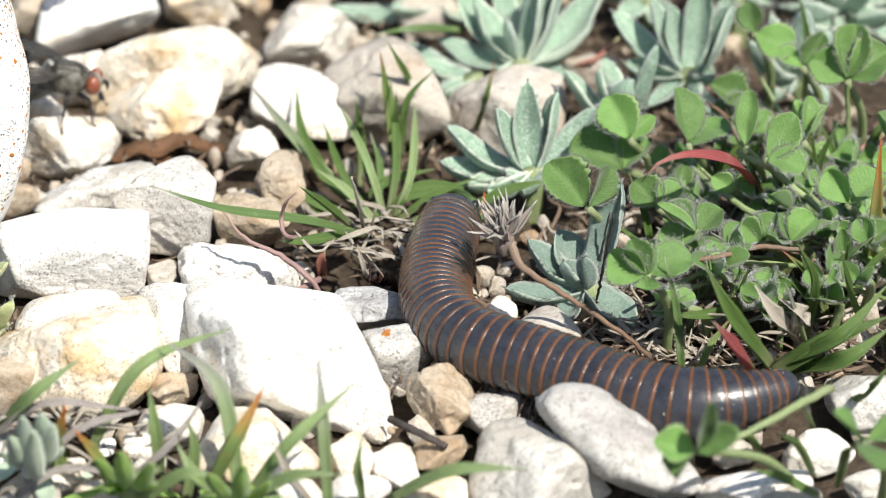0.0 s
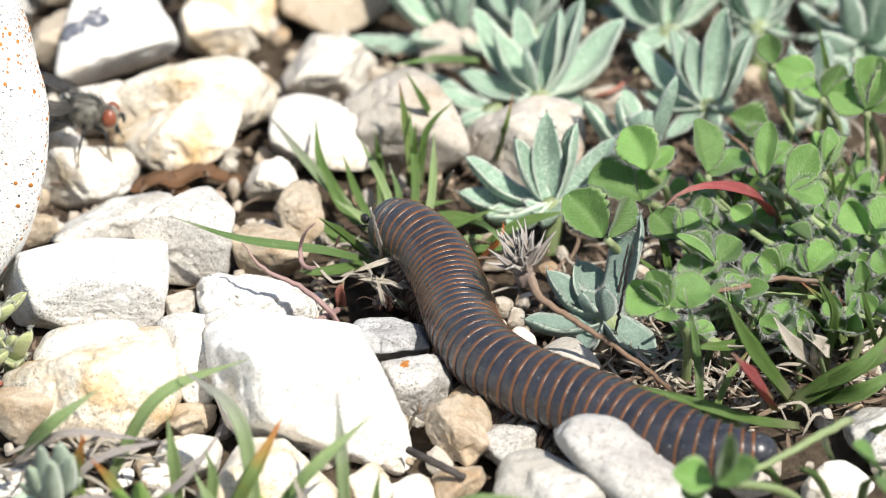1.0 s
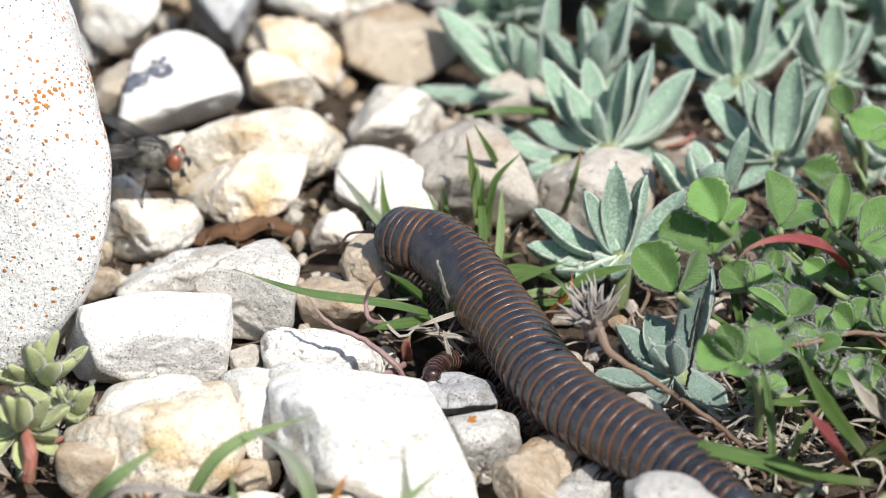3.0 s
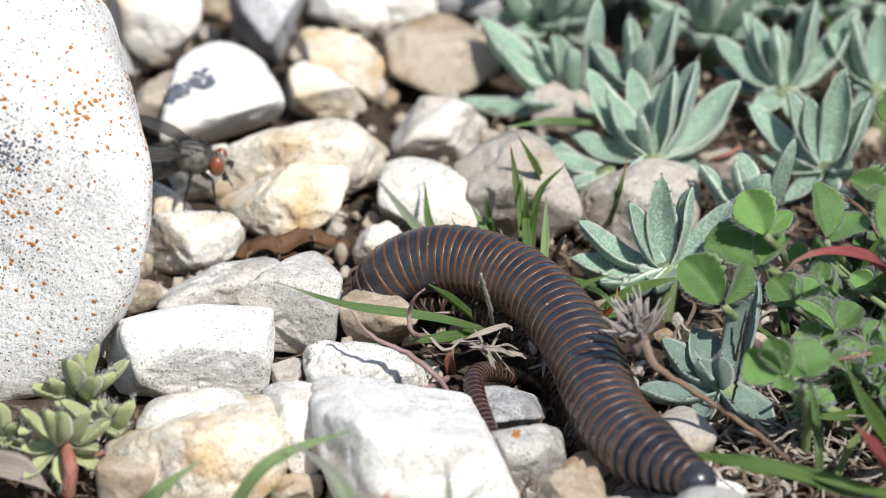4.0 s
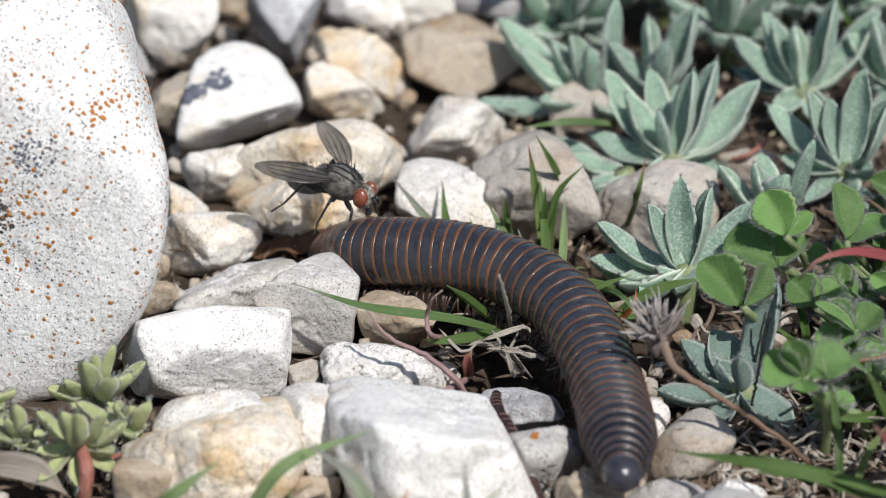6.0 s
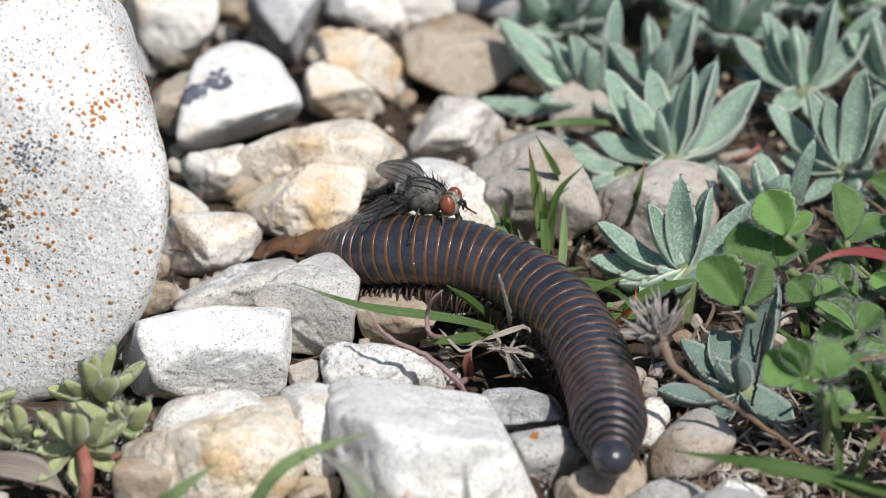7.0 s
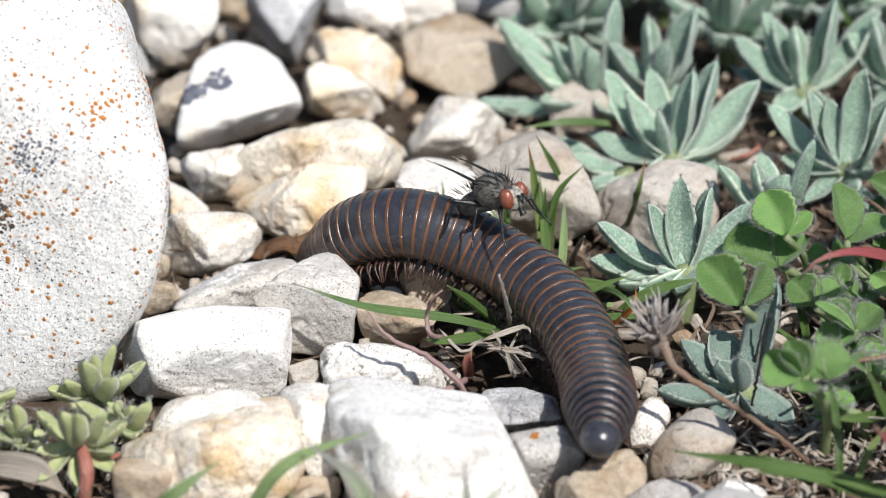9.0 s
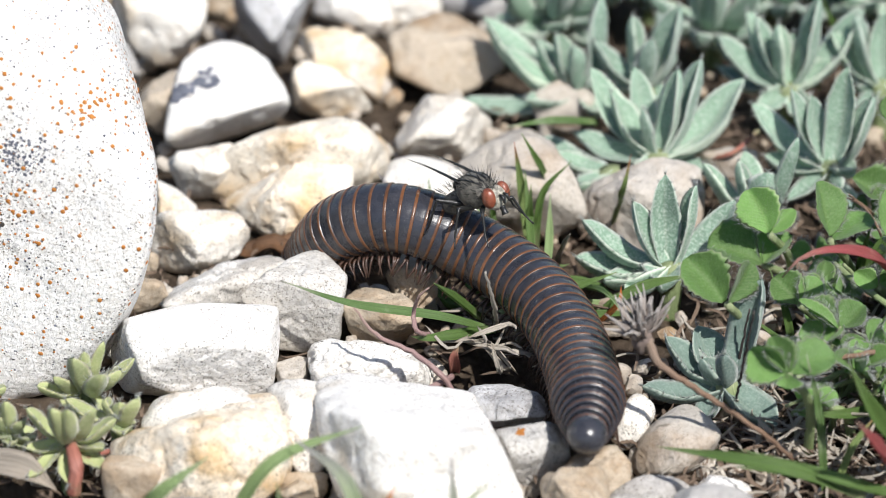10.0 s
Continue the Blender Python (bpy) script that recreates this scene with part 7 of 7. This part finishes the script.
LINES[7.0] = [(-8.8, -4.6, 1.0), (-7.5, -8.6, 4.0), (-6.9, -10.2, 5.0), (-4.5, -13.6, 7.0), (-1.0, -14.0, 7.5), (2.9, -14.7, 7.0), (6.7, -17.9, 6.5), (9.6, -22.2, 6.0), (11.2, -28.2, 5.5), (11.9, -36.4, 6.0), (11.9, -45.7, 7.5)]
LINES[7.5] = [(-9.1, -4.1, 1.0), (-7.9, -7.6, 4.0), (-7.1, -9.7, 5.5), (-4.5, -12.5, 7.0), (-1.0, -13.6, 7.3), (2.9, -14.9, 7.0), (6.7, -17.9, 6.5), (9.4, -21.9, 6.0), (10.9, -27.4, 5.5), (11.6, -34.9, 6.0), (11.5, -44.1, 7.5)]
LINES[8.0] = [(-9.2, -4.3, 1.0), (-8.2, -6.9, 3.5), (-7.2, -9.8, 6.0), (-4.1, -12.6, 7.8), (-0.2, -13.5, 7.6), (3.3, -15.1, 7.0), (6.7, -17.9, 6.5), (9.4, -22.3, 6.0), (10.9, -28.1, 5.5), (11.5, -35.6, 6.0), (11.3, -43.7, 7.5)]
LINES[9.0] = [(-9.5, -4.9, 1.0), (-8.6, -7.5, 3.5), (-7.7, -10.1, 6.0), (-5.8, -12.0, 8.5), (-2.8, -12.9, 9.5), (0.3, -13.0, 8.5), (3.3, -13.7, 7.0), (6.7, -17.4, 6.5), (9.4, -22.2, 6.0), (10.9, -28.1, 5.5), (11.4, -34.8, 6.0), (11.1, -43.1, 7.5)]
LINES[9.6] = [(-9.3, -4.9, 1.0), (-8.4, -7.3, 3.5), (-7.7, -10.0, 6.0), (-5.8, -12.5, 9.0), (-2.8, -13.3, 10.0), (0.3, -13.4, 9.0), (3.6, -13.7, 7.0), (7.0, -17.2, 6.5), (9.7, -22.2, 6.0), (11.2, -28.0, 5.5), (11.8, -35.0, 6.0), (11.4, -43.2, 7.5)]
LINES[10.0] = [(-9.7, -5.2, 1.0), (-8.8, -7.8, 3.5), (-8.0, -10.3, 6.0), (-6.1, -12.5, 9.0), (-3.1, -13.1, 10.0), (0.0, -13.3, 9.0), (3.5, -13.6, 7.0), (6.8, -16.9, 6.5), (9.5, -21.9, 6.0), (11.0, -27.9, 5.5), (11.6, -35.1, 6.0), (11.2, -43.1, 7.5)]

# the fly: seconds; place in mm; turn, nose down, lean
FLY = [(0.0, -18.6, -1.1, 7.4, -8, 5, 0),
       (1.0, -18.8, -1.6, 7.4, -8, 5, 0),
       (2.5, -18.7, -0.6, 7.4, -10, 5, 0),
       (4.0, -18.7, 1.4, 7.4, -10, 5, 0),
       (4.6, -18.4, 2.4, 7.4, -10, 5, 0),
       (4.8, -13.6, -0.2, 9.2, -25, 12, 0),
       (5.0, -10.5, 1.7, 9.2, -14, 8, 0),
       (5.4, -10.3, 1.7, 9.2, -14, 8, 0),
       (5.5, -9.1, 2.0, 9.2, -46, 26, 0),
       (5.6, -8.4, -3.8, 9.2, -85, 25, 0),
       (5.7, -9.1, -5.7, 9.2, -50, 20, 0),
       (6.8, -1.9, -12.1, 10.9, -15, 0, 0),
       (7.0, -1.4, -12.2, 11.0, -22, 0, 0),
       (7.2, 0.4, -13.4, 11.2, -40, -4, 0),
       (7.5, 1.9, -14.3, 11.4, -58, -12, 0),
       (8.0, 2.1, -14.3, 11.8, -60, -12, 0),
       (8.3, 2.7, -14.4, 12.2, -54, -12, 0),
       (8.5, 3.5, -14.6, 12.6, -48, -12, 2),
       (9.0, 3.9, -15.7, 13.2, -47, -12, 4),
       (9.6, 4.1, -15.8, 13.2, -47, -12, 4),
       (10.0, 3.6, -15.9, 13.2, -47, -12, 4)]
# its wings and legs: seconds; turn of one wing, of the other, legs drawn up
WINGS = [(0.0, (8.0, 4.0, 25.0), (-8.0, 4.0, -25.0), 0),
         (1.0, (8.0, 4.0, 25.0), (-8.0, 4.0, -25.0), 0),
         (2.5, (8.0, 4.0, 25.0), (-8.0, 4.0, -25.0), 0),
         (4.0, (8.0, 4.0, 25.0), (-8.0, 4.0, -25.0), 0),
         (4.6, (8.0, 4.0, 28.0), (-8.0, 4.0, -28.0), 0),
         (4.8, (8.0, 6.0, 40.0), (-8.0, 6.0, -40.0), -15),
         (5.0, (8.0, 5.0, 36.0), (-8.0, 5.0, -36.0), -18),
         (5.4, (8.0, 5.0, 36.0), (-8.0, 5.0, -36.0), -18),
         (5.5, (8.0, 5.0, 45.0), (-8.0, 5.0, -45.0), -20),
         (5.6, (8.0, 5.0, 50.0), (-8.0, 5.0, -50.0), -10),
         (5.7, (8.0, 5.0, 45.0), (-8.0, 5.0, -45.0), -5),
         (6.8, (34.5, -38.9, -17.0), (27.4, -9.2, -36.1), 22),
         (7.0, (23.8, -31.8, 2.2), (27.2, -9.6, -30.5), 22),
         (7.2, (-4.5, -16.6, 0.3), (-17.3, -6.3, -43.8), 20),
         (7.5, (-13.4, -6.4, 16.4), (3.7, -7.2, -43.5), 16),
         (8.0, (-17.1, -1.1, 20.6), (5.3, -9.2, -40.2), 12),
         (8.3, (-20.6, 2.2, 14.2), (-56.7, -5.9, -28.9), 8),
         (8.5, (-30.3, 6.1, 2.5), (-29.7, 2.2, -4.5), 4),
         (9.0, (-38.2, 10.4, -2.5), (-37.7, 7.9, -5.2), 0),
         (9.6, (-38.2, 10.4, -2.5), (-37.7, 7.9, -5.2), 0),
         (10.0, (-38.2, 10.4, -2.5), (-37.7, 7.9, -5.2), 0)]
TRACK = [(8.0, -56.3, 0.6), (7.7, -49.4, 0.8), (7.1, -44.4, 0.9), (6.5, -40.2, 1.2), (5.8, -36.6, 1.6), (5.0, -33.5, 2.0), (4.2, -31.3, 2.3), (3.5, -29.1, 3.2), (2.9, -27.6, 4.2), (2.8, -26.3, 4.2), (3.9, -25.1, 3.2), (5.8, -23.0, 1.6), (7.5, -22.4, 0.6), (8.7, -20.1, -1.5), (10.7, -17.1, -5.5), (12.7, -14.1, -9.5), (14.7, -11.1, -13.5), (16.7, -8.1, -17.5)]

# ---- ground cover ----
ground()
gravel(260, 5, lambda r: (r.uniform(-42, 10), r.uniform(-45, 42)), "pale limestone chips between the stones", PINK, 1.3)
gravel(300, 6, lambda r: (r.uniform(-42, 48), r.uniform(-45, 45)), "ochre limestone chips on the soil", TAN, 1.1)
gravel(160, 8, lambda r: (r.uniform(5, 50), r.uniform(-48, -12)), "pale chips on the dark soil", PINK, 1.2)

# ---- lichen ----
wart_cluster(boulder, "orange_lichen", 900, 0.05, 0.19, LICHEN, 11, 0.4, "orange lichen dots")
wart_cluster(boulder, "dark_lichen", 2600, 0.02, 0.085, LICHEN_DARK, 12, 0.25, "tiny dark lichen dots")
wart_cluster(boulder, "lichen_spot", 40, 0.10, 0.22, LICHEN, 13, 0.45, "clustered rust-orange lichen dots", (9.2, -4.0, 7.3), 2.2)
wart_cluster(boulder, "grey_lichen", 1800, 0.02, 0.10, LICHEN_BLUE, 18, 0.10, "blue-grey lichen crumbs")
wart_cluster(boulder, "lichen_patch", 200, 0.08, 0.26, LICHEN_DARK, 14, 0.10, "dark grey lichen patch", (3.6, -10.3, -1.2), 1.9)
wart_cluster(boulder, "lichen_patch", 260, 0.03, 0.16, LICHEN_BLUE, 19, 0.08, "blue-grey lichen crust", (6.0, -6.5, 4.7), 1.8)
wart_cluster(blue_spotted, "lichen_patch", 60, 0.12, 0.45, LICHEN_BLUE, 15, 0.12, "blue-black lichen patch", (-2.8, -1.3, 2.9), 1.1)
wart_cluster(blue_spotted, "lichen_patch", 60, 0.12, 0.4, LICHEN_BLUE, 16, 0.12, "blue-black lichen patch", (-3.3, -2.2, 1.2), 1.1)
wart_cluster(orange_spotted, "orange_lichen", 10, 0.1, 0.3, LICHEN, 17, 0.2, "orange lichen spot", (-0.8, -0.6, 2.3), 0.4)

# ---- animals ----
RINGS, PITCH = 49, 1.06
body = millipede("millipede", "dark blue-grey millipede with orange-brown rings, crawling over stones", RINGS, PITCH, 2.80, RING_DARK, RING_BAND, LEG, 1.75)
small_body = millipede("small_millipede", "small reddish brown millipede slipping between the stones", 34, 0.5, 0.80, SMALL_SHELL, SMALL_BAND, LEG, 0.6, antenna=1.2)
fly_body, fly_wings, fly_legs = fly()


def motions():
    """The millipede crawls and arches, the small one slips away, the fly climbs on the back."""
    stations = {t: along(line, RINGS + 2, PITCH, crowd=0.25) for t, line in LINES.items()}
    for i, ob in enumerate(body):
        walk(ob, [(t, stations[t][i]) for t in LINES])
    marks = [(0.0, 34.3), (2.0, 31.3), (2.7, 29.3), (4.0, 22.3), (5.0, 15.3), (5.5, 12.8), (7.0, 5.3), (10.0, -6.7)]
    stations = {t: along(TRACK, len(small_body), 0.5, False, s) for t, s in marks}
    for i, ob in enumerate(small_body):
        walk(ob, [(t, stations[t][i]) for t, s in marks])
    rows = FLY
    walk(fly_body, [(r[0], pose(r[1] * MM, r[2] * MM, r[3] * MM, r[6], r[5], r[4])) for r in rows])
    for wing, side in fly_wings:
        walk(wing, [(t, pose(-0.3 * MM, side * 0.85 * MM, 0.75 * MM, *(near if side < 0 else far))) for t, near, far, crouch in WINGS])
    for leg, side, hip in fly_legs:
        x, y, z = hip * MM
        walk(leg, [(t, pose(x, y, z, side * crouch) @ pose(-x, -y, -z)) for t, near, far, crouch in WINGS])


motions()
